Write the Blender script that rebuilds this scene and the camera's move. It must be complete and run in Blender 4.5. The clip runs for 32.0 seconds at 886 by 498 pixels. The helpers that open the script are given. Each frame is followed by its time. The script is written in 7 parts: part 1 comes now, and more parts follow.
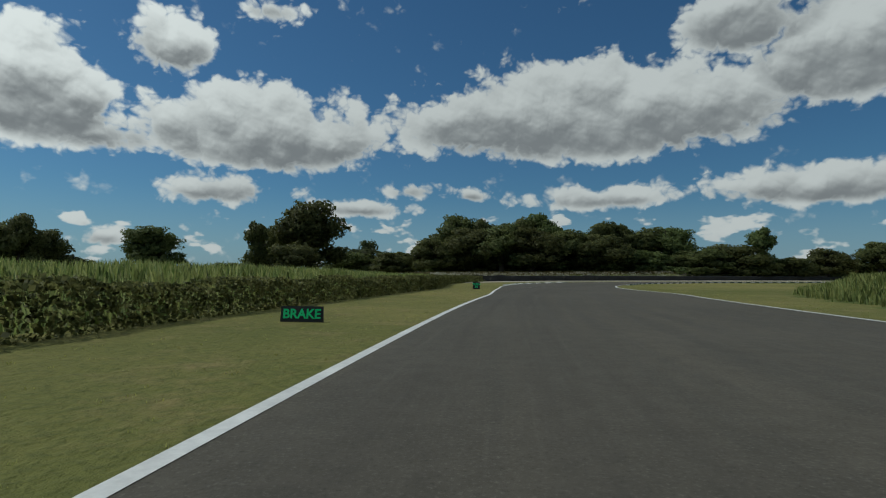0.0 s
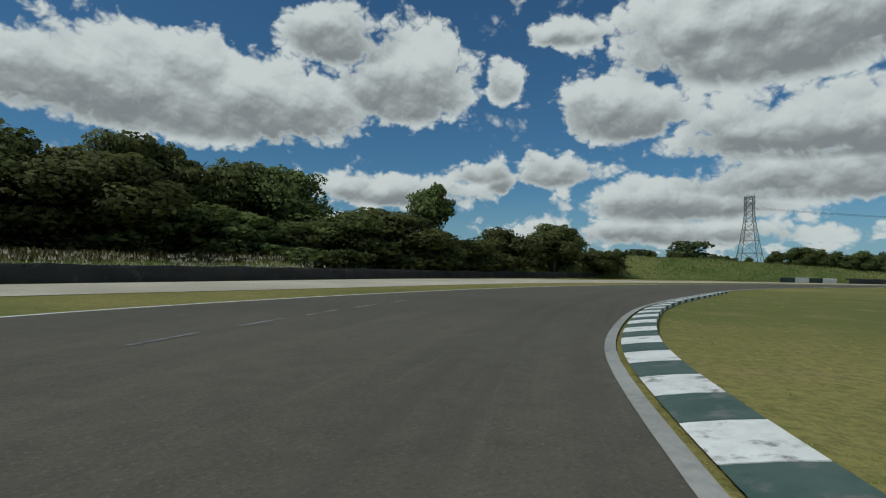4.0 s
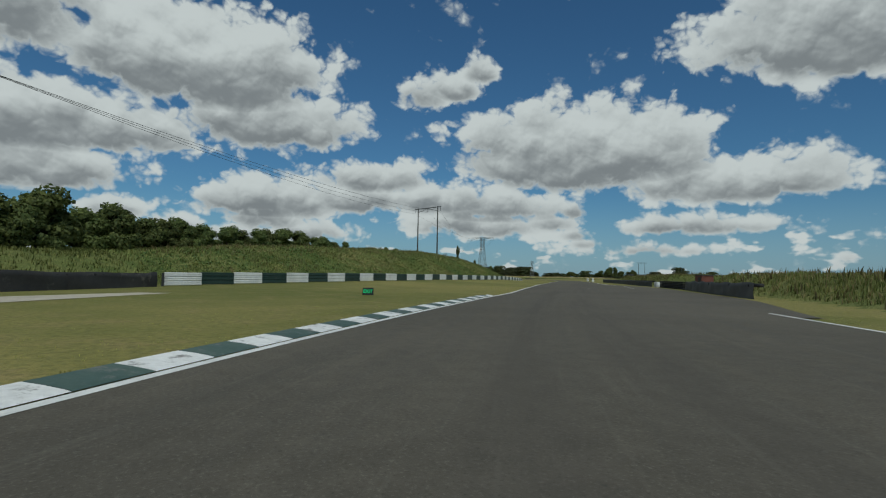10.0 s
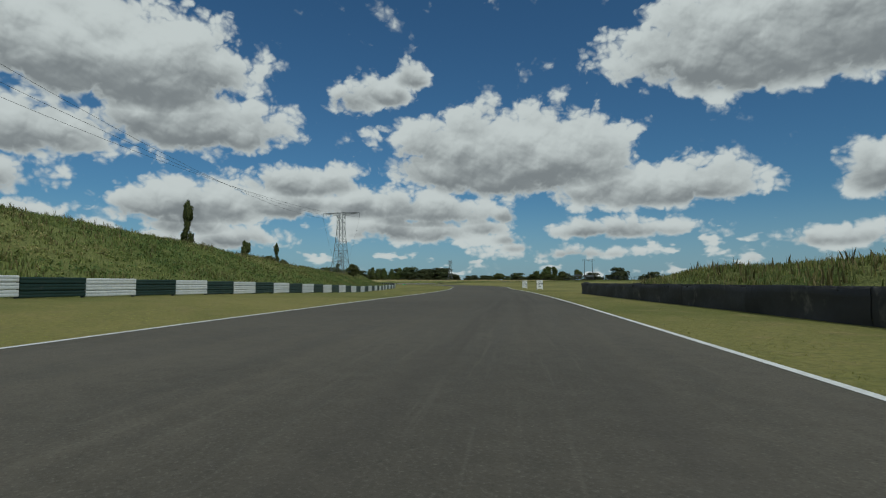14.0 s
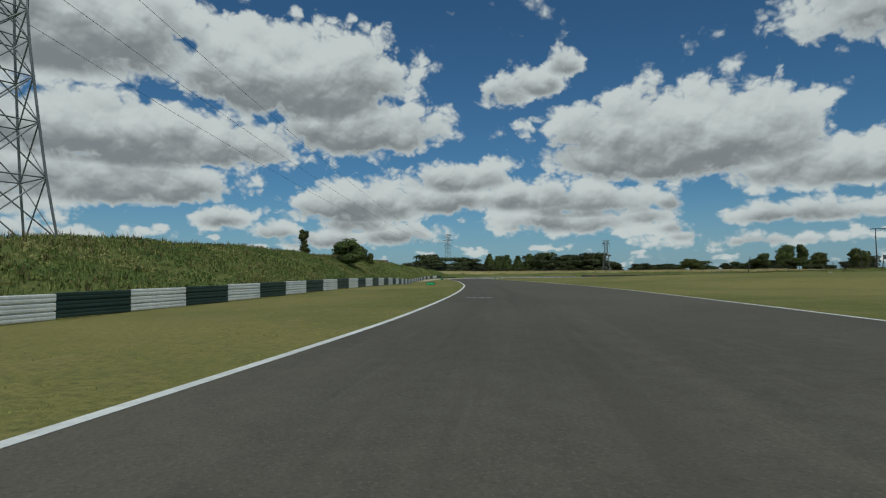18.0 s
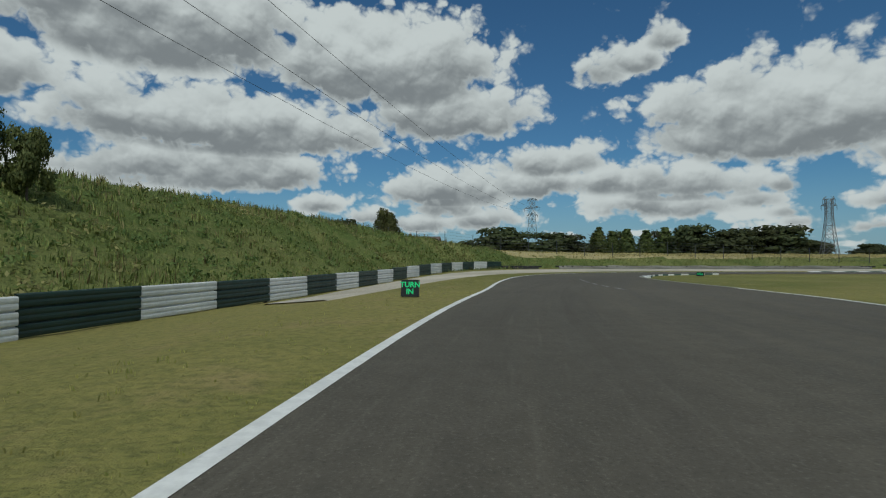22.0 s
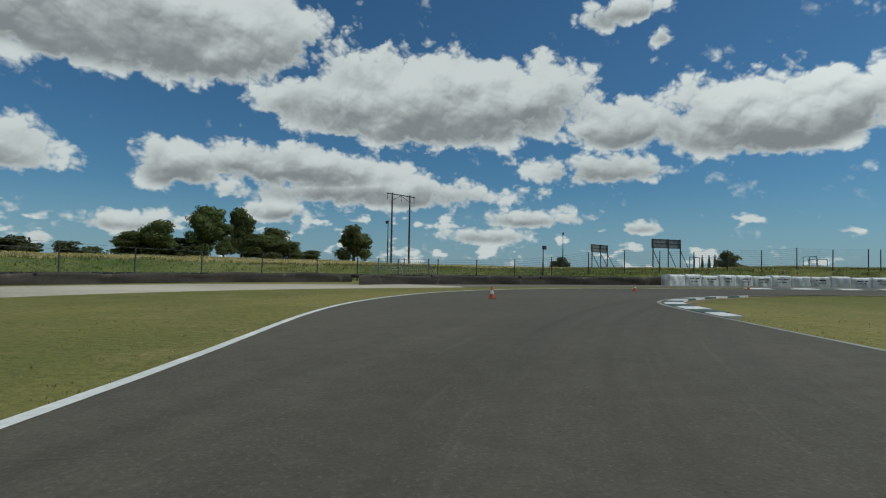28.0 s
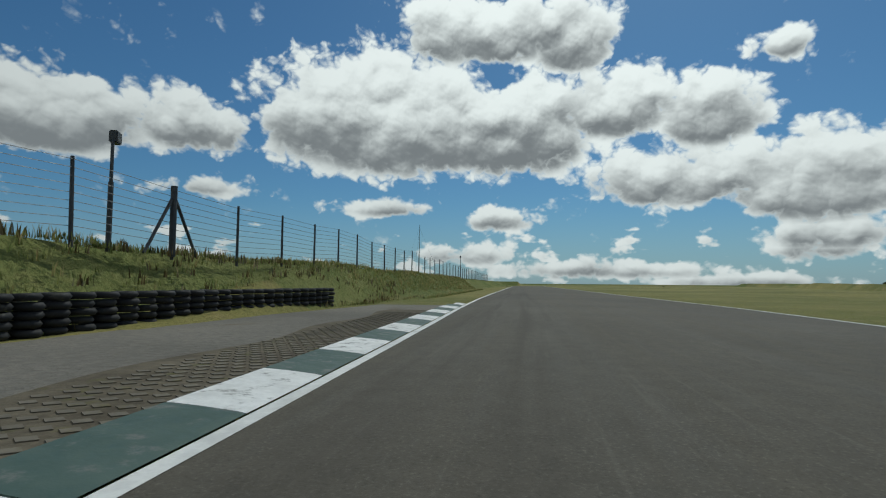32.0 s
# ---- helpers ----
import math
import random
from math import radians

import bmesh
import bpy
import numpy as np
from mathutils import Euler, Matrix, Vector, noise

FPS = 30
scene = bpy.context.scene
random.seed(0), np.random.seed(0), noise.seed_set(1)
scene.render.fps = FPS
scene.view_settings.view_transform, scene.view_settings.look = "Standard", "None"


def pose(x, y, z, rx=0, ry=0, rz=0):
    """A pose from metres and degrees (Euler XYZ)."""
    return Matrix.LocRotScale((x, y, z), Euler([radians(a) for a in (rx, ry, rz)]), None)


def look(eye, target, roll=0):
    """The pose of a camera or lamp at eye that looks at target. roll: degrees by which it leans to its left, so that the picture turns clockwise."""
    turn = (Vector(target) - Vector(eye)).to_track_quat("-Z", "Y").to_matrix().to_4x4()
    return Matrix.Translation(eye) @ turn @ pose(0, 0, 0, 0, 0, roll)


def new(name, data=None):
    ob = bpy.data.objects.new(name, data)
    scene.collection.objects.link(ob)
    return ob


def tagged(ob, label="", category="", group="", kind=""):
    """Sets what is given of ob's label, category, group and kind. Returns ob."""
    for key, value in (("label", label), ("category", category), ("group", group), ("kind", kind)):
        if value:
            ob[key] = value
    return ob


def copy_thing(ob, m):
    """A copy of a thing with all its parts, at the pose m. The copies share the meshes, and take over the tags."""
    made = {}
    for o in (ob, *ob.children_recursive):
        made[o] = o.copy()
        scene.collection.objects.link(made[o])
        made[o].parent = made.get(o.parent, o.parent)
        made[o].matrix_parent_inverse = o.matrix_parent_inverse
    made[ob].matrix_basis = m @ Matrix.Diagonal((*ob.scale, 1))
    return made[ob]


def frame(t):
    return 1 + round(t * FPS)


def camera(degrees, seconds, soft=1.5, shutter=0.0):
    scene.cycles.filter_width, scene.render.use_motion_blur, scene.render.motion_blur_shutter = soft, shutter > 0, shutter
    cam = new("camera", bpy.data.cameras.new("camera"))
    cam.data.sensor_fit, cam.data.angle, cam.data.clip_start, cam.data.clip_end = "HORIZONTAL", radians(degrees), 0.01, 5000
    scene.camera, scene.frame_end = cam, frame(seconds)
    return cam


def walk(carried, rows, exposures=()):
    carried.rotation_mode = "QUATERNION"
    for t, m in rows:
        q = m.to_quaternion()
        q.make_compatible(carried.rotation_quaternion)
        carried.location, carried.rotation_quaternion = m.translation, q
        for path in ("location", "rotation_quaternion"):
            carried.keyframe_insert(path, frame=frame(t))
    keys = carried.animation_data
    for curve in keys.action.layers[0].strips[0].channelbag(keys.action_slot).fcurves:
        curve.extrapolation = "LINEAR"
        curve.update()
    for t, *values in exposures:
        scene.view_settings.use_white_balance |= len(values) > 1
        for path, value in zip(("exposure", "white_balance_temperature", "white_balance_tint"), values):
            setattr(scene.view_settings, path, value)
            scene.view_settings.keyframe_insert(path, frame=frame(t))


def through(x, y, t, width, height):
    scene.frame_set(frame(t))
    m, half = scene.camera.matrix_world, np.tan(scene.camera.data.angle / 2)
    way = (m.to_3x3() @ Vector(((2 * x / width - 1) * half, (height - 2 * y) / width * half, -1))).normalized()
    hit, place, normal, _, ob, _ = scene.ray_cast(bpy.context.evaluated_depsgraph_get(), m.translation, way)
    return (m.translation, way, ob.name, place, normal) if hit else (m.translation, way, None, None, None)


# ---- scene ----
cam = camera(78.0, 32.0, soft=1.15)

# seconds, place, and turn of the camera in the car
ROWS = (
    (0.0, 0.00, 0.00, 1.08, 92.63, -0.24, 0.00),
    (0.5, 1.28, 10.55, 1.08, 91.80, 0.14, -1.28),
    (1.0, 2.62, 20.36, 1.08, 91.71, -0.11, -1.75),
    (1.5, 3.97, 29.68, 1.08, 92.05, -0.35, -2.35),
    (2.0, 6.01, 38.60, 1.08, 91.92, -0.79, -9.12),
    (2.5, 9.35, 47.28, 1.08, 92.62, -0.54, -17.34),
    (3.0, 14.10, 55.90, 1.08, 92.47, -0.82, -24.59),
    (3.5, 20.35, 64.32, 1.08, 91.99, -0.68, -32.41),
    (4.0, 28.30, 72.25, 1.08, 92.07, -1.31, -41.01),
    (4.5, 37.92, 79.33, 1.08, 91.86, -0.37, -49.25),
    (5.0, 49.02, 85.30, 1.08, 91.87, -0.07, -57.02),
    (5.5, 61.28, 89.92, 1.08, 91.94, -0.33, -64.36),
    (6.0, 74.33, 93.03, 1.08, 92.06, -0.77, -71.37),
    (6.5, 87.85, 94.59, 1.08, 92.17, -0.98, -78.15),
    (7.0, 101.55, 94.60, 1.08, 92.25, -0.89, -84.73),
    (7.5, 115.31, 93.08, 1.08, 92.98, -0.50, -91.21),
    (8.0, 129.05, 89.99, 1.08, 92.61, -0.87, -97.82),
    (8.5, 142.75, 85.27, 1.08, 92.97, -0.88, -103.98),
    (9.0, 156.43, 78.96, 1.08, 92.97, -0.77, -109.64),
    (9.5, 170.04, 71.48, 1.08, 93.29, -0.82, -114.69),
    (10.0, 183.39, 62.79, 1.08, 92.87, -0.98, -119.32),
    (10.5, 195.89, 52.15, 1.08, 93.12, -0.64, -122.90),
    (11.0, 208.04, 40.66, 1.08, 93.18, -0.40, -125.82),
    (11.5, 220.24, 28.98, 1.08, 93.34, -0.09, -126.74),
    (12.0, 232.44, 17.09, 1.08, 93.18, -0.06, -127.17),
    (12.5, 244.74, 5.00, 1.08, 93.75, -0.01, -127.14),
    (13.0, 257.25, -7.31, 1.08, 93.52, 0.11, -127.06),
    (13.5, 270.08, -19.86, 1.08, 93.46, 0.08, -126.63),
    (14.0, 283.31, -32.67, 1.08, 93.45, 0.04, -126.25),
    (14.5, 296.92, -45.70, 1.08, 93.40, 0.01, -125.84),
    (15.0, 310.94, -58.83, 1.08, 93.32, 0.01, -125.01),
    (15.5, 325.42, -71.81, 1.08, 93.21, 0.10, -123.38),
    (16.0, 340.49, -84.31, 1.08, 93.08, 0.27, -120.88),
    (16.5, 356.12, -96.18, 1.08, 93.57, 0.68, -118.44),
    (17.0, 372.26, -107.33, 1.08, 93.31, 0.70, -115.59),
    (17.5, 388.79, -117.63, 1.08, 92.91, 0.62, -112.88),
    (18.0, 405.55, -127.02, 1.08, 92.75, 0.53, -110.03),
    (18.5, 422.34, -135.37, 1.08, 92.68, 0.13, -107.23),
    (19.0, 438.84, -142.72, 1.08, 92.72, 0.52, -104.98),
    (19.5, 454.70, -149.18, 1.08, 92.13, 0.17, -103.39),
    (20.0, 469.56, -154.93, 1.08, 91.45, 0.00, -102.72),
    (20.5, 483.22, -159.96, 1.08, 91.86, 0.39, -101.72),
    (21.0, 495.51, -164.31, 1.08, 91.28, 0.28, -101.30),
    (21.5, 506.43, -167.97, 1.08, 90.62, -0.07, -101.08),
    (22.0, 516.04, -170.89, 1.08, 91.18, -0.11, -100.77),
    (22.5, 524.65, -173.93, 1.08, 91.15, -0.13, -101.18),
    (23.0, 532.60, -177.16, 1.08, 90.79, -0.97, -105.68),
    (23.5, 539.85, -180.78, 1.08, 90.39, -1.84, -112.68),
    (24.0, 546.21, -185.19, 1.08, 90.05, -2.04, -121.86),
    (24.5, 551.30, -190.24, 1.08, 90.06, -1.69, -132.13),
    (25.0, 554.95, -195.51, 1.08, 90.32, -2.12, -141.92),
    (25.5, 557.35, -200.89, 1.08, 91.48, -1.44, -152.07),
    (26.0, 558.72, -206.35, 1.08, 92.01, -1.05, -161.06),
    (26.5, 559.30, -212.16, 1.08, 92.04, -0.94, -168.98),
    (27.0, 559.11, -218.64, 1.08, 91.88, -0.96, -176.48),
    (27.5, 557.97, -225.76, 1.08, 91.83, -0.96, -184.21),
    (28.0, 555.67, -233.40, 1.08, 92.13, -0.91, -192.28),
    (28.5, 552.00, -240.96, 1.08, 92.30, -0.53, -202.37),
    (29.0, 547.07, -247.85, 1.08, 91.93, -0.08, -211.75),
    (29.5, 541.40, -254.05, 1.08, 92.00, 0.40, -220.95),
    (30.0, 534.63, -258.70, 1.08, 92.32, -0.40, -229.60),
    (30.5, 527.20, -262.00, 1.08, 92.15, -1.15, -239.60),
    (31.0, 519.25, -264.08, 1.08, 92.42, -1.05, -249.35),
    (31.5, 511.08, -265.04, 1.08, 92.28, -1.05, -257.75),
    (32.0, 502.55, -265.24, 1.08, 93.55, -0.45, -261.45),
)
EXPOSURES = ((0.0, -1.15, 6050, 0), (3.0, -0.9, 6050, 0), (4.5, -0.98, 6050, 0), (7.0, -1.12, 6050, 0), (9.0, -1.02, 6050, 0), (24.0, -0.98, 6050, 0), (28.0, -0.92, 6050, 0), (30.0, -0.9, 6050, 0), (32.0, -1.08, 6050, 0))
walk(cam, [(t, pose(x, y, z, rx, ry, rz)) for t, x, y, z, rx, ry, rz in ROWS], EXPOSURES)

# ---- daylight: a high summer sun and a blue sky with fair-weather cumulus ----
SUN_YAW, SUN_UP = 77.0, 51.0        # degrees left of +y, degrees above the horizon


def node(tree, kind, **values):
    n = tree.nodes.new(kind)
    for key, value in values.items():
        if key == "op":
            n.operation = value
        elif key == "blend":
            n.blend_type = value
        elif key == "clamp":
            n.use_clamp = value
        elif key == "kind":
            n.data_type = value
    return n


class Graph:
    """Short hand for node trees."""

    def __init__(self, tree):
        self.tree = tree

    def put(self, socket, value):
        if hasattr(value, "is_linked"):
            self.tree.links.new(value, socket)
        elif isinstance(value, tuple) and len(value) == 3 and socket.type == "RGBA":
            socket.default_value = (*value, 1)
        else:
            socket.default_value = value

    def math(self, op, a, b=None, clamp=False):
        n = node(self.tree, "ShaderNodeMath", op=op, clamp=clamp)
        self.put(n.inputs[0], a)
        if b is not None:
            self.put(n.inputs[1], b)
        return n.outputs[0]

    def mix(self, fac, a, b, blend="MIX"):
        n = node(self.tree, "ShaderNodeMixRGB", blend=blend)
        for socket, value in zip(n.inputs, (fac, a, b)):
            self.put(socket, value)
        return n.outputs[0]

    def ramp(self, value, low, high, a=0.0, b=1.0):
        n = node(self.tree, "ShaderNodeMapRange")
        n.interpolation_type = "SMOOTHSTEP"
        for socket, v in zip(n.inputs, (value, low, high, a, b)):
            self.put(socket, v)
        return n.outputs[0]

    def noise(self, coords, scale, detail=4.0, rough=0.55, distort=0.0):
        n = node(self.tree, "ShaderNodeTexNoise")
        if coords is not None:
            self.put(n.inputs["Vector"], coords)
        for key, v in (("Scale", scale), ("Detail", detail), ("Roughness", rough), ("Distortion", distort)):
            n.inputs[key].default_value = v
        return n.outputs["Fac"]

    def vector(self, x, y, z):
        n = node(self.tree, "ShaderNodeCombineXYZ")
        for socket, v in zip(n.inputs, (x, y, z)):
            self.put(socket, v)
        return n.outputs[0]


world = bpy.data.worlds.new("sky")
scene.world = world
world.use_nodes = True
world.node_tree.nodes.clear()
G = Graph(world.node_tree)
sky = world.node_tree.nodes.new("ShaderNodeTexSky")
sky.sky_type, sky.sun_disc = "NISHITA", False
sky.sun_elevation, sky.sun_rotation = radians(SUN_UP), radians(-SUN_YAW)
sky.air_density, sky.dust_density, sky.ozone_density = 1.0, 0.5, 2.5
view = world.node_tree.nodes.new("ShaderNodeTexCoord").outputs["Generated"]
parts = world.node_tree.nodes.new("ShaderNodeSeparateXYZ")
G.put(parts.inputs[0], view)
# heading to the right of 49 degrees left of +y, and height, both in degrees
c49, s49 = math.cos(radians(49)), math.sin(radians(49))
ahead = G.math("SUBTRACT", G.math("MULTIPLY", parts.outputs[1], c49), G.math("MULTIPLY", parts.outputs[0], s49))
aside = G.math("ADD", G.math("MULTIPLY", parts.outputs[0], c49), G.math("MULTIPLY", parts.outputs[1], s49))
turn = G.math("MULTIPLY", G.math("ARCTAN2", aside, ahead), 180 / math.pi)
turn = G.math("ADD", turn, G.math("MULTIPLY", G.math("LESS_THAN", turn, 0.0), 360.0))
rise = G.math("MULTIPLY", G.math("ARCSINE", parts.outputs[2]), 180 / math.pi)
puff = G.vector(G.math("MULTIPLY", turn, 0.1), G.math("MULTIPLY", rise, 0.12), 0.0)


def cells(coords, scale):
    n = world.node_tree.nodes.new("ShaderNodeTexVoronoi")
    n.voronoi_dimensions = "2D"
    G.put(n.inputs["Vector"], coords)
    n.inputs["Scale"].default_value = scale
    return n.outputs["Distance"]


def lumps(coords, fine=True):
    """Rounded heads on heads, as on a cumulus."""
    wander = G.math("MULTIPLY", G.math("SUBTRACT", G.noise(coords, 5.0, 3.0, 0.5), 0.5), 0.22)
    bent = world.node_tree.nodes.new("ShaderNodeVectorMath")
    bent.operation = "ADD"
    G.put(bent.inputs[0], coords)
    G.put(bent.inputs[1], G.vector(wander, G.math("MULTIPLY", wander, -0.7), 0.0))
    bent = bent.outputs[0]
    v = G.math("MULTIPLY", G.math("SUBTRACT", G.noise(coords, 1.5, 10.0 if fine else 3.0, 0.60 if fine else 0.45, 0.2), 0.5), 1.3)
    v = G.math("ADD", v, G.math("MULTIPLY", G.math("SUBTRACT", 0.40, cells(bent, 2.6)), 0.55))
    v = G.math("ADD", v, G.math("MULTIPLY", G.math("SUBTRACT", 0.40, cells(bent, 6.5)), 0.34 if fine else 0.16))
    return G.math("ADD", v, G.math("MULTIPLY", G.math("SUBTRACT", 0.40, cells(bent, 17.0)), 0.17)) if fine else v


def moved(x, y):
    n = world.node_tree.nodes.new("ShaderNodeVectorMath")
    n.operation = "ADD"
    G.put(n.inputs[0], puff)
    n.inputs[1].default_value = (x, y, 0.0)
    return n.outputs[0]


billow = lumps(puff)
relief = G.math("SUBTRACT", lumps(puff, False), lumps(moved(-0.04, 0.13), False))
crisp = G.math("SUBTRACT", billow, lumps(moved(-0.012, 0.035)))
billow_wide = G.noise(puff, 0.45, 3.0, 0.5)


def cumulus_group():
    """One cumulus as a node group: how far a direction lies inside it, and how deep in its shaded underside."""
    tree = bpy.data.node_groups.new("cumulus", "ShaderNodeTree")
    for name in ("turn", "rise", "place", "up", "wide", "high", "cover", "depth"):
        tree.interface.new_socket(name, in_out="INPUT", socket_type="NodeSocketFloat")
    for name in ("cover", "depth"):
        tree.interface.new_socket(name, in_out="OUTPUT", socket_type="NodeSocketFloat")
    given, out = tree.nodes.new("NodeGroupInput").outputs, tree.nodes.new("NodeGroupOutput").inputs
    g = Graph(tree)
    dx = g.math("DIVIDE", g.math("SUBTRACT", given[0], given[2]), given[4])
    dy = g.math("DIVIDE", g.math("SUBTRACT", given[1], given[3]), given[5])
    below = g.math("MULTIPLY", g.math("LESS_THAN", dy, 0.0), 0.45)        # flat undersides
    dy2 = g.math("MULTIPLY", dy, g.math("ADD", below, 1.0))
    body = g.math("SUBTRACT", 1.0, g.math("SQRT", g.math("ADD", g.math("MULTIPLY", dx, dx), g.math("MULTIPLY", dy2, dy2))))
    size = g.math("MINIMUM", g.math("MULTIPLY", given[5], 0.16), 1.0)
    body = g.math("MULTIPLY", body, g.math("ADD", size, 0.35))           # small clouds are as ragged as large ones
    low = g.math("MULTIPLY", g.ramp(dy, 0.75, -0.65), g.ramp(body, -0.05, 0.45))
    g.put(out[0], g.math("MAXIMUM", body, given[6]))
    g.put(out[1], g.math("MAXIMUM", low, given[7]))
    return tree


CUMULUS = cumulus_group()
cover, depth = -1.0, 0.0


def cloud(yaw, up, wide, high):
    """One cumulus: its heading in degrees left of +y, the height of its middle, its half width and half height."""
    global cover, depth
    n = world.node_tree.nodes.new("ShaderNodeGroup")
    n.node_tree = CUMULUS
    for socket, value in zip(n.inputs, (turn, rise, (49.0 - yaw) % 360.0, up, wide, high, cover, depth)):
        G.put(socket, value)
    cover, depth = n.outputs[0], n.outputs[1]


cloud(-37, 18.9, 8.4, 6.7)
cloud(-30, 22.3, 7.6, 3.9)
cloud(-47, 18.8, 2.3, 3.2)
cloud(-47, 9.0, 2.1, 2.1)
cloud(37, 15.0, 6.5, 6.9)
cloud(27, 20.3, 4.8, 3.6)
cloud(33, 12.3, 6.7, 2.7)
cloud(18, 13.6, 13.0, 5.6)
cloud(22, 7.9, 6.8, 2.0)
cloud(18, 25.0, 3.8, 1.8)
cloud(3, 8.6, 3.8, 1.4)
cloud(9, 6.6, 6.3, 1.2)
cloud(32, 3.1, 2.3, 1.3)
cloud(-15, 15.3, 22.5, 6.3)
cloud(-16, 7.5, 7.9, 1.5)
cloud(-3, 8.1, 2.3, 1.0)
cloud(-59, 15.7, 7.8, 4.9)
cloud(-53, 9.8, 6.2, 2.4)
cloud(-45, 9.8, 3.8, 1.8)
cloud(-36, 7.6, 11.7, 2.4)
cloud(-64, 6.8, 13.5, 3.3)
cloud(-62, 3.8, 19.6, 2.1)
cloud(-54, 23.0, 5.6, 1.7)
cloud(-72, 21.4, 16.3, 7.3)
cloud(-95, 19.4, 13.4, 6.6)
cloud(-101, 14.7, 11.9, 4.1)
cloud(-80, 12.8, 20.2, 4.5)
cloud(-77, 8.7, 15.7, 3.9)
cloud(-101, 5.7, 5.0, 2.4)
cloud(-93, 4.4, 2.9, 1.6)
cloud(-133, 12.5, 15.2, 6.1)
cloud(-110, 7.8, 5.8, 2.7)
cloud(-119, 7.8, 7.6, 2.5)
cloud(-124, 5.4, 11.1, 2.3)
cloud(-98, 3.7, 6.2, 1.8)
cloud(-105, 4.1, 5.8, 1.8)
cloud(-130, 5.6, 4.5, 1.6)
cloud(-134, 3.6, 2.7, 1.2)
cloud(-147, 9.2, 11.8, 3.4)
cloud(-133, 6.8, 2.4, 1.5)
cloud(-133, 4.4, 3.1, 1.2)
cloud(-144, 5.1, 9.6, 1.6)
cloud(-140, 2.9, 9.4, 1.2)
cloud(-117, 18.3, 3.4, 2.4)
cloud(-123, 20.7, 2.5, 1.8)
cloud(-120, 19.1, 3.5, 2.2)
cloud(-112, 9.9, 7.6, 2.4)
cloud(-125, 7.1, 8.9, 2.7)
cloud(-101, 7.2, 9.8, 3.2)
cloud(-88, 5.7, 3.6, 1.8)
cloud(-162, 21.3, 20.9, 7.2)
cloud(-166, 9.0, 5.2, 3.3)
cloud(-175, 5.5, 4.4, 1.7)
cloud(-162, 3.8, 5.0, 1.5)
cloud(169, 16.4, 20.2, 6.1)
cloud(150, 14.0, 5.9, 3.3)
cloud(-177, 9.8, 12.3, 3.1)
cloud(152, 10.0, 8.6, 2.3)
cloud(176, 7.6, 18.5, 2.5)
cloud(159, 5.2, 7.0, 1.5)
cloud(163, 3.4, 5.8, 1.4)
cloud(151, 24.2, 3.2, 1.9)
cloud(146, 22.1, 1.9, 1.4)
cloud(148, 4.3, 2.8, 1.0)
cloud(104, 15.9, 17.3, 8.3)
cloud(123, 14.3, 7.1, 3.8)
cloud(137, 13.8, 12.3, 5.1)
cloud(123, 8.9, 5.8, 1.5)
cloud(149, 24.7, 4.6, 1.8)
cloud(94, 24.7, 12.0, 4.7)
cloud(85, 23.8, 5.7, 4.7)
cloud(91, 15.0, 9.1, 7.1)
cloud(81, 17.2, 7.3, 4.9)
cloud(72, 15.8, 5.9, 4.7)
cloud(76, 9.8, 9.8, 4.0)
cloud(64, 8.9, 9.2, 5.6)
cloud(63, 4.5, 6.4, 2.4)
cloud(93, 6.3, 5.8, 1.7)
cloud(104, 7.5, 6.4, 1.4)
cloud(97, 2.7, 6.5, 1.7)
cloud(66, 20.7, 3.6, 2.0)
cloud(82, 1.3, 14.6, 1.5)
cloud(70, 0.3, 9.8, 1.2)
cloud(64, 3.0, 4.6, 1.6)

edge = G.math("ADD", cover, G.math("MULTIPLY", billow, 0.85))
scatter = G.math("MULTIPLY", G.ramp(rise, 26.0, 45.0), G.math("MULTIPLY", G.math("SUBTRACT", billow_wide, 0.47), 5.0))
edge = G.math("MAXIMUM", edge, G.math("ADD", scatter, G.math("SUBTRACT", G.math("MULTIPLY", billow, 0.5), 0.1)))
low_field = G.noise(G.vector(G.math("MULTIPLY", turn, 0.17), G.math("MULTIPLY", rise, 0.34), 3.0), 1.6, 3.0, 0.5)
low_edge = G.math("ADD", G.math("MULTIPLY", G.math("SUBTRACT", low_field, 0.57), 3.2), G.math("MULTIPLY", billow, 0.6))
edge = G.math("MAXIMUM", edge, G.math("SUBTRACT", low_edge, G.ramp(rise, 5.0, 9.5, 0.0, 2.0)))
dense = G.ramp(edge, -0.02, 0.24)
lit = G.noise(puff, 1.1, 8.0, 0.55, 0.3)
shade = G.math("ADD", G.math("MULTIPLY", depth, 1.0), G.math("MULTIPLY", G.math("SUBTRACT", lit, 0.5), 0.75))
shade = G.math("SUBTRACT", shade, G.math("MULTIPLY", relief, 0.75))
shade = G.math("SUBTRACT", shade, G.math("MULTIPLY", crisp, 0.42))
shade = G.math("MULTIPLY", G.ramp(shade, -0.1, 1.0), G.ramp(edge, 0.02, 0.45, 0.25, 1.0))
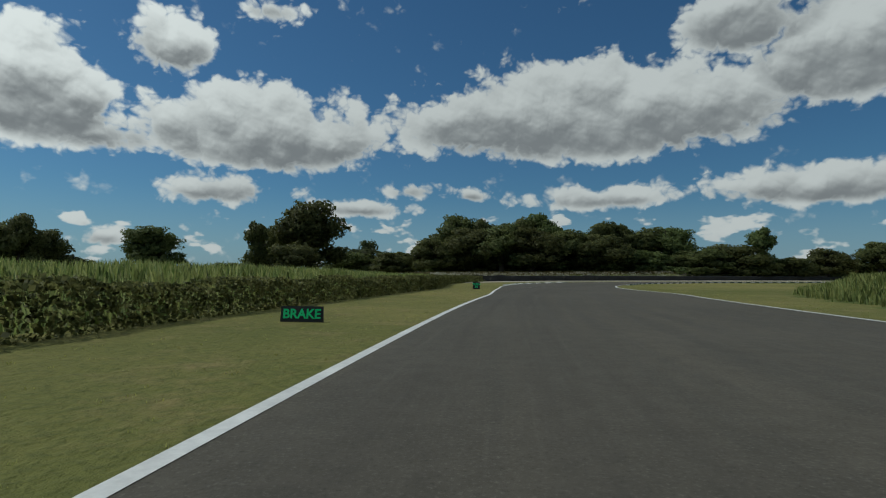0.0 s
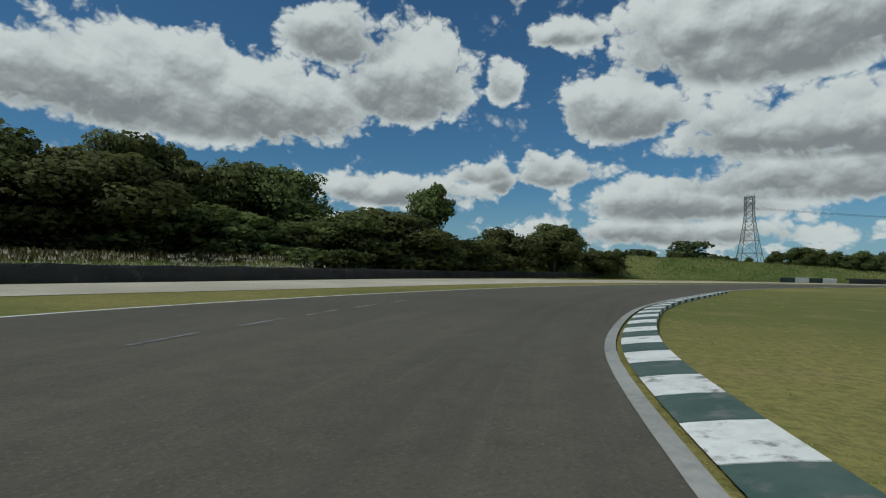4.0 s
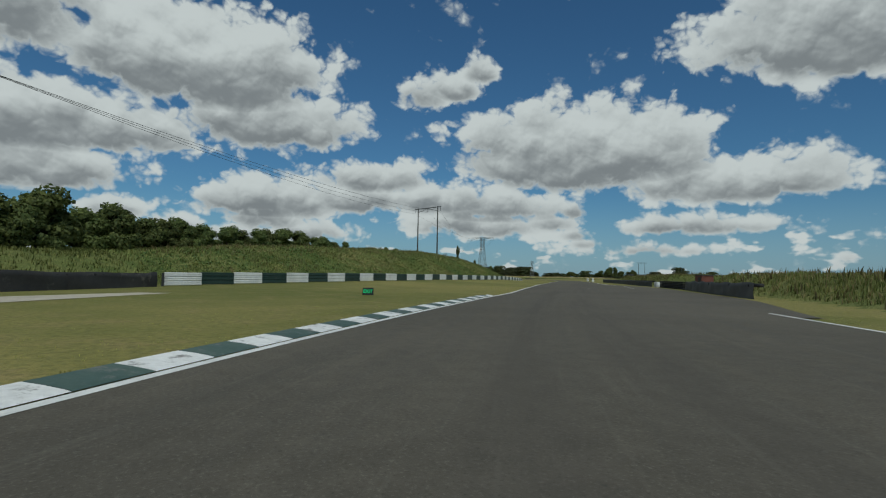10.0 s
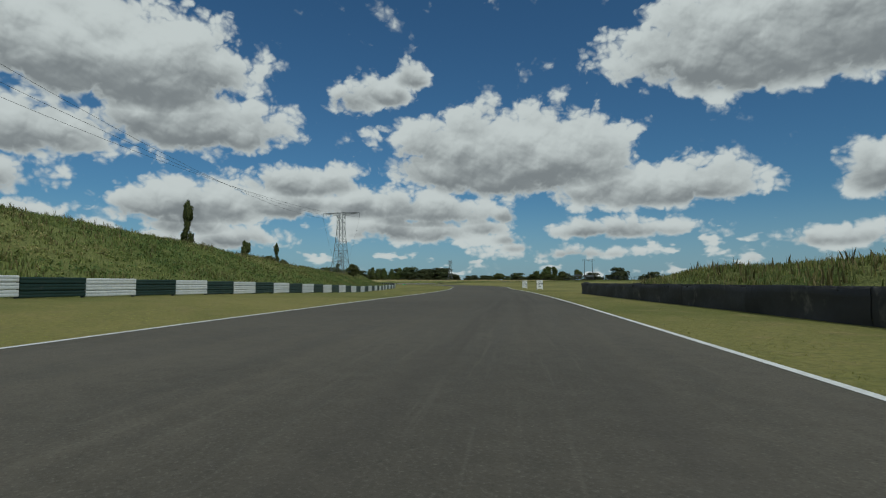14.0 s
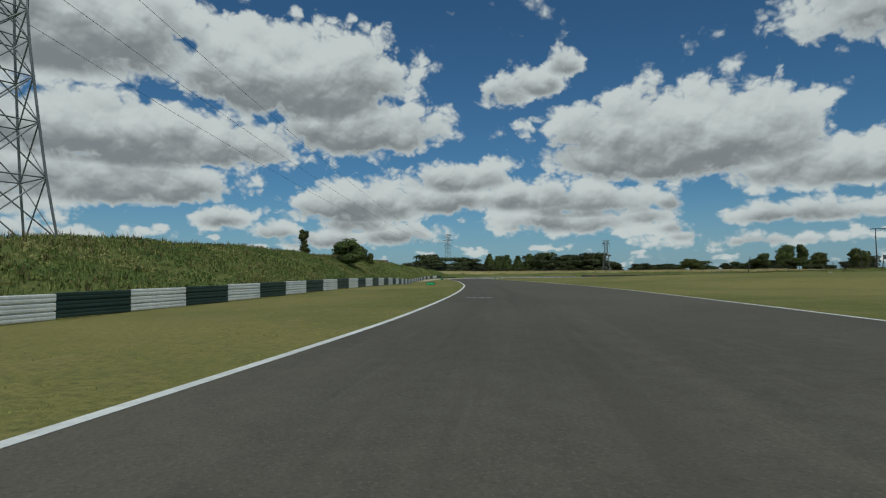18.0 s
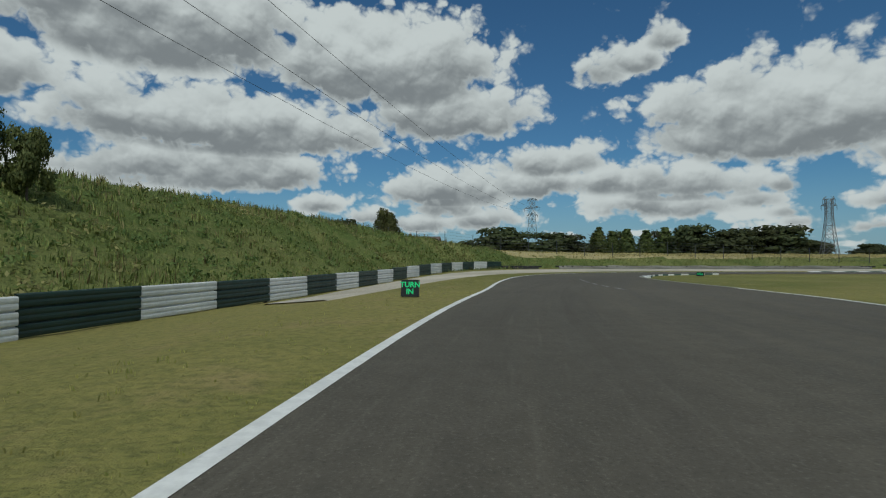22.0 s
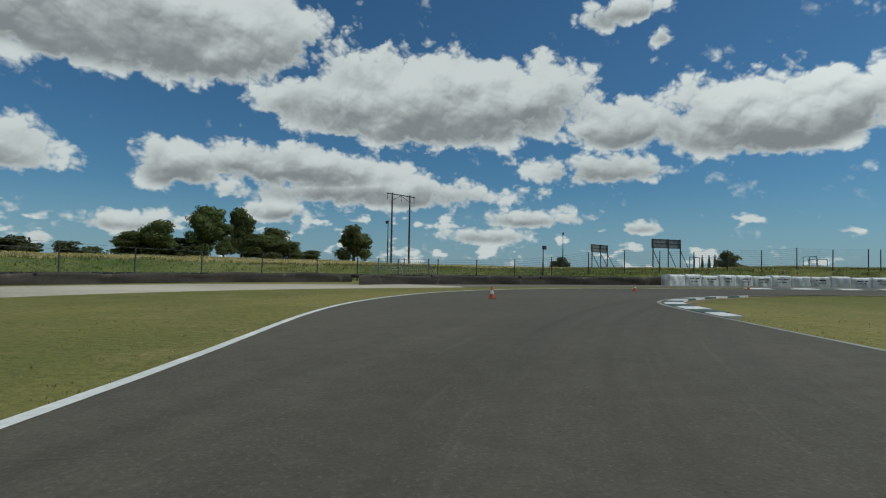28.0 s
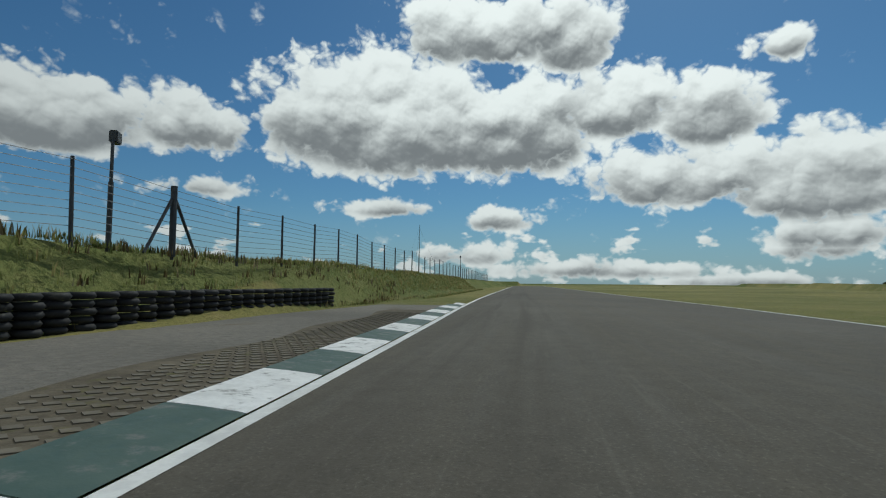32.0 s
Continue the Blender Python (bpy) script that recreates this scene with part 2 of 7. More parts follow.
# clouds towards the sun are lit through
sunward = world.node_tree.nodes.new("ShaderNodeVectorMath")
sunward.operation = "DOT_PRODUCT"
G.put(sunward.inputs[0], view)
sunward.inputs[1].default_value = (-math.sin(radians(SUN_YAW)) * math.cos(radians(SUN_UP)), math.cos(radians(SUN_YAW)) * math.cos(radians(SUN_UP)), math.sin(radians(SUN_UP)))
glare = G.ramp(sunward.outputs["Value"], 0.35, 1.0)
white = G.mix(glare, (1.14, 1.135, 1.11), (1.95, 1.93, 1.87))
cloud_colour = G.mix(shade, white, (0.42, 0.43, 0.445))
haze = G.ramp(rise, 9.0, 0.0, 0.0, 0.45)
blue = G.mix(1.0, sky.outputs[0], (0.060, 0.091, 0.111), "MULTIPLY")
blue = G.mix(haze, blue, (0.50, 0.68, 0.90))
backdrop = world.node_tree.nodes.new("ShaderNodeBackground")
G.put(backdrop.inputs[0], G.mix(dense, blue, cloud_colour))
backdrop.inputs[1].default_value = 1.0
ending = world.node_tree.nodes.new("ShaderNodeOutputWorld")
world.node_tree.links.new(backdrop.outputs[0], ending.inputs[0])

lamp = bpy.data.lights.new("sun", "SUN")
lamp.energy, lamp.angle, lamp.color = 3.4, radians(0.6), (1.0, 0.95, 0.87)
sun = new("sun", lamp)
a, b = radians(SUN_YAW), radians(SUN_UP)
sun.matrix_world = look((-math.sin(a) * math.cos(b) * 100, math.cos(a) * math.cos(b) * 100, math.sin(b) * 100), (0, 0, 0))


# ---- materials ----
def material(name, rough=0.7, metal=0.0, spec=0.5):
    m = bpy.data.materials.new(name)
    m.use_nodes = True
    shader = m.node_tree.nodes["Principled BSDF"]
    shader.inputs["Roughness"].default_value = rough
    shader.inputs["Metallic"].default_value = metal
    shader.inputs["Specular IOR Level"].default_value = spec
    g = Graph(m.node_tree)
    where = m.node_tree.nodes.new("ShaderNodeNewGeometry")
    return m, g, shader, where.outputs["Position"]


def bump(g, shader, height, strength, distance):
    n = g.tree.nodes.new("ShaderNodeBump")
    n.inputs["Strength"].default_value, n.inputs["Distance"].default_value = strength, distance
    g.put(n.inputs["Height"], height)
    g.put(shader.inputs["Normal"], n.outputs[0])


def speckled(name, dark, light, big, small, rough=0.7, metal=0.0, spec=0.3, relief=0.3, distance=0.01, third=None, share=0.0):
    """A surface between two colours, varied at two scales, with an optional third colour in blotches."""
    m, g, shader, where = material(name, rough, metal, spec)
    wide = g.noise(where, big, 4.0, 0.6)
    fine = g.noise(where, small, 3.0, 0.7)
    fac = g.ramp(g.math("ADD", g.math("MULTIPLY", wide, 0.55), g.math("MULTIPLY", fine, 0.45)), 0.33, 0.67)
    colour = g.mix(fac, dark, light)
    if third:
        spots = g.ramp(g.noise(where, big * 2.7, 5.0, 0.65), 1.0 - share - 0.08, 1.0 - share + 0.08)
        colour = g.mix(spots, colour, third)
    g.put(shader.inputs["Base Color"], colour)
    g.put(shader.inputs["Roughness"], g.ramp(fine, 0.3, 0.7, max(rough - 0.12, 0.05), min(rough + 0.1, 1.0)))
    if relief:
        bump(g, shader, fine, relief, distance)
    return m




def asphalt_material():
    """Worn asphalt: aggregate grain, streaks and rubber laid along the track, dull patches."""
    m, g, shader, where = material("asphalt", 0.88, 0.0, 0.25)
    place = m.node_tree.nodes.new("ShaderNodeUVMap")
    place.uv_map = "track"
    split = m.node_tree.nodes.new("ShaderNodeSeparateXYZ")
    g.put(split.inputs[0], place.outputs[0])
    run, across = split.outputs[0], split.outputs[1]
    streak = g.noise(g.vector(g.math("MULTIPLY", run, 0.05), g.math("MULTIPLY", across, 1.6), 0.0), 1.0, 5.0, 0.6)
    hair = g.noise(g.vector(g.math("MULTIPLY", run, 0.25), g.math("MULTIPLY", across, 7.0), 5.0), 1.0, 3.0, 0.6)
    wide = g.noise(where, 0.10, 5.0, 0.65, 0.3)
    grain = g.noise(where, 26.0, 3.0, 0.8)
    mid = g.noise(where, 3.0, 4.0, 0.7)
    fac = g.math("ADD", g.math("MULTIPLY", wide, 0.35), g.math("ADD", g.math("MULTIPLY", streak, 0.35), g.math("MULTIPLY", mid, 0.30)))
    colour = g.mix(g.ramp(fac, 0.36, 0.64), (0.074, 0.065, 0.049), (0.120, 0.105, 0.080))
    colour = g.mix(g.ramp(hair, 0.55, 0.75, 0.0, 0.35), colour, (0.155, 0.137, 0.105))
    colour = g.mix(g.ramp(grain, 0.52, 0.72, 0.0, 0.5), colour, (0.205, 0.182, 0.143))
    colour = g.mix(g.ramp(grain, 0.46, 0.30, 0.0, 0.55), colour, (0.038, 0.034, 0.029))
    rubber = g.math("MULTIPLY", g.ramp(g.math("ABSOLUTE", g.math("SUBTRACT", g.math("ABSOLUTE", across), 0.8)), 1.0, 0.2), g.ramp(streak, 0.40, 0.65, 0.0, 0.38))
    colour = g.mix(rubber, colour, (0.052, 0.047, 0.041))
    g.put(shader.inputs["Base Color"], colour)
    g.put(shader.inputs["Roughness"], g.ramp(streak, 0.3, 0.7, 0.78, 0.95))
    bump(g, shader, grain, 0.6, 0.008)
    return m


ASPHALT = asphalt_material()
LINE_PAINT = speckled("line_paint", (0.58, 0.57, 0.54), (0.80, 0.79, 0.75), 0.9, 7.0, 0.7, relief=0.3, third=(0.24, 0.23, 0.22), share=0.30)
FAINT_PAINT = speckled("faint_paint", (0.16, 0.155, 0.15), (0.30, 0.29, 0.28), 0.9, 5.0, 0.8, relief=0.2, third=(0.08, 0.078, 0.076), share=0.45)
KERB_WHITE = speckled("kerb_white", (0.62, 0.61, 0.58), (0.82, 0.81, 0.78), 1.4, 9.0, 0.7, relief=0.3, third=(0.22, 0.21, 0.19), share=0.38)
KERB_GREEN = speckled("kerb_green", (0.045, 0.085, 0.072), (0.085, 0.125, 0.105), 1.4, 9.0, 0.7, relief=0.3, third=(0.15, 0.16, 0.145), share=0.38)
RAIL_WHITE = speckled("rail_white", (0.60, 0.60, 0.58), (0.78, 0.78, 0.75), 0.8, 6.0, 0.5, spec=0.4, relief=0.1, third=(0.30, 0.28, 0.25), share=0.24)
RAIL_GREEN = speckled("rail_green", (0.010, 0.030, 0.024), (0.020, 0.048, 0.038), 0.8, 6.0, 0.5, spec=0.4, relief=0.1, third=(0.045, 0.055, 0.05), share=0.33)
STEEL = speckled("galvanised_steel", (0.16, 0.165, 0.17), (0.30, 0.31, 0.32), 0.9, 8.0, 0.55, metal=0.6, relief=0.1)
DARK_STEEL = speckled("dark_steel", (0.05, 0.053, 0.058), (0.10, 0.105, 0.11), 0.9, 8.0, 0.55, metal=0.4, relief=0.1)
LATTICE = speckled("lattice_steel", (0.13, 0.14, 0.145), (0.24, 0.25, 0.255), 0.3, 4.0, 0.6, metal=0.3, relief=0.0)
RUBBER = speckled("tyre_rubber", (0.012, 0.012, 0.013), (0.035, 0.034, 0.034), 1.2, 14.0, 0.75, relief=0.4, third=(0.075, 0.068, 0.055), share=0.34)
BELT = speckled("conveyor_belt", (0.020, 0.020, 0.021), (0.048, 0.046, 0.044), 0.35, 6.0, 0.7, relief=0.25, third=(0.13, 0.12, 0.10), share=0.34)
SHEET = speckled("plastic_sheet", (0.52, 0.52, 0.50), (0.74, 0.74, 0.71), 0.8, 4.0, 0.45, spec=0.5, relief=0.25, distance=0.05, third=(0.30, 0.29, 0.26), share=0.28)
CONCRETE = speckled("concrete", (0.24, 0.235, 0.22), (0.40, 0.39, 0.36), 0.4, 7.0, 0.85, relief=0.4, third=(0.15, 0.145, 0.13), share=0.34)
GRAVEL = speckled("gravel", (0.36, 0.32, 0.25), (0.56, 0.50, 0.405), 0.12, 5.0, 0.95, spec=0.15, relief=0.9, distance=0.05, third=(0.17, 0.165, 0.10), share=0.28)
EARTH = speckled("bare_earth", (0.17, 0.125, 0.08), (0.29, 0.225, 0.15), 0.8, 6.0, 0.95, spec=0.1, relief=0.8, distance=0.04, third=(0.12, 0.10, 0.05), share=0.32)
PAVER = speckled("muddy_paver", (0.11, 0.095, 0.07), (0.20, 0.175, 0.13), 0.8, 7.0, 0.9, relief=0.4, third=(0.13, 0.11, 0.05), share=0.38)
BELT_PALE = speckled("pale_belt", (0.17, 0.16, 0.14), (0.28, 0.265, 0.235), 0.35, 6.0, 0.8, relief=0.2, third=(0.12, 0.11, 0.095), share=0.33)
BELT_GREY = speckled("grey_belt", (0.060, 0.060, 0.056), (0.105, 0.104, 0.096), 0.35, 6.0, 0.75, relief=0.2, third=(0.15, 0.145, 0.13), share=0.3)
# gravel again, its dimmer look towards the sun put into the colour
GRAVEL_BACKLIT = speckled("backlit_gravel_tone", (0.130, 0.119, 0.102), (0.235, 0.214, 0.178), 0.12, 5.0, 0.95, spec=0.15, relief=0.9, distance=0.05, third=(0.15, 0.12, 0.075), share=0.33)
BELT_BROWN = speckled("muddy_belt", (0.030, 0.026, 0.022), (0.075, 0.062, 0.052), 0.35, 6.0, 0.75, relief=0.25, third=(0.15, 0.125, 0.10), share=0.36)
TIMBER = speckled("pole_timber", (0.045, 0.042, 0.040), (0.095, 0.088, 0.08), 0.5, 6.0, 0.85, relief=0.3)
BARK = speckled("bark", (0.045, 0.036, 0.027), (0.11, 0.09, 0.068), 0.8, 5.0, 0.9, relief=0.6, distance=0.05)
BOARD_BLACK = speckled("board_black", (0.012, 0.014, 0.013), (0.026, 0.028, 0.027), 0.8, 9.0, 0.5, relief=0.1)
LETTER_GREEN = speckled("letter_green", (0.04, 0.62, 0.20), (0.07, 0.80, 0.28), 2.0, 20.0, 0.5, relief=0.0)
LETTER_BLACK = speckled("letter_black", (0.02, 0.02, 0.02), (0.05, 0.05, 0.05), 2.0, 20.0, 0.6, relief=0.0)
SIGN_WHITE = speckled("sign_white", (0.62, 0.62, 0.58), (0.78, 0.78, 0.74), 0.9, 8.0, 0.5, relief=0.05)
RED_PAINT = speckled("red_brown_paint", (0.12, 0.045, 0.035), (0.20, 0.075, 0.055), 0.7, 8.0, 0.6, relief=0.2)
CONE_ORANGE = speckled("cone_orange", (0.55, 0.09, 0.03), (0.72, 0.15, 0.05), 2.0, 14.0, 0.5, relief=0.1)
BLUE_PAINT = speckled("blue_paint", (0.03, 0.06, 0.14), (0.06, 0.10, 0.20), 0.9, 8.0, 0.5, relief=0.1)
ROOF_TILE = speckled("roof_tile", (0.10, 0.075, 0.065), (0.19, 0.14, 0.12), 0.6, 6.0, 0.85, relief=0.3)
WALL_PALE = speckled("pale_render", (0.42, 0.40, 0.36), (0.55, 0.53, 0.48), 0.5, 6.0, 0.85, relief=0.2)
GLASS_DARK = speckled("dark_window", (0.02, 0.024, 0.028), (0.04, 0.046, 0.05), 0.6, 3.0, 0.12, spec=0.6, relief=0.0)


def leaf_material(name, dark, light, rough=0.6, through=0.25):
    m, g, shader, where = material(name, rough, 0.0, 0.25)
    own = m.node_tree.nodes.new("ShaderNodeNewGeometry").outputs["Random Per Island"]
    thing = m.node_tree.nodes.new("ShaderNodeObjectInfo").outputs["Random"]
    wide = g.noise(where, 0.35, 2.0, 0.5)
    fac = g.math("ADD", g.math("MULTIPLY", own, 0.45), g.math("MULTIPLY", wide, 0.55))
    colour = g.mix(g.ramp(fac, 0.2, 0.8), dark, light)
    hue = g.tree.nodes.new("ShaderNodeHueSaturation")
    g.put(hue.inputs["Hue"], g.ramp(thing, 0.0, 1.0, 0.485, 0.51))
    g.put(hue.inputs["Value"], g.ramp(thing, 0.0, 1.0, 0.75, 1.2))
    g.put(hue.inputs["Color"], colour)
    g.put(shader.inputs["Base Color"], hue.outputs[0])
    glow = m.node_tree.nodes.new("ShaderNodeBsdfTranslucent")
    g.put(glow.inputs[0], hue.outputs[0])
    both = m.node_tree.nodes.new("ShaderNodeMixShader")
    both.inputs[0].default_value = through
    m.node_tree.links.new(shader.outputs[0], both.inputs[1])
    m.node_tree.links.new(glow.outputs[0], both.inputs[2])
    m.node_tree.links.new(both.outputs[0], m.node_tree.nodes["Material Output"].inputs[0])
    return m


LEAF = leaf_material("leaf_dark_green", (0.078, 0.110, 0.034), (0.200, 0.230, 0.074), through=0.5)
LEAF_OLIVE = leaf_material("leaf_olive_green", (0.080, 0.100, 0.032), (0.200, 0.212, 0.072), through=0.5)
LEAF_FAR = leaf_material("leaf_far", (0.060, 0.076, 0.034), (0.130, 0.150, 0.062), through=0.5)
HEDGE_LEAF = leaf_material("hedge_leaf", (0.105, 0.120, 0.040), (0.270, 0.265, 0.095), through=0.5)
STRAW = leaf_material("long_grass", (0.150, 0.215, 0.058), (0.380, 0.400, 0.135), through=0.5)
NETTLE = leaf_material("nettle_green", (0.095, 0.150, 0.045), (0.215, 0.270, 0.085), through=0.5)
HAY_STALK = leaf_material("hay_stalks", (0.36, 0.30, 0.12), (0.62, 0.52, 0.24), through=0.5)
MEADOW = leaf_material("meadow_brown", (0.210, 0.200, 0.075), (0.400, 0.345, 0.155), through=0.5)
VERGE_LEAF = leaf_material("short_grass", (0.260, 0.270, 0.078), (0.440, 0.400, 0.130), through=0.5)
STRAW_DRY = leaf_material("seeding_grass", (0.280, 0.240, 0.100), (0.520, 0.450, 0.210), through=0.5)
WEED = leaf_material("dark_weeds", (0.100, 0.095, 0.036), (0.220, 0.180, 0.080), through=0.5)
BLOSSOM = leaf_material("pale_umbels", (0.50, 0.49, 0.34), (0.75, 0.73, 0.58), through=0.5)


def grass_material():
    """Mown verge: yellow-green with mowing bands, dry patches and bare earth."""
    m, g, shader, where = material("mown_grass", 0.9, 0.0, 0.15)
    wide = g.noise(where, 0.045, 5.0, 0.65, 0.4)
    mid = g.noise(where, 0.55, 5.0, 0.7)
    fine = g.noise(where, 7.0, 4.0, 0.75)
    colour = g.mix(g.ramp(wide, 0.35, 0.65), (0.152, 0.158, 0.042), (0.270, 0.236, 0.076))
    colour = g.mix(g.ramp(mid, 0.48, 0.74, 0.0, 0.8), colour, (0.30, 0.232, 0.100))
    colour = g.mix(g.ramp(fine, 0.40, 0.68, 0.0, 0.55), colour, (0.088, 0.098, 0.030))
    earth = g.ramp(g.noise(where, 0.32, 6.0, 0.7), 0.67, 0.76, 0.0, 0.7)
    colour = g.mix(earth, colour, (0.23, 0.175, 0.105))
    g.put(shader.inputs["Base Color"], colour)
    tuft = g.noise(where, 2.2, 3.0, 0.8)
    bump(g, shader, g.math("ADD", fine, g.math("MULTIPLY", tuft, 1.6)), 1.0, 0.06)
    return m


def bank_material():
    """Rough uncut grass on the banks and fields."""
    m, g, shader, where = material("rough_grass", 0.95, 0.0, 0.1)
    wide = g.noise(where, 0.06, 5.0, 0.65, 0.5)
    mid = g.noise(where, 0.7, 6.0, 0.75)
    fine = g.noise(where, 5.0, 4.0, 0.75)
    colour = g.mix(g.ramp(wide, 0.35, 0.65), (0.105, 0.142, 0.038), (0.215, 0.222, 0.075))
    colour = g.mix(g.ramp(mid, 0.45, 0.75, 0.0, 0.8), colour, (0.24, 0.225, 0.085))
    colour = g.mix(g.ramp(fine, 0.42, 0.66, 0.0, 0.6), colour, (0.070, 0.095, 0.026))
    g.put(shader.inputs["Base Color"], colour)
    bump(g, shader, g.math("ADD", mid, g.math("MULTIPLY", fine, 0.5)), 1.0, 0.25)
    return m


MOWN, ROUGH_GRASS = grass_material(), bank_material()
HAY = speckled("dry_hay_field", (0.30, 0.25, 0.12), (0.45, 0.375, 0.19), 0.03, 1.2, 0.95, spec=0.1, relief=0.6, distance=0.1, third=(0.15, 0.15, 0.06), share=0.34)


# ---- the plan: a line along the track, with distances s along it and l to its left ----
KNOTS = ((0.0, 0.0), (3.2, 24.8), (10.0, 48.7), (24.6, 68.9), (44.9, 83.3), (68.4, 91.8), (93.1, 94.8), (118.0, 92.6),
         (142.0, 85.6), (164.4, 74.6), (185.0, 60.5), (204.1, 44.3), (222.2, 27.1), (240.0, 9.6), (257.9, -7.9),
         (275.8, -25.4), (293.8, -42.7), (312.0, -59.8), (330.8, -76.4), (350.3, -91.9), (370.7, -106.3), (392.0, -119.5),
         (414.0, -131.3), (436.7, -141.8), (459.9, -151.2), (483.3, -160.0), (506.9, -168.2), (530.5, -176.3),
         (551.1, -190.0), (559.3, -213.1), (554.0, -237.3), (538.0, -256.2), (514.9, -264.9),
         (489.9, -265.7), (464.9, -266.0), (439.9, -266.3))


def spline(values, step=25.0):
    """Second derivatives of a natural cubic through evenly spaced values."""
    n = len(values)
    m = np.eye(n)
    r = np.zeros(n)
    for i in range(1, n - 1):
        m[i, i - 1:i + 2] = 1, 4, 1
        r[i] = 6 * (values[i - 1] - 2 * values[i] + values[i + 1]) / step ** 2
    return np.linalg.solve(m, r)


KX, KY = np.array([k[0] for k in KNOTS]), np.array([k[1] for k in KNOTS])
CX, CY = spline(KX), spline(KY)
LAST = 25.0 * (len(KNOTS) - 1)


def along(s, v, c):
    s = np.clip(s, 0, LAST)
    i = np.minimum((s // 25).astype(int), len(v) - 2)
    a, b = (i + 1) * 25.0 - s, s - i * 25.0
    return (c[i] * a ** 3 + c[i + 1] * b ** 3) / 150 + (v[i] / 25 - c[i] * 25 / 6) * a + (v[i + 1] / 25 - c[i + 1] * 25 / 6) * b


def lay(s, l):
    """World x, y for arrays of s and l; straight on past both ends."""
    s, l = np.broadcast_arrays(np.asarray(s, float), np.asarray(l, float))
    e = 0.5
    x, y = along(s, KX, CX), along(s, KY, CY)
    sc = np.clip(s, e, LAST - e)
    hx, hy = along(sc + e, KX, CX) - along(sc - e, KX, CX), along(sc + e, KY, CY) - along(sc - e, KY, CY)
    n = np.hypot(hx, hy)
    hx, hy = hx / n, hy / n
    over = np.where(s < 0, s, np.where(s > LAST, s - LAST, 0.0))
    return x + hx * over - hy * l, y + hy * over + hx * l


def heading(s):
    (x0, x1), (y0, y1) = lay(np.array([s - 0.5, s + 0.5]), 0.0)
    return math.atan2(y1 - y0, x1 - x0)


def line(*pairs, soft=4.0):
    """A smooth function of s through (s, l) pairs."""
    q = np.arange(-120.0, 1200.0, 1.0)
    v = np.interp(q, [p[0] for p in pairs], [p[1] for p in pairs])
    k = np.exp(-0.5 * (np.arange(-20, 21) / soft) ** 2)
    v = np.convolve(np.pad(v, 20, mode="edge"), k / k.sum(), mode="valid")
    return lambda s: np.interp(s, q, v)


LEFT = line((0, 2.1), (30, 1.5), (42, 2.9), (52, 5.5), (64, 8.8), (88, 10.2), (102, 8.4), (117, 7.0), (150, 4.8), (190, 4.7), (225, 5.0),
            (252, 4.75), (270, 4.2), (286, 3.9), (300, 4.65), (323, 5.8), (335, 6.55), (347, 6.95), (358, 7.1), (372, 7.5), (386, 8.2), (400, 8.6), (420, 8.6), (468, 7.1), (485, 6.7), (508, 5.05), (525, 4.35),
            (553, 2.9), (598, 1.9), (650, 1.8), (680, 2.1), (689, 3.6), (699, 6.2), (707, 7.0), (717, 5.0), (728, 2.4), (742, 2.2),
            (751, 4.0), (760, 8.0), (768, 10.2), (776, 10.0), (784, 7.0), (795, 3.5), (800, 2.4), (805, 1.8), (810, 1.52), (815, 1.58), (825, 2.05), (835, 2.4), (850, 2.5), soft=2.2)
RIGHT = line((0, -8.9), (34, -9.0), (50, -5.3), (60, -3.6), (72, -1.2), (88, -0.8), (98, -1.6), (111, -3.2), (152, -5.0), (182, -5.8),
             (224, -5.7), (242, -6.9), (270, -7.0), (290, -7.3), (306, -7.1), (340, -6.9), (350, -5.7), (357, -4.7), (368, -4.3), (376, -3.6), (391, -3.45), (440, -2.6), (468, -2.3), (484, -3.8),
             (500, -5.8), (510, -6.5), (529, -7.6), (590, -9.2), (650, -8.8), (678, -8.4), (685, -7.0), (691, -5.0), (695.5, -3.2), (697.5, -2.5), (699.2, -1.75), (700.5, -1.3), (702, -0.8), (704, -0.55), (706, -0.5), (708, -0.75), (710, -1.2), (712.5, -1.6), (715, -2.25), (722, -3.8),
             (730, -5.6), (749, -6.1), (757, -3.9), (760, -3.0), (762.5, -2.0), (765.2, -0.9), (767.0, -0.1), (769, 0.12), (771, 0.12), (773.5, -0.15), (776.4, -0.65), (779, -1.3), (784, -2.8), (790, -5.6), (817, -9.6),
             (840, -10.5), soft=1.4)
RAIL = line((281, 27.0), (307, 25.0), (340, 23.0), (375, 21.5), (430, 21.0), (473, 21.0), (512, 20.0), (532, 17.8), (560, 15.8), (590, 13.0), (620, 11.4),
            (650, 10.5), (672, 10.4), (684, 11.2), (692, 13.2), (700, 17.0), (714, 31.0))
VERGE = line((270, 0.0), (300, 0.3), (340, 0.5), (400, 0.5), (440, 0.0), (470, -0.5), (520, -0.6), (560, -0.35), (590, -0.05), (620, -0.15), (645, -0.6), (690, -0.6), (706, 0.0))
WALL_A = line((66, 26.0), (76, 25.0), (94, 25.0), (106, 24.0), (120, 26.0), (146, 32.0), (168, 35.0))
WALL_B = line((150, 21.5), (160, 21.0), (228, 20.5), (245, 23.0), (265, 26.0), (283, 27.2))
WALL_R = line((295, -11.6), (316, -12.4), (340, -11.6), (366, -9.6), (390, -9.4), (427, -7.2), (440, -7.0))
WALL_D = line((704, 34.0), (716, 27.0), (724, 21.5), (732, 19.5), (742, 22.0), (752, 27.5), (764, 29.0), (776, 25.5))
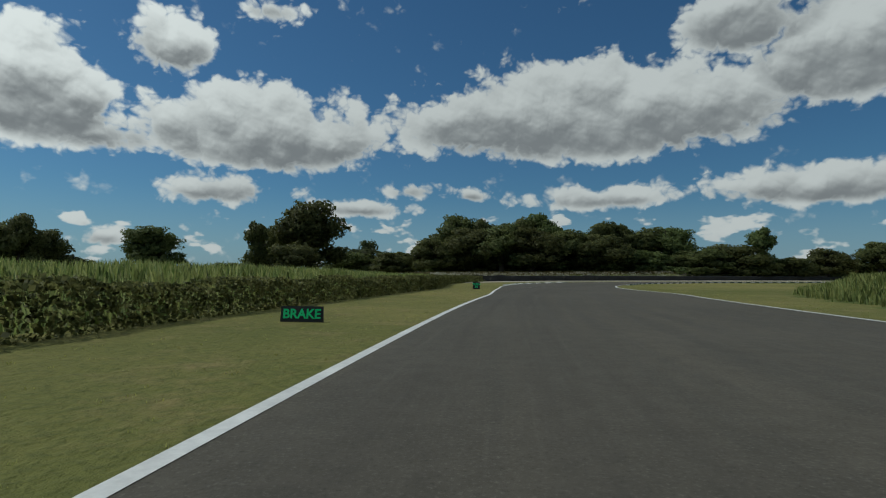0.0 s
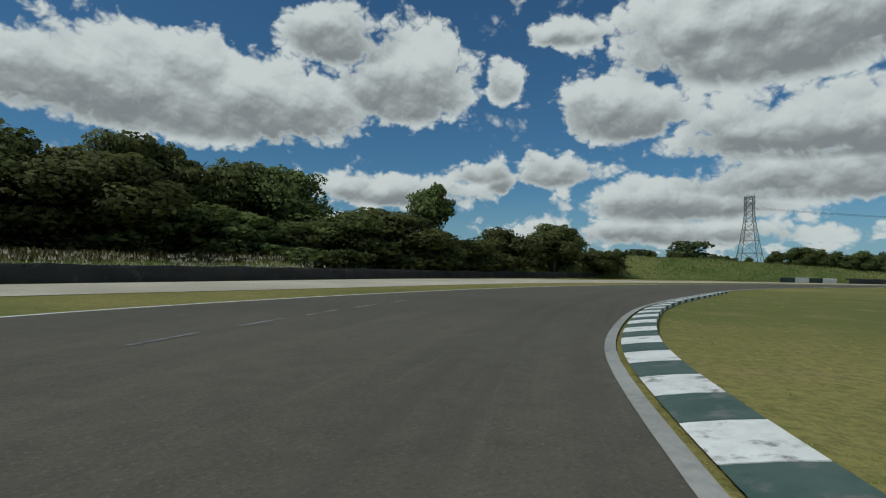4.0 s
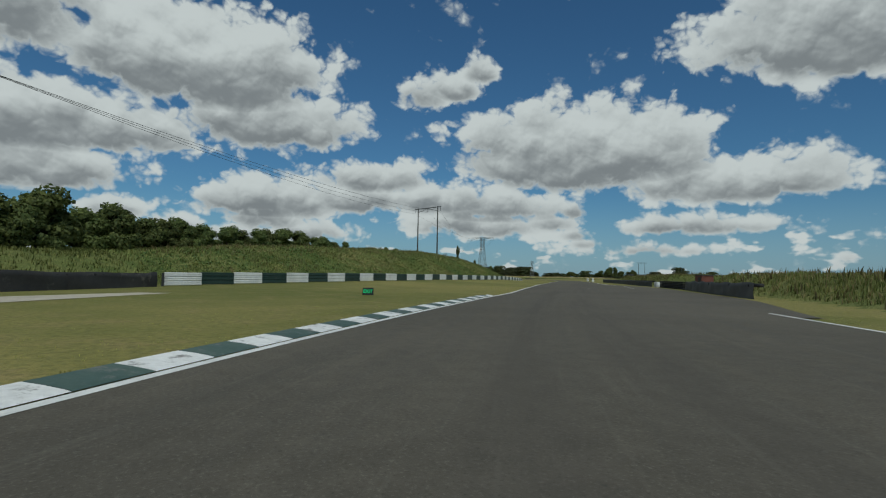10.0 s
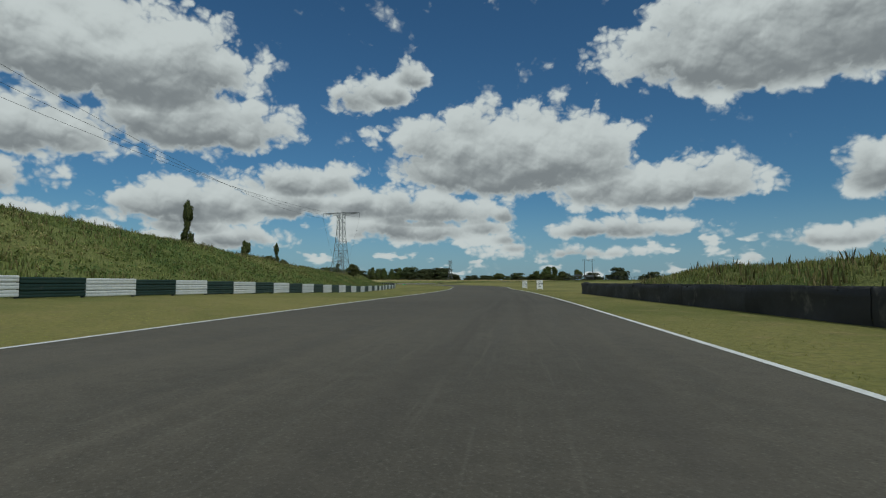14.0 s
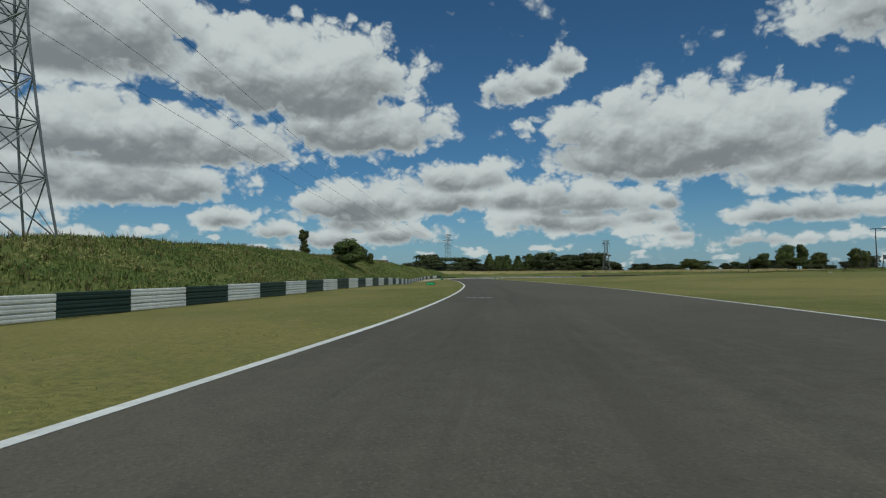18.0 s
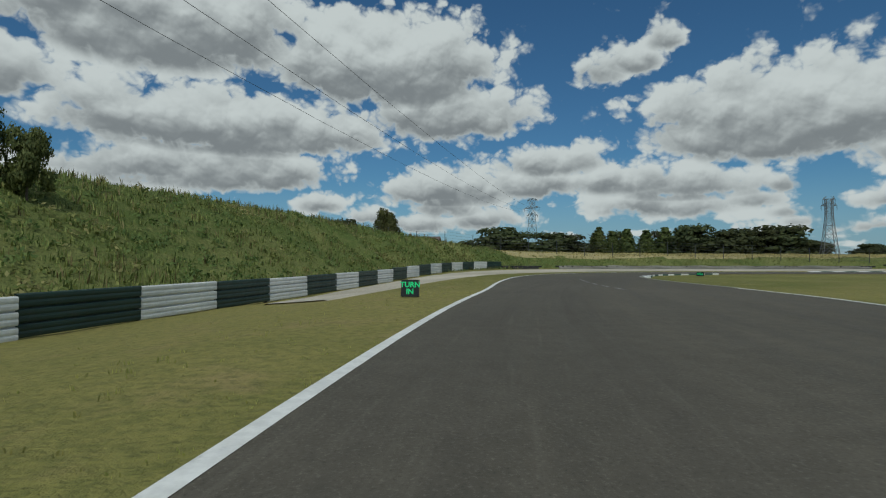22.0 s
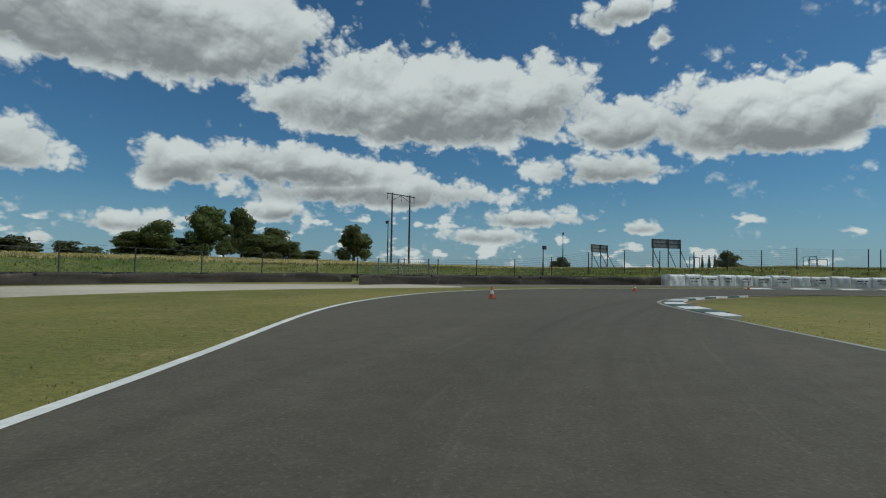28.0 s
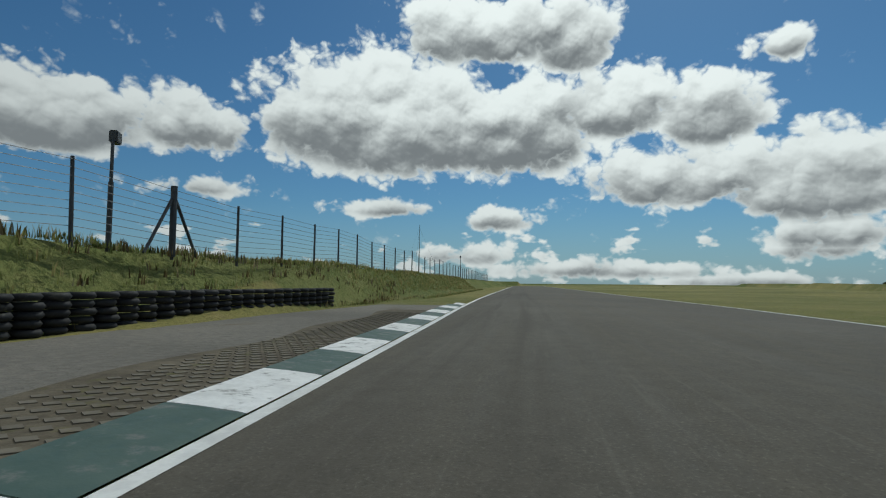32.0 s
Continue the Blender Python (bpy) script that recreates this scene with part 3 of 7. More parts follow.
WALL_E = line((770, 19.5), (778, 18.5), (786, 15.5), (792, 13.6))
FENCE = line((700, 60.0), (712, 45.0), (724, 36.0), (740, 34.0), (752, 37.0), (764, 37.0), (776, 28.5), (786, 21.0), (793, 17.0), (803, 14.5), (810, 12.1), (815, 11.1), (820, 10.6), (828, 10.25), (838, 9.9), (850, 9.8), (1000, 9.8))
BANK_FOOT = line((0, 9.0), (30, 9.0), (46, 12.0), (60, 20.0), (76, 27.0), (120, 29.0), (146, 36.0), (162, 34.0), (200, 24.0), (228, 22.5), (265, 28.0), (283, 29.5),
                 (307, 27.0), (340, 25.0), (375, 23.5), (430, 23.0), (473, 23.0), (512, 22.0), (532, 19.8), (560, 17.8), (590, 15.0), (620, 13.4), (650, 12.5), (672, 12.4),
                 (684, 13.2), (692, 15.2), (700, 19.0), (707, 24.0), (716, 32.0), (724, 28.0), (732, 26.0), (752, 34.0), (764, 35.0), (776, 30.0), (786, 19.0), (792, 15.2), (803, 12.9), (812, 10.0), (820, 9.5), (828, 9.25), (836, 8.4), (842, 7.6), (852, 6.2), (1000, 6.2))
BANK_HIGH = line((0, 0.9), (40, 1.0), (60, 0.6), (90, 0.9), (128, 1.6), (150, 3.8), (172, 4.6), (196, 4.2), (216, 3.2), (232, 2.4), (280, 2.4), (320, 4.6), (370, 6.4), (420, 7.0), (470, 5.4),
                 (500, 4.4), (530, 3.6), (560, 3.6), (600, 4.5), (640, 5.2), (662, 6.1), (690, 6.8), (703, 5.8), (714, 2.6), (724, 1.7), (760, 1.5), (788, 1.15), (803, 1.55), (812, 2.0), (860, 2.05), (1000, 2.0), soft=5.0)
BANK_WIDE = line((0, 4.0), (130, 5.0), (170, 10.0), (280, 10.0), (330, 16.0), (420, 19.0), (500, 14.0), (560, 12.0), (600, 14.0), (690, 16.0), (724, 10.0), (786, 3.0), (803, 1.8), (815, 1.0), (828, 1.0), (836, 1.3), (852, 3.6), (1000, 4.6), soft=5.0)
RIGHT_FOOT = line((0, -11.5), (30, -14.0), (60, -22.0), (100, -40.0), (200, -22.0), (225, -12.5), (300, -13.5), (322, -13.6), (328, -21.0), (342, -21.0), (348, -12.8), (400, -10.6), (440, -9.0), (450, -16.0), (500, -20.0), (700, -30.0), (1000, -40.0))
RIGHT_HIGH = line((0, 0.9), (40, 0.9), (70, 0.2), (200, 0.2), (230, 1.2), (300, 1.6), (350, 2.0), (430, 1.9), (446, 0.2), (1000, 0.2), soft=6.0)

SAMPLE = np.arange(-100.0, 1060.0, 3.0)
SX, SY = lay(SAMPLE, 0.0)


def plan(x, y):
    """s and l of world points (arrays)."""
    x, y = np.asarray(x, float).ravel(), np.asarray(y, float).ravel()
    s, l = np.zeros(len(x)), np.zeros(len(x))
    ax, ay = lay(SAMPLE + 0.5, 0.0)
    tx, ty = (ax - SX) / 0.5, (ay - SY) / 0.5
    for i in range(0, len(x), 20000):
        px, py = x[i:i + 20000, None], y[i:i + 20000, None]
        j = np.argmin((px - SX) ** 2 + (py - SY) ** 2, axis=1)
        dx, dy = px[:, 0] - SX[j], py[:, 0] - SY[j]
        s[i:i + 20000] = SAMPLE[j] + np.clip(dx * tx[j] + dy * ty[j], -1.5, 1.5)
        side = -dx * ty[j] + dy * tx[j]
        past = np.abs(dx * tx[j] + dy * ty[j]) > 1.7
        l[i:i + 20000] = np.where(past, np.sign(side) * np.hypot(dx, dy), side)
    return s, l


def smooth(v):
    v = np.clip(v, 0, 1)
    return v * v * (3 - 2 * v)


def terrain(x, y):
    """The height of the ground at world points (arrays)."""
    shape = np.shape(x)
    s, l = plan(x, y)
    foot, high, wide = BANK_FOOT(s), BANK_HIGH(s), BANK_WIDE(s)
    z = high * smooth((l - foot) / wide)
    back = l - foot - wide
    z *= 1 - 0.55 * smooth((back - 8) / 60)
    near = LEFT(s) + 2.0
    z += VERGE(s) * np.clip((l - near) / np.maximum(foot - 2.0 - near, 1.0), 0, 1)
    rfoot = -RIGHT_FOOT(s)
    z += np.where(l < 0, RIGHT_HIGH(s) * smooth((-l - rfoot) / 4.0), 0)
    infield = smooth((s - 440) / 60) * smooth((700 - s) / 60)
    z += np.where(l < 0, infield * 0.022 * np.clip(-l - 14, 0, 120), 0)
    hill = smooth((s - 712) / 12) * smooth((800 - s) / 20)
    z += np.where(l > 0, hill * 0.035 * np.clip(l - foot - 6, 0, 55), 0)
    px, py = np.asarray(x, float).ravel(), np.asarray(y, float).ravel()
    rough = 0.5 * np.sin(px * 0.31 + 1.3 * np.sin(py * 0.17)) + 0.5 * np.sin(py * 0.37 + 1.7 * np.sin(px * 0.13)) + 0.4 * np.sin(px * 1.1 + py * 0.7)
    z += 0.10 * rough * smooth(np.abs(z) / 1.5) * (1 + 0.8 * smooth(z / 4))
    return (z - 0.03).reshape(shape)


def ground_z(x, y):
    return float(terrain(np.array([x]), np.array([y]))[0])


def at(s, l, z=0.0):
    """A world point on the plan, z above the ground."""
    x, y = lay(np.array([s]), np.array([l]))
    return Vector((float(x[0]), float(y[0]), ground_z(x[0], y[0]) + z))


# ---- building blocks ----
def soft_normals(me, normals):
    """Shades thin leaves by the mass that they belong to."""
    me.polygons.foreach_set("use_smooth", np.ones(len(me.polygons), bool))
    me.normals_split_custom_set_from_vertices(normals.astype(np.float32))



def mesh_object(name, verts, faces, mat, parent=None, label="", shade=False):
    me = bpy.data.meshes.new(name)
    me.from_pydata([tuple(v) for v in verts], [], faces)
    if shade:
        me.polygons.foreach_set("use_smooth", [True] * len(me.polygons))
    for m in (mat if isinstance(mat, tuple) else (mat,)):
        me.materials.append(m)
    ob = new(name, me)
    ob.parent = parent
    return tagged(ob, label)


def part(name, bm, mat, parent, label="", shade=False):
    """Links a bmesh as one mesh object under a thing or a part."""
    me = bpy.data.meshes.new(name)
    bmesh.ops.recalc_face_normals(bm, faces=bm.faces)
    bm.to_mesh(me)
    bm.free()
    if shade:
        me.polygons.foreach_set("use_smooth", [True] * len(me.polygons))
    me.materials.append(mat)
    ob = new(name, me)
    ob.parent = parent
    return tagged(ob, label)


def thing(name, m, label, category, group="", kind=""):
    ob = new(name)
    ob.empty_display_size = 0.3
    ob.matrix_world = m
    return tagged(ob, label, category, group, kind)


def box(bm, size, centre, m=None, round_off=0.0):
    r = bmesh.ops.create_cube(bm, size=1.0, matrix=Matrix.Translation(centre) @ Matrix.Diagonal((*size, 1)))
    if round_off:
        bmesh.ops.bevel(bm, geom=[e for e in {e for v in r["verts"] for e in v.link_edges}], offset=round_off, segments=2, affect="EDGES")
    if m is not None:
        bmesh.ops.transform(bm, matrix=m, verts=r["verts"])
    return bm


def beam(bm, a, b, thick, thin=None):
    """A square bar from a to b."""
    a, b = Vector(a), Vector(b)
    d = b - a
    q = d.to_track_quat("Z", "Y").to_matrix().to_4x4()
    bmesh.ops.create_cone(bm, cap_ends=True, segments=4, radius1=thick * 0.7, radius2=(thin or thick) * 0.7, depth=d.length,
                          matrix=Matrix.Translation((a + b) / 2) @ q)


def tube(bm, a, b, r1, r2=None, segments=8):
    a, b = Vector(a), Vector(b)
    d = b - a
    q = d.to_track_quat("Z", "Y").to_matrix().to_4x4()
    bmesh.ops.create_cone(bm, cap_ends=True, segments=segments, radius1=r1, radius2=r1 if r2 is None else r2, depth=d.length,
                          matrix=Matrix.Translation((a + b) / 2) @ q)


def ribbon(name, s0, s1, lo, hi, z, mat, step=1.5, columns=1, label="", category="", thick=0.0, follow=False):
    """A strip of surface between two lines of the plan."""
    s = np.linspace(s0, s1, max(2, int(round((s1 - s0) / step)) + 1))
    a, b = (lo(s) if callable(lo) else np.full_like(s, lo)), (hi(s) if callable(hi) else np.full_like(s, hi))
    verts, faces = [], []
    n = columns + 1
    for k in range(n):
        x, y = lay(s, a + (b - a) * k / columns)
        h = terrain(x, y) + z + 0.03 if follow else np.full_like(x, z)
        if follow and k in (0, columns):
            h = h - 0.10
        verts.append(np.stack([x, y, h], 1))
    verts = np.stack(verts, 1).reshape(-1, 3)
    for i in range(len(s) - 1):
        for k in range(columns):
            p = i * n + k
            faces.append((p, p + 1, p + n + 1, p + n))
    ob = mesh_object(name, verts, faces, mat)
    place = np.stack([np.repeat(s, n), np.stack([a + (b - a) * k / columns for k in range(n)], 1).ravel()], 1)
    ring = np.empty(len(ob.data.loops), np.int32)
    ob.data.loops.foreach_get("vertex_index", ring)
    ob.data.uv_layers.new(name="track").data.foreach_set("uv", place[ring].ravel().astype(np.float32))
    return tagged(ob, label, category, kind="structure")


# ---- ground, track and gravel ----
def spread(lo, hi, step, far):
    inner = np.arange(lo, hi + step, step)
    out = step * np.cumsum(1.22 ** np.arange(1, 60))
    out = out[out < far]
    return np.concatenate([lo - out[::-1], inner, inner[-1] + out])


def make_ground():
    gx, gy = spread(-30.0, 620.0, 1.6, 4200.0), spread(-320.0, 150.0, 1.6, 4200.0)
    x, y = np.meshgrid(gx, gy, indexing="ij")
    z = terrain(x, y)
    s, l = plan(x, y)
    verts = np.stack([x.ravel(), y.ravel(), z.ravel()], 1)
    nx, ny = len(gx), len(gy)
    i = (np.arange(nx - 1)[:, None] * ny + np.arange(ny - 1)[None]).ravel()
    quads = np.stack([i, i + ny, i + ny + 1, i + 1], 1)
    me = bpy.data.meshes.new("ground")
    me.vertices.add(len(verts))
    me.vertices.foreach_set("co", verts.ravel())
    me.loops.add(quads.size)
    me.loops.foreach_set("vertex_index", quads.ravel().astype(np.int32))
    me.polygons.add(len(quads))
    me.polygons.foreach_set("loop_start", (np.arange(len(quads)) * 4).astype(np.int32))
    for m in (MOWN, ROUGH_GRASS, HAY):
        me.materials.append(m)
    ms, ml = s[quads].mean(1), l[quads].mean(1)
    kind = np.zeros(len(quads), np.int32)
    kind[(ml > BANK_FOOT(ms)) | ((ml < RIGHT_FOOT(ms)) & (RIGHT_HIGH(ms) > 0.4))] = 1
    kind[(np.abs(ml) > 160)] = 1
    kind[(ml > BANK_FOOT(ms) + 7) & (ml < 210) & (ms > 716) & (ms < 806)] = 2
    me.polygons.foreach_set("material_index", kind)
    me.polygons.foreach_set("use_smooth", np.ones(len(quads), bool))
    me.update(calc_edges=True)
    me.validate()
    return tagged(new("ground", me), "mown yellow-green grass with rough uncut banks round the circuit", "grass", kind="structure")


make_ground()
ribbon("road", -100, 1050, RIGHT, LEFT, 0.0, ASPHALT, 1.5, 4, "dark grey worn asphalt of a racing circuit", "road")
PIT_EDGE = line((262, -6.9), (282, -10.8), (326, -10.8), (342, -9.2), (354, -5.2), soft=4.0)
ribbon("pit_exit_lane", 266, 352, PIT_EDGE, lambda s: RIGHT(s) - 0.02, -0.004, ASPHALT, 1.5, 2, "grey asphalt lane that joins the circuit", "road")
ribbon("edge_line_left", -100, 1050, lambda s: LEFT(s) - 0.16, LEFT, 0.005, LINE_PAINT, 1.5, 1, "worn white painted line along the asphalt", "road marking")
ribbon("edge_line_right", -100, 58, RIGHT, lambda s: RIGHT(s) + 0.14, 0.005, LINE_PAINT, 1.5, 1, "worn white painted line along the asphalt", "road marking")
ribbon("concrete_lip_first", 58, 124, lambda s: RIGHT(s) - 0.04, lambda s: RIGHT(s) + 0.12, 0.006, CONCRETE, 1.0, 1, "buff concrete lip between asphalt and kerb", "kerb")
ribbon("edge_line_after_bend", 124, 268, RIGHT, lambda s: RIGHT(s) + 0.14, 0.005, LINE_PAINT, 1.5, 1, "worn white painted line along the asphalt", "road marking")
ribbon("concrete_lip_second", 684, 790, lambda s: RIGHT(s) - 0.04, lambda s: RIGHT(s) + 0.10, 0.006, CONCRETE, 0.5, 1, "grey concrete lip between asphalt and grass", "kerb")
ribbon("edge_line_last", 790, 1050, RIGHT, lambda s: RIGHT(s) + 0.14, 0.005, LINE_PAINT, 1.5, 1, "worn white painted line along the asphalt", "road marking")
ribbon("edge_line_inner", 348, 684, RIGHT, lambda s: RIGHT(s) + 0.14, 0.005, LINE_PAINT, 1.5, 1, "worn white painted line along the asphalt", "road marking")
GRAVEL_NEAR_A = line((60, 16.0), (75, 18.0), (91, 16.5), (101, 13.2), (110, 12.4), (122, 12.5), (152, 10.0), (175, 11.4), (223, 9.9), (232, 11.8), (252, 16.2), (276, 20.5))
GRAVEL_FAR_A = line((60, 19.0), (76, 23.6), (94, 24.0), (106, 23.0), (120, 24.6), (146, 26.0), (152, 20.5), (228, 18.5), (240, 20.5), (262, 22.0), (276, 21.0))
ribbon("gravel_trap_first", 62, 275, GRAVEL_NEAR_A, GRAVEL_FAR_A, -0.012, GRAVEL, 2, 3, "pale buff gravel trap beside the track", "gravel", follow=False)
GRAVEL_NEAR_C = line((672, 7.0), (682, 6.9), (693, 7.9), (700, 10.5), (710, 11.0), (718, 9.6), (729, 6.8), (737, 8.0), (746, 15.5), (754, 17.6), (763, 17.6), (771, 14.2), (786, 10.0), (793, 6.4), (799, 4.3), (806, 3.4), (814, 3.1), (840, 3.4))
GRAVEL_FAR_C = line((672, 9.0), (684, 11.0), (698, 15.4), (706, 21.0), (716, 26.0), (724, 20.5), (732, 18.6), (742, 21.0), (752, 26.4), (764, 27.8), (774, 18.5), (786, 14.4), (792, 12.6), (812, 7.9), (826, 8.6), (840, 6.2))
ribbon("gravel_trap_second", 677, 774, GRAVEL_NEAR_C, GRAVEL_FAR_C, 0.015, GRAVEL, 1.0, 8, "pale buff gravel trap beside the track", "gravel", follow=True)
# this stretch takes the gravel colour darkened for the view into the sun
ribbon("gravel_trap_third", 774, 839, GRAVEL_NEAR_C, GRAVEL_FAR_C, -0.008, GRAVEL_BACKLIT, 1.0, 6, "gravel trap below the tyre wall, toned grey-brown for its look against the sun", "gravel")


# ---- barriers ----
def rail_section(name, mat, length):
    """Three stacked corrugated steel beams in one painted length."""
    rows, depth = [], []
    for k in range(3):
        base = 0.04 + k * 0.318
        rows += [base + z for z in (0.0, 0.004, 0.030, 0.090, 0.125, 0.144, 0.163, 0.198, 0.258, 0.284, 0.288)]
        depth += [-0.07, 0.030, 0.052, 0.055, 0.049, 0.042, 0.049, 0.055, 0.052, 0.030, -0.07]
    verts, faces = [], []
    for x in (0.0, length):
        verts += [(x, -d, z) for d, z in zip(depth, rows)]
        verts += [(x, 0.03, z) for z in rows]
    n = len(rows)
    for i in range(n - 1):
        faces.append((i, i + 2 * n, i + 1 + 2 * n, i + 1))
        faces.append((n + i, n + i + 1, 3 * n + i + 1, 3 * n + i))
    faces.append((n - 1, 3 * n - 1, 4 * n - 1, 2 * n - 1))
    me = bpy.data.meshes.new(name)
    me.from_pydata(verts, [], faces)
    me.materials.append(mat)
    return me


def steps(f, s0, s1, length):
    """Points along a line of the plan, evenly spaced."""
    q = np.arange(s0, s1, 0.25)
    x, y = lay(q, f(q))
    d = np.concatenate([[0], np.cumsum(np.hypot(np.diff(x), np.diff(y)))])
    n = int(d[-1] // length)
    t = np.arange(n + 1) * length
    return np.interp(t, d, x), np.interp(t, d, y), np.interp(t, d, q)


def make_rail(f, s0, s1, odd=0):
    white, green = rail_section("rail_panel", RAIL_WHITE, 3.649), rail_section("rail_panel", RAIL_GREEN, 3.649)
    post = bpy.data.meshes.new("post")
    bm = bmesh.new()
    box(bm, (0.09, 0.14, 1.0), (0, 0.11, 0.40))
    bm.to_mesh(post)
    bm.free()
    post.materials.append(DARK_STEEL)
    x, y, s = steps(f, s0, s1, 3.649)
    rail = thing("crash_barrier", Matrix.Identity(4), "steel crash barrier painted in alternating white and dark green lengths", "barrier")
    for i in range(len(x) - 1):
        turn = math.atan2(y[i + 1] - y[i], x[i + 1] - x[i])
        m = Matrix.LocRotScale((x[i], y[i], ground_z((x[i] + x[i + 1]) / 2, (y[i] + y[i + 1]) / 2)), Euler((0, 0, turn)), None)
        for name, me in (("rail_panel", white if (i + odd) % 2 == 0 else green), ("post", post)):
            ob = new(name, me)
            ob.parent, ob.matrix_world = rail, m @ (pose(random.uniform(0, 0.02), random.uniform(-0.02, 0.02), random.uniform(-0.02, 0.02), random.uniform(-1.2, 1.2)) if name == "rail_panel" else Matrix.Identity(4))
            if i < 2 and name == "rail_panel":
                tagged(ob, "white painted corrugated steel" if (i + odd) % 2 == 0 else "dark green painted corrugated steel")
    return rail


make_rail(RAIL, 279.4, 714)
make_rail(WALL_B, 193, 208, 1)


def tyre_mesh():
    bm = bmesh.new()
    ring, tubes, major, minor = 14, 6, 0.215, 0.095
    grid = []
    for i in range(ring):
        a = 2 * math.pi * i / ring
        row = []
        for j in range(tubes):
            b = 2 * math.pi * j / tubes
            r = major + minor * math.cos(b) * 1.05
            row.append(bm.verts.new((r * math.cos(a), r * math.sin(a), 0.1 + minor * math.sin(b))))
        grid.append(row)
    for i in range(ring):
        for j in range(tubes):
            bm.faces.new((grid[i][j], grid[(i + 1) % ring][j], grid[(i + 1) % ring][(j + 1) % tubes], grid[i][(j + 1) % tubes]))
    me = bpy.data.meshes.new("tyre")
    bm.to_mesh(me)
    bm.free()
    me.polygons.foreach_set("use_smooth", [True] * len(me.polygons))
    me.materials.append(RUBBER)
    return me


TYRE = tyre_mesh()


def tyre_wall(f, s0, s1, label, tall=4, rows=1, belt=True, high=0.92, outward=-1, face=None, group="tyre walls"):
    """Stacks of tyres along a line of the plan, most with a dark rubber belt bolted along their face."""
    wall = thing("tyre_wall", Matrix.Identity(4), label, "tyre wall", group)
    x, y, s = steps(f, s0, s1, 0.64)
    for i in range(len(x)):
        for row in range(rows):
            shift = 0.32 + 0.6 * row
            h = heading(s[i])
            px, py = x[i] + math.sin(h) * outward * -1 * -shift, y[i] - math.cos(h) * outward * -1 * -shift
            for k in range(tall):
                if belt and k < tall - 1:
                    continue
                ob = new("tyre", TYRE)
                ob.parent = wall
                ob.matrix_world = Matrix.LocRotScale((px + random.uniform(-0.03, 0.03), py + random.uniform(-0.03, 0.03), -0.03 + k * high / tall),
                                                     Euler((random.uniform(-0.04, 0.04), random.uniform(-0.04, 0.04), random.uniform(0, 6))), (1.0, 1.0, high / tall / 0.19))
    if belt:
        bx, by, bs = steps(f, s0, s1, 0.8)
        piece = 0
        for start in range(0, len(bx) - 1, 8):
            stop = min(start + 8, len(bx) - 1)
            v, q = [], []
            top = high + random.uniform(-0.06, 0.04)
            cols = (0.0, 0.25, 0.5, 0.75, 1.0)
            for i in range(start, stop + 1):
                h = heading(bs[i])
                for c in cols:
                    wob = 0.035 * math.sin(i * 1.9 + c * 2.0) + 0.03 * math.sin(i * 0.7 + c * 5) + 0.02 * (piece % 2)
                    for thick in (0.0, 0.02):
                        d = outward * (wob - thick)
                        v.append((bx[i] - math.sin(h) * d, by[i] + math.cos(h) * d, -0.03 + c * (top + 0.05 * math.sin(i * 0.8 + piece))))
            w = len(cols) * 2
            for i in range(stop - start):
                for c in range(len(cols) - 1):
                    p = i * w + c * 2
                    q.append((p, p + w, p + w + 2, p + 2))
                    q.append((p + 1, p + 3, p + w + 3, p + w + 1))
                p = i * w + w - 2
                q.append((p, p + w, p + w + 1, p + 1))
            mesh_object("belt", v, q, face or BELT, wall, shade=True)
            piece += 1
    return wall


tyre_wall(WALL_A, 64, 168, "long tyre wall faced with dark rubber belt behind the gravel")
tyre_wall(WALL_B, 208.6, 279.2, "tyre wall faced with dark rubber belt beside the gravel trap", high=1.0)
tyre_wall(WALL_R, 343, 440, "tall tyre wall faced with scuffed grey rubber belt by the bank", high=1.0, outward=1)
tyre_wall(WALL_R, 319, 337, "bare stacks of dark tyres beside the pit exit", tall=5, rows=1, belt=False, high=0.98, outward=1)
tyre_wall(WALL_D, 706, 716, "low tyre wall faced with dark rubber belt at the end of the bank", tall=2, high=0.42)
tyre_wall(WALL_D, 717, 746, "low tyre wall faced with pale grey belt on the outside of the bend", tall=2, high=0.45, face=BELT_PALE)
tyre_wall(WALL_D, 747, 775, "low tyre wall faced with muddy brown belt on the outside of the bend", tall=3, high=0.66, face=BELT_BROWN)
tyre_wall(WALL_E, 771, 792.4, "low tyre wall faced with muddy brown belt", tall=3, high=0.72, face=BELT_BROWN)
tyre_wall(WALL_R, 286, 317, "tyre wall faced with smooth grey rubber belt beside the pit exit", high=1.0, outward=1, face=BELT_GREY)
WALL_F = line((812, 8.4), (820, 8.7), (828, 8.6), (836, 7.6))
tyre_wall(WALL_F, 811.5, 836, "bare stacks of dark weathered tyres against the grass bank", tall=5, rows=1, belt=False, high=0.86)


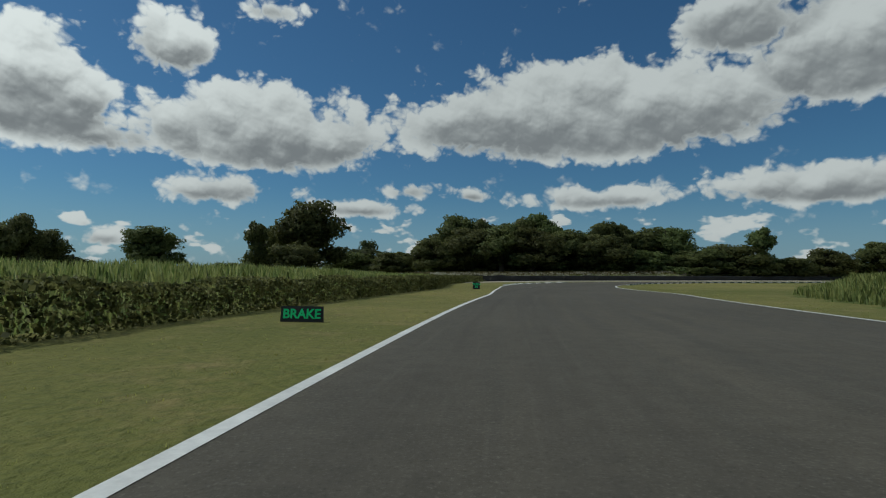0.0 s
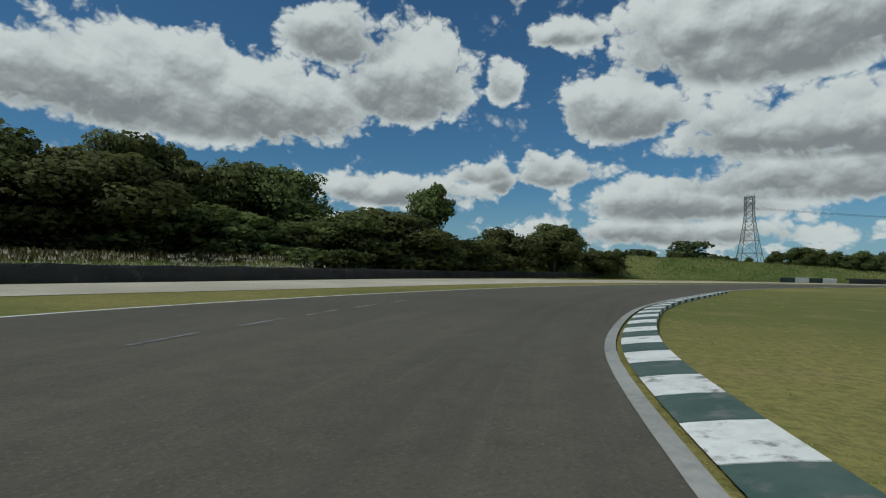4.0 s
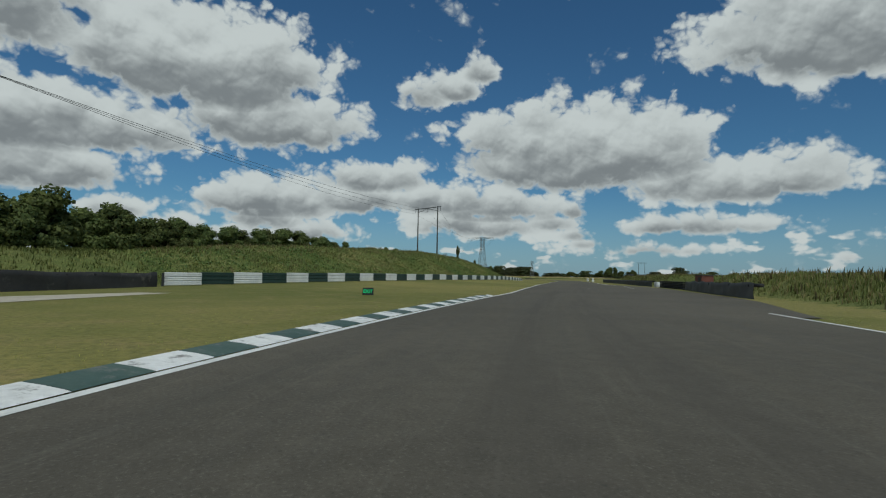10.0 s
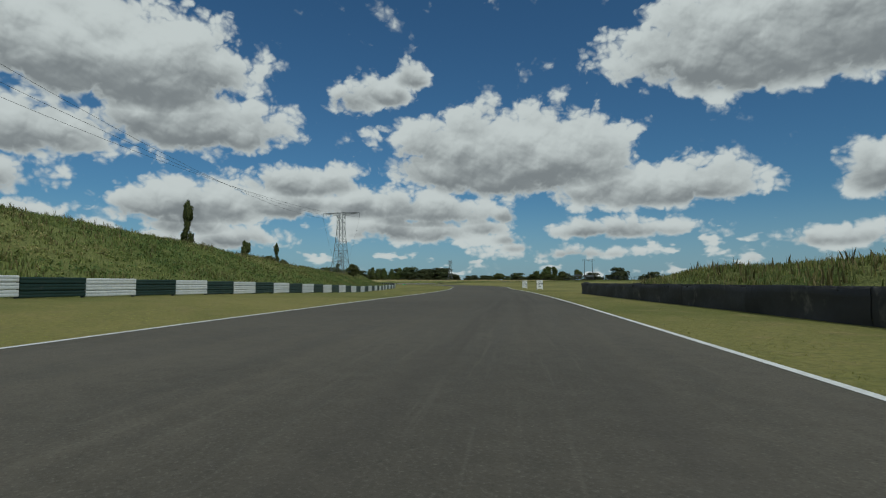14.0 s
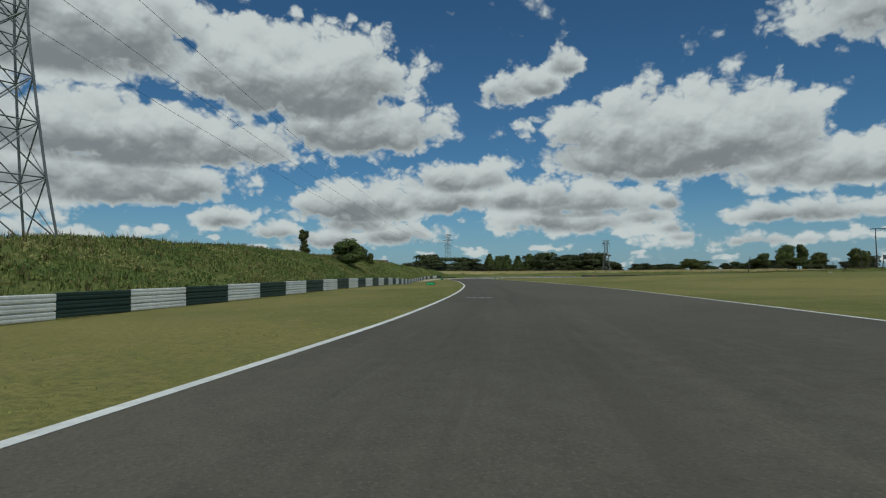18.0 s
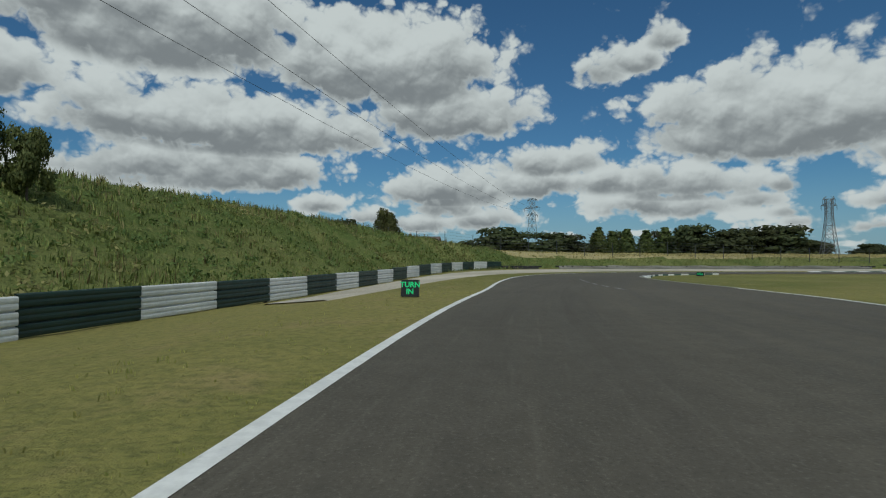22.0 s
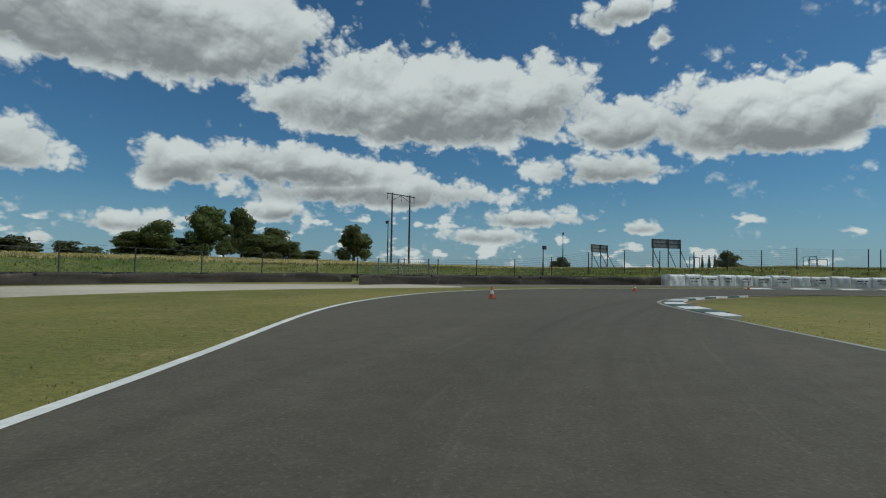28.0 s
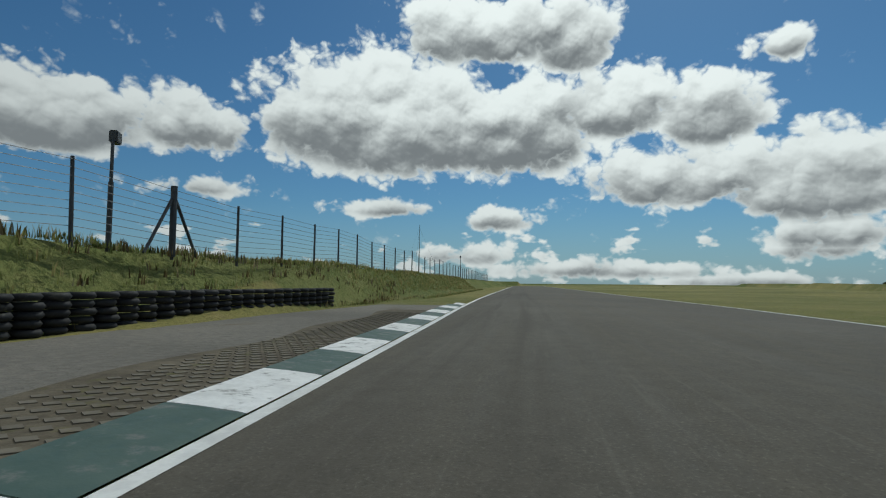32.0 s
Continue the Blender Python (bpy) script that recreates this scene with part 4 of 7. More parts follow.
# ---- trees and bushes ----
def crown_mesh(name, mat, blobs, leaves, size, seed, flat=0.75):
    """A crown of many small leaf clumps round several uneven lobes: (x, y, z, radius)."""
    rng = np.random.default_rng(seed)
    blobs = np.array(blobs, float)
    share = blobs[:, 3] ** 2
    which = rng.choice(len(blobs), leaves, p=share / share.sum())
    d = rng.normal(size=(leaves, 3))
    d /= np.linalg.norm(d, axis=1)[:, None]
    lump = 1 + 0.22 * np.sin(d[:, 0] * 5 + which) * np.sin(d[:, 1] * 4 + 2 * which) + 0.15 * np.sin(d[:, 2] * 7 + which * 3)
    r = blobs[which, 3] * lump * (1 - 0.55 * rng.random(leaves) ** 2.2)
    c = blobs[which, :3] + d * r[:, None] * np.array([1, 1, flat])
    normal = d + rng.normal(scale=0.55, size=(leaves, 3))
    normal /= np.linalg.norm(normal, axis=1)[:, None]
    u = np.cross(normal, rng.normal(size=(leaves, 3)))
    u /= np.linalg.norm(u, axis=1)[:, None] + 1e-9
    v = np.cross(normal, u)
    w = size * (0.5 + rng.random(leaves) * 0.9)
    a, b = u * w[:, None], v * (w * (0.5 + 0.4 * rng.random(leaves)))[:, None]
    sag = normal * (w * 0.25)[:, None]
    verts = np.stack([c - a, c - b * 0.9 + sag, c + a, c + b + sag], 1).reshape(-1, 3)
    me = bpy.data.meshes.new(name)
    faces = np.arange(leaves * 4).reshape(-1, 4)
    me.from_pydata(verts.tolist(), [], faces.tolist())
    me.materials.append(mat)
    middle = np.array([0, 0, 0.45])
    out = c - middle
    out /= np.linalg.norm(out, axis=1)[:, None] + 1e-9
    lean = d * 0.75 + out * 0.5 + np.array([0, 0, 0.35]) + rng.normal(scale=0.30, size=(leaves, 3))
    lean /= np.linalg.norm(lean, axis=1)[:, None]
    soft_normals(me, np.repeat(lean, 4, axis=0))
    return me


def trunk_mesh(name, high, thick, limbs, seed):
    rng = random.Random(seed)
    bm = bmesh.new()
    lean = Vector((rng.uniform(-0.05, 0.05), rng.uniform(-0.05, 0.05), 1))
    points = [Vector((0, 0, -0.04)), lean * high * 0.35, lean * high * 0.62 + Vector((rng.uniform(-0.03, 0.03), rng.uniform(-0.03, 0.03), 0)) * high, lean * high * 0.85]
    radii = [thick, thick * 0.72, thick * 0.45, thick * 0.15]
    for i in range(3):
        tube(bm, points[i], points[i + 1], radii[i], radii[i + 1], 7)
    for i in range(limbs):
        a = 2 * math.pi * i / limbs + rng.uniform(-0.4, 0.4)
        start = points[1].lerp(points[2], rng.uniform(-0.2, 0.9))
        reach = high * rng.uniform(0.2, 0.36)
        end = start + Vector((math.cos(a) * reach, math.sin(a) * reach, reach * rng.uniform(0.5, 1.0)))
        tube(bm, start, end, thick * 0.35, thick * 0.08, 5)
    me = bpy.data.meshes.new(name)
    bm.to_mesh(me)
    bm.free()
    me.materials.append(BARK)
    return me


def lobes(seed, count, wide, low, high, r0, r1):
    rng = random.Random(seed)
    out = [(0, 0, (low + high) / 2, (r0 + r1) / 1.7)]
    for i in range(count):
        a, d = 2 * math.pi * i / count * 1.62 + rng.uniform(-0.3, 0.3), wide * rng.uniform(0.35, 1.0)
        z = rng.uniform(low, high)
        squeeze = 1 - 0.5 * ((z - low) / (high - low)) ** 1.5
        out.append((math.cos(a) * d * squeeze, math.sin(a) * d * squeeze, z, rng.uniform(r0, r1)))
    return out


# each tree is made one unit high and set at its true size
TREES = {
    "broad": (trunk_mesh("trunk", 1.0, 0.035, 6, 3), crown_mesh("crown", LEAF, lobes(4, 17, 0.36, 0.10, 0.82, 0.14, 0.22), 15000, 0.0195, 5)),
    "oak": (trunk_mesh("trunk", 1.0, 0.045, 7, 13), crown_mesh("crown", LEAF_OLIVE, lobes(14, 18, 0.42, 0.16, 0.80, 0.14, 0.21), 15000, 0.0195, 15)),
    "tall": (trunk_mesh("trunk", 1.0, 0.028, 6, 23), crown_mesh("crown", LEAF, lobes(24, 15, 0.24, 0.14, 0.86, 0.10, 0.17), 8000, 0.023, 25)),
    "bush": (trunk_mesh("trunk", 0.8, 0.03, 6, 33), crown_mesh("crown", LEAF_OLIVE, lobes(34, 14, 0.50, 0.08, 0.74, 0.17, 0.27), 9000, 0.026, 35)),
    "thorn": (trunk_mesh("trunk", 0.8, 0.03, 6, 43), crown_mesh("crown", LEAF, lobes(44, 16, 0.48, 0.06, 0.74, 0.15, 0.24), 6500, 0.031, 45)),
    "far": (trunk_mesh("trunk", 0.9, 0.03, 4, 53), crown_mesh("crown", LEAF_FAR, lobes(54, 14, 0.45, 0.06, 0.80, 0.16, 0.24), 3000, 0.048, 55)),
    "conifer": (trunk_mesh("trunk", 1.0, 0.025, 6, 63), crown_mesh("crown", LEAF, [(0, 0, 0.15 + 0.09 * k, 0.20 - 0.018 * k) for k in range(9)], 3600, 0.028, 65)),
}
FIRST = {}


def tree(kind, x, y, high, wide=1.0, label="", group="", sink=0.0):
    m = Matrix.LocRotScale((x, y, ground_z(x, y) - sink), Euler((0, 0, random.uniform(0, 6.28))), (high * wide, high * wide, high))
    if kind not in FIRST:
        trunk, crown = TREES[kind]
        name = "bush" if kind in ("bush", "thorn") else "tree"
        ob = thing(name, Matrix.Identity(4), label, name, group)
        for n, me in (("trunk", trunk), ("crown", crown)):
            p = new(n, me)
            p.parent = ob
        FIRST[kind] = ob
        ob.matrix_world = m
        return ob
    ob = copy_thing(FIRST[kind], Matrix.Identity(4))
    ob.matrix_basis = m
    return tagged(ob, label, "", group)


tree("oak", -12.3, 141.9, 6.6, 2.00, "dense dark green broadleaf tree in the belt behind the barrier", "trees behind the first bend")
tree("broad", -2.0, 134.3, 11.4, 1.06, "dense dark green broadleaf tree in the belt behind the barrier", "trees behind the first bend")
tree("broad", 3.6, 133.2, 16.1, 0.86, "dense dark green broadleaf tree in the belt behind the barrier", "trees behind the first bend")
tree("tall", 9.3, 133.7, 14.8, 0.80, "dense dark green broadleaf tree in the belt behind the barrier", "trees behind the first bend")
tree("broad", 14.2, 135.9, 12.0, 1.00, "dense dark green broadleaf tree in the belt behind the barrier", "trees behind the first bend")
tree("broad", 19.1, 135.7, 15.5, 0.85, "dense dark green broadleaf tree in the belt behind the barrier", "trees behind the first bend")
tree("broad", 24.7, 135.2, 16.3, 0.87, "dense dark green broadleaf tree in the belt behind the barrier", "trees behind the first bend")
tree("oak", 29.0, 136.5, 12.8, 0.79, "dense dark green broadleaf tree in the belt behind the barrier", "trees behind the first bend")
tree("broad", 34.1, 137.5, 11.5, 1.10, "dense dark green broadleaf tree in the belt behind the barrier", "trees behind the first bend")
tree("broad", 39.2, 136.1, 14.2, 1.05, "dense dark green broadleaf tree in the belt behind the barrier", "trees behind the first bend")
tree("broad", 45.1, 136.1, 13.3, 0.97, "dense dark green broadleaf tree in the belt behind the barrier", "trees behind the first bend")
tree("oak", 51.0, 135.8, 12.4, 1.17, "dense dark green broadleaf tree in the belt behind the barrier", "trees behind the first bend")
tree("broad", 56.1, 133.2, 12.3, 1.08, "dense dark green broadleaf tree in the belt behind the barrier", "trees behind the first bend")
tree("bush", 60.6, 128.3, 6.6, 1.96, "dense dark green broadleaf tree in the belt behind the barrier", "trees behind the first bend")
tree("bush", 68.7, 130.0, 7.5, 2.00, "dense dark green broadleaf tree in the belt behind the barrier", "trees behind the first bend")
tree("tall", 75.0, 128.8, 12.6, 0.83, "dense dark green broadleaf tree in the belt behind the barrier", "trees behind the first bend")
tree("bush", 70.8, 125.8, 6.5, 2.00, "dense dark green broadleaf tree in the belt behind the barrier", "trees behind the first bend")
tree("bush", 82.1, 129.2, 6.2, 2.00, "dense dark green broadleaf tree in the belt behind the barrier", "trees behind the first bend")
tree("oak", 91.9, 130.8, 8.3, 1.61, "dense dark green broadleaf tree in the belt behind the barrier", "trees behind the first bend")
tree("oak", 104.9, 131.3, 9.3, 1.39, "dense dark green broadleaf tree in the belt behind the barrier", "trees behind the first bend")
tree("bush", 115.9, 128.4, 5.0, 2.00, "dense dark green broadleaf tree in the belt behind the barrier", "trees behind the first bend")
tree("far", 183.4, 142.2, 8.9, 1.75, "dense dark green broadleaf tree in the belt behind the barrier", "trees behind the first bend")
tree("far", 175.4, 156.3, 6.3, 2.00, "dense dark green broadleaf tree in the belt behind the barrier", "trees behind the first bend")
tree("oak", -27.1, 111.4, 16.8, 1.08, "dense dark green broadleaf tree in the belt behind the barrier", "trees behind the first bend")
tree("tall", -34.7, 101.6, 11.0, 0.65, "dense dark green broadleaf tree in the belt behind the barrier", "trees behind the first bend")
tree("bush", -27.7, 100.0, 6.7, 1.43, "dense dark green broadleaf tree in the belt behind the barrier", "trees behind the first bend")
tree("bush", -23.3, 129.0, 6.6, 2.00, "dense dark green broadleaf tree in the belt behind the barrier", "trees behind the first bend")
tree("far", -20.4, 150.5, 11.0, 0.66, "dense dark green broadleaf tree in the belt behind the barrier", "trees behind the first bend")
tree("bush", -11.4, 141.1, 7.1, 1.86, "dense dark green broadleaf tree in the belt behind the barrier", "trees behind the first bend")
tree("oak", -2.0, 133.3, 10.0, 1.29, "dense dark green broadleaf tree in the belt behind the barrier", "trees behind the first bend")
tree("far", -127.7, 140.6, 14.3, 1.26, "distant dark green tree beyond the field", "trees across the field")
tree("far", -115.8, 144.3, 16.2, 0.72, "distant dark green tree beyond the field", "trees across the field")
tree("far", -108.0, 156.3, 9.5, 1.68, "distant dark green tree beyond the field", "trees across the field")
tree("broad", -70.7, 132.3, 13.0, 1.34, "distant dark green tree beyond the field", "trees across the field")
tree("bush", -54.8, 139.6, 4.0, 2.00, "distant dark green tree beyond the field", "trees across the field")
tree("far", -19.7, 148.7, 8.3, 1.91, "distant dark green tree beyond the field", "trees across the field")
tree("far", -134.5, 119.6, 12.0, 1.90, "distant dark green tree beyond the field", "trees across the field")
tree("thorn", -0.8, 126.3, 4.2, 2.00, "tangled dark green shrub under the trees", "shrubs behind the first bend")
tree("thorn", 5.4, 125.4, 4.7, 2.00, "tangled dark green shrub under the trees", "shrubs behind the first bend")
tree("thorn", 11.0, 125.8, 4.9, 2.00, "tangled dark green shrub under the trees", "shrubs behind the first bend")
tree("thorn", 15.9, 126.9, 4.8, 2.00, "tangled dark green shrub under the trees", "shrubs behind the first bend")
tree("thorn", 21.4, 127.5, 5.3, 2.00, "tangled dark green shrub under the trees", "shrubs behind the first bend")
tree("thorn", 27.1, 128.7, 5.5, 2.00, "tangled dark green shrub under the trees", "shrubs behind the first bend")
tree("thorn", 32.7, 128.5, 5.5, 2.00, "tangled dark green shrub under the trees", "shrubs behind the first bend")
tree("thorn", 38.3, 127.9, 5.9, 2.00, "tangled dark green shrub under the trees", "shrubs behind the first bend")
tree("thorn", 44.3, 127.8, 5.9, 2.00, "tangled dark green shrub under the trees", "shrubs behind the first bend")
tree("thorn", 50.3, 127.2, 5.7, 2.00, "tangled dark green shrub under the trees", "shrubs behind the first bend")
tree("thorn", 55.8, 126.5, 5.1, 2.00, "tangled dark green shrub under the trees", "shrubs behind the first bend")
tree("thorn", 61.4, 125.3, 4.4, 2.00, "tangled dark green shrub under the trees", "shrubs behind the first bend")
tree("broad", 586.6, -345.4, 7.8, 1.19, "dark green tree beyond the wire gate", "trees beyond the fence")
tree("broad", 578.6, -349.8, 11.4, 0.83, "dark green tree beyond the wire gate", "trees beyond the fence")
tree("broad", 572.2, -351.1, 11.4, 0.62, "dark green tree beyond the wire gate", "trees beyond the fence")
tree("broad", 565.8, -352.1, 7.9, 1.04, "dark green tree beyond the wire gate", "trees beyond the fence")
tree("broad", 591.3, -345.9, 5.4, 1.76, "dark green tree beyond the wire gate", "trees beyond the fence")
tree("broad", 558.2, -340.8, 2.6, 2.00, "dark green tree beyond the wire gate", "trees beyond the fence")
tree("oak", -117.2, 123.2, 13.4, 0.96, "dense dark green broadleaf tree beyond the field", "trees across the field")
tree("oak", -110.1, 129.5, 16.1, 0.67, "dense dark green broadleaf tree beyond the field", "trees across the field")
tree("oak", -104.3, 134.2, 16.9, 0.64, "dense dark green broadleaf tree beyond the field", "trees across the field")
tree("oak", -100.0, 137.5, 12.8, 1.00, "dense dark green broadleaf tree beyond the field", "trees across the field")
tree("oak", -36.5, 114.3, 11.3, 0.93, "dense dark green broadleaf tree beyond the field", "trees across the field")
tree("oak", -11.4, 119.5, 5.7, 2.00, "dense dark green broadleaf tree beyond the field", "trees across the field")
tree("oak", -1.6, 125.0, 9.1, 1.73, "dense dark green broadleaf tree beyond the field", "trees across the field")
tree("oak", 6.3, 124.8, 12.0, 1.44, "dense dark green broadleaf tree beyond the field", "trees across the field")
tree("oak", 13.2, 124.3, 12.9, 1.34, "dense dark green broadleaf tree beyond the field", "trees across the field")
tree("oak", 20.0, 123.4, 11.7, 1.49, "dense dark green broadleaf tree beyond the field", "trees across the field")
tree("oak", 27.9, 127.0, 11.4, 1.44, "dense dark green broadleaf tree beyond the field", "trees across the field")
tree("oak", 36.1, 124.9, 10.1, 1.63, "dense dark green broadleaf tree beyond the field", "trees across the field")
tree("thorn", 79.5, 140.4, 1.9, 1.28, "dark green hawthorn bush on the grass bank", "bushes on the bank")
tree("thorn", 83.6, 141.0, 2.0, 1.01, "dark green hawthorn bush on the grass bank", "bushes on the bank")
tree("thorn", 87.1, 141.8, 1.8, 1.32, "dark green hawthorn bush on the grass bank", "bushes on the bank")
tree("thorn", 90.4, 140.4, 1.5, 1.19, "dark green hawthorn bush on the grass bank", "bushes on the bank")
tree("thorn", 94.1, 139.0, 1.5, 1.10, "dark green hawthorn bush on the grass bank", "bushes on the bank")
tree("thorn", 98.2, 141.2, 1.5, 1.28, "dark green hawthorn bush on the grass bank", "bushes on the bank")
tree("thorn", 101.4, 140.6, 1.5, 1.00, "dark green hawthorn bush on the grass bank", "bushes on the bank")
tree("thorn", 105.3, 139.1, 1.5, 1.34, "dark green hawthorn bush on the grass bank", "bushes on the bank")
tree("thorn", 109.3, 138.9, 2.0, 1.19, "dark green hawthorn bush on the grass bank", "bushes on the bank")
tree("thorn", 113.0, 138.2, 2.0, 1.24, "dark green hawthorn bush on the grass bank", "bushes on the bank")
tree("thorn", 117.3, 139.7, 1.6, 1.13, "dark green hawthorn bush on the grass bank", "bushes on the bank")
tree("thorn", 120.2, 137.0, 1.4, 1.11, "dark green hawthorn bush on the grass bank", "bushes on the bank")
tree("thorn", 123.7, 135.9, 1.9, 1.12, "dark green hawthorn bush on the grass bank", "bushes on the bank")
tree("thorn", 126.5, 137.8, 1.7, 1.11, "dark green hawthorn bush on the grass bank", "bushes on the bank")
tree("thorn", 130.0, 136.7, 1.4, 1.34, "dark green hawthorn bush on the grass bank", "bushes on the bank")
tree("thorn", 133.1, 136.1, 2.0, 1.01, "dark green hawthorn bush on the grass bank", "bushes on the bank")
tree("thorn", 136.6, 133.9, 1.8, 1.00, "dark green hawthorn bush on the grass bank", "bushes on the bank")
tree("thorn", 139.4, 132.6, 2.1, 1.07, "dark green hawthorn bush on the grass bank", "bushes on the bank")
tree("thorn", 143.7, 133.6, 2.1, 1.12, "dark green hawthorn bush on the grass bank", "bushes on the bank")
tree("thorn", 146.6, 131.3, 2.0, 1.04, "dark green hawthorn bush on the grass bank", "bushes on the bank")
tree("thorn", 150.5, 130.8, 2.0, 1.01, "dark green hawthorn bush on the grass bank", "bushes on the bank")
tree("thorn", 153.5, 127.4, 1.7, 1.21, "dark green hawthorn bush on the grass bank", "bushes on the bank")
tree("thorn", 157.4, 126.7, 2.1, 1.19, "dark green hawthorn bush on the grass bank", "bushes on the bank")
tree("thorn", 160.4, 125.3, 1.6, 1.03, "dark green hawthorn bush on the grass bank", "bushes on the bank")
tree("thorn", 162.8, 125.4, 2.1, 1.06, "dark green hawthorn bush on the grass bank", "bushes on the bank")
tree("thorn", 166.0, 125.0, 1.8, 1.14, "dark green hawthorn bush on the grass bank", "bushes on the bank")
tree("thorn", 168.4, 122.5, 2.0, 1.16, "dark green hawthorn bush on the grass bank", "bushes on the bank")
tree("thorn", 170.6, 119.6, 2.1, 1.01, "dark green hawthorn bush on the grass bank", "bushes on the bank")
tree("thorn", 171.2, 117.4, 4.2, 1.16, "dense dark green hawthorn bush on the grass bank", "bushes on the bank")
tree("thorn", 174.0, 115.5, 5.3, 0.96, "dense dark green hawthorn bush on the grass bank", "bushes on the bank")
tree("thorn", 175.9, 113.0, 5.5, 1.02, "dense dark green hawthorn bush on the grass bank", "bushes on the bank")
tree("thorn", 179.0, 114.3, 5.5, 1.24, "dense dark green hawthorn bush on the grass bank", "bushes on the bank")
tree("thorn", 180.9, 111.6, 5.3, 1.08, "dense dark green hawthorn bush on the grass bank", "bushes on the bank")
tree("thorn", 183.1, 110.1, 4.2, 1.04, "dense dark green hawthorn bush on the grass bank", "bushes on the bank")
tree("thorn", 186.9, 110.0, 5.1, 1.08, "dense dark green hawthorn bush on the grass bank", "bushes on the bank")
tree("thorn", 187.4, 106.8, 4.4, 1.17, "dense dark green hawthorn bush on the grass bank", "bushes on the bank")
tree("thorn", 190.6, 105.9, 5.5, 1.17, "dense dark green hawthorn bush on the grass bank", "bushes on the bank")
tree("thorn", 193.7, 105.1, 5.5, 1.04, "dense dark green hawthorn bush on the grass bank", "bushes on the bank")
tree("thorn", 195.7, 102.5, 4.9, 1.17, "dense dark green hawthorn bush on the grass bank", "bushes on the bank")
tree("thorn", 197.7, 101.3, 5.9, 1.14, "dense dark green hawthorn bush on the grass bank", "bushes on the bank")
tree("thorn", 199.7, 99.1, 5.1, 1.01, "dense dark green hawthorn bush on the grass bank", "bushes on the bank")
tree("thorn", 203.0, 98.5, 5.6, 1.14, "dense dark green hawthorn bush on the grass bank", "bushes on the bank")
tree("thorn", 205.3, 96.5, 5.2, 1.16, "dense dark green hawthorn bush on the grass bank", "bushes on the bank")
tree("thorn", 207.4, 95.2, 5.6, 1.20, "dense dark green hawthorn bush on the grass bank", "bushes on the bank")
tree("thorn", 210.9, 95.0, 5.9, 1.09, "dense dark green hawthorn bush on the grass bank", "bushes on the bank")
tree("thorn", 211.7, 91.4, 5.7, 1.23, "dense dark green hawthorn bush on the grass bank", "bushes on the bank")
tree("thorn", 214.4, 91.4, 5.5, 1.16, "dense dark green hawthorn bush on the grass bank", "bushes on the bank")
tree("thorn", 216.5, 90.2, 5.2, 1.14, "dense dark green hawthorn bush on the grass bank", "bushes on the bank")
tree("thorn", 218.3, 88.2, 5.6, 1.13, "dense dark green hawthorn bush on the grass bank", "bushes on the bank")
tree("thorn", 219.1, 85.4, 4.3, 1.06, "dense dark green hawthorn bush on the grass bank", "bushes on the bank")
tree("thorn", 221.7, 84.1, 5.5, 1.13, "dense dark green hawthorn bush on the grass bank", "bushes on the bank")
tree("thorn", 223.9, 83.3, 4.5, 0.94, "dense dark green hawthorn bush on the grass bank", "bushes on the bank")
tree("thorn", 225.1, 81.8, 4.4, 0.99, "dense dark green hawthorn bush on the grass bank", "bushes on the bank")
tree("thorn", 227.2, 80.7, 4.8, 1.12, "dense dark green hawthorn bush on the grass bank", "bushes on the bank")
tree("thorn", 228.5, 78.7, 5.9, 0.92, "dense dark green hawthorn bush on the grass bank", "bushes on the bank")
tree("thorn", 230.5, 77.2, 4.9, 0.96, "dense dark green hawthorn bush on the grass bank", "bushes on the bank")
tree("thorn", 232.9, 75.6, 4.2, 1.12, "dense dark green hawthorn bush on the grass bank", "bushes on the bank")
tree("thorn", 234.6, 74.8, 4.8, 1.11, "dense dark green hawthorn bush on the grass bank", "bushes on the bank")
tree("thorn", 237.4, 73.5, 4.9, 1.18, "dense dark green hawthorn bush on the grass bank", "bushes on the bank")
tree("thorn", 238.4, 70.8, 4.4, 1.12, "dense dark green hawthorn bush on the grass bank", "bushes on the bank")
tree("thorn", 241.4, 70.5, 6.1, 1.12, "dense dark green hawthorn bush on the grass bank", "bushes on the bank")
tree("thorn", 242.8, 69.0, 4.2, 0.96, "dense dark green hawthorn bush on the grass bank", "bushes on the bank")
tree("thorn", 244.0, 66.9, 4.4, 1.13, "dense dark green hawthorn bush on the grass bank", "bushes on the bank")
tree("thorn", 245.5, 64.6, 5.1, 1.00, "dense dark green hawthorn bush on the grass bank", "bushes on the bank")
tree("thorn", 248.3, 64.6, 3.8, 1.34, "dense dark green hawthorn bush on the grass bank", "bushes on the bank")
tree("thorn", 249.5, 62.0, 3.6, 1.34, "dense dark green hawthorn bush on the grass bank", "bushes on the bank")
tree("thorn", 250.8, 60.1, 3.7, 1.34, "dense dark green hawthorn bush on the grass bank", "bushes on the bank")
tree("thorn", 252.2, 58.4, 4.0, 1.04, "dense dark green hawthorn bush on the grass bank", "bushes on the bank")
tree("thorn", 256.9, 62.8, 3.9, 1.27, "dark green hawthorn bush on the bank top", "bushes on the bank")
tree("thorn", 260.1, 58.5, 4.1, 1.10, "dark green hawthorn bush on the bank top", "bushes on the bank")
tree("thorn", 266.0, 56.6, 3.6, 1.09, "dark green hawthorn bush on the bank top", "bushes on the bank")
tree("thorn", 269.5, 54.5, 3.6, 1.21, "dark green hawthorn bush on the bank top", "bushes on the bank")
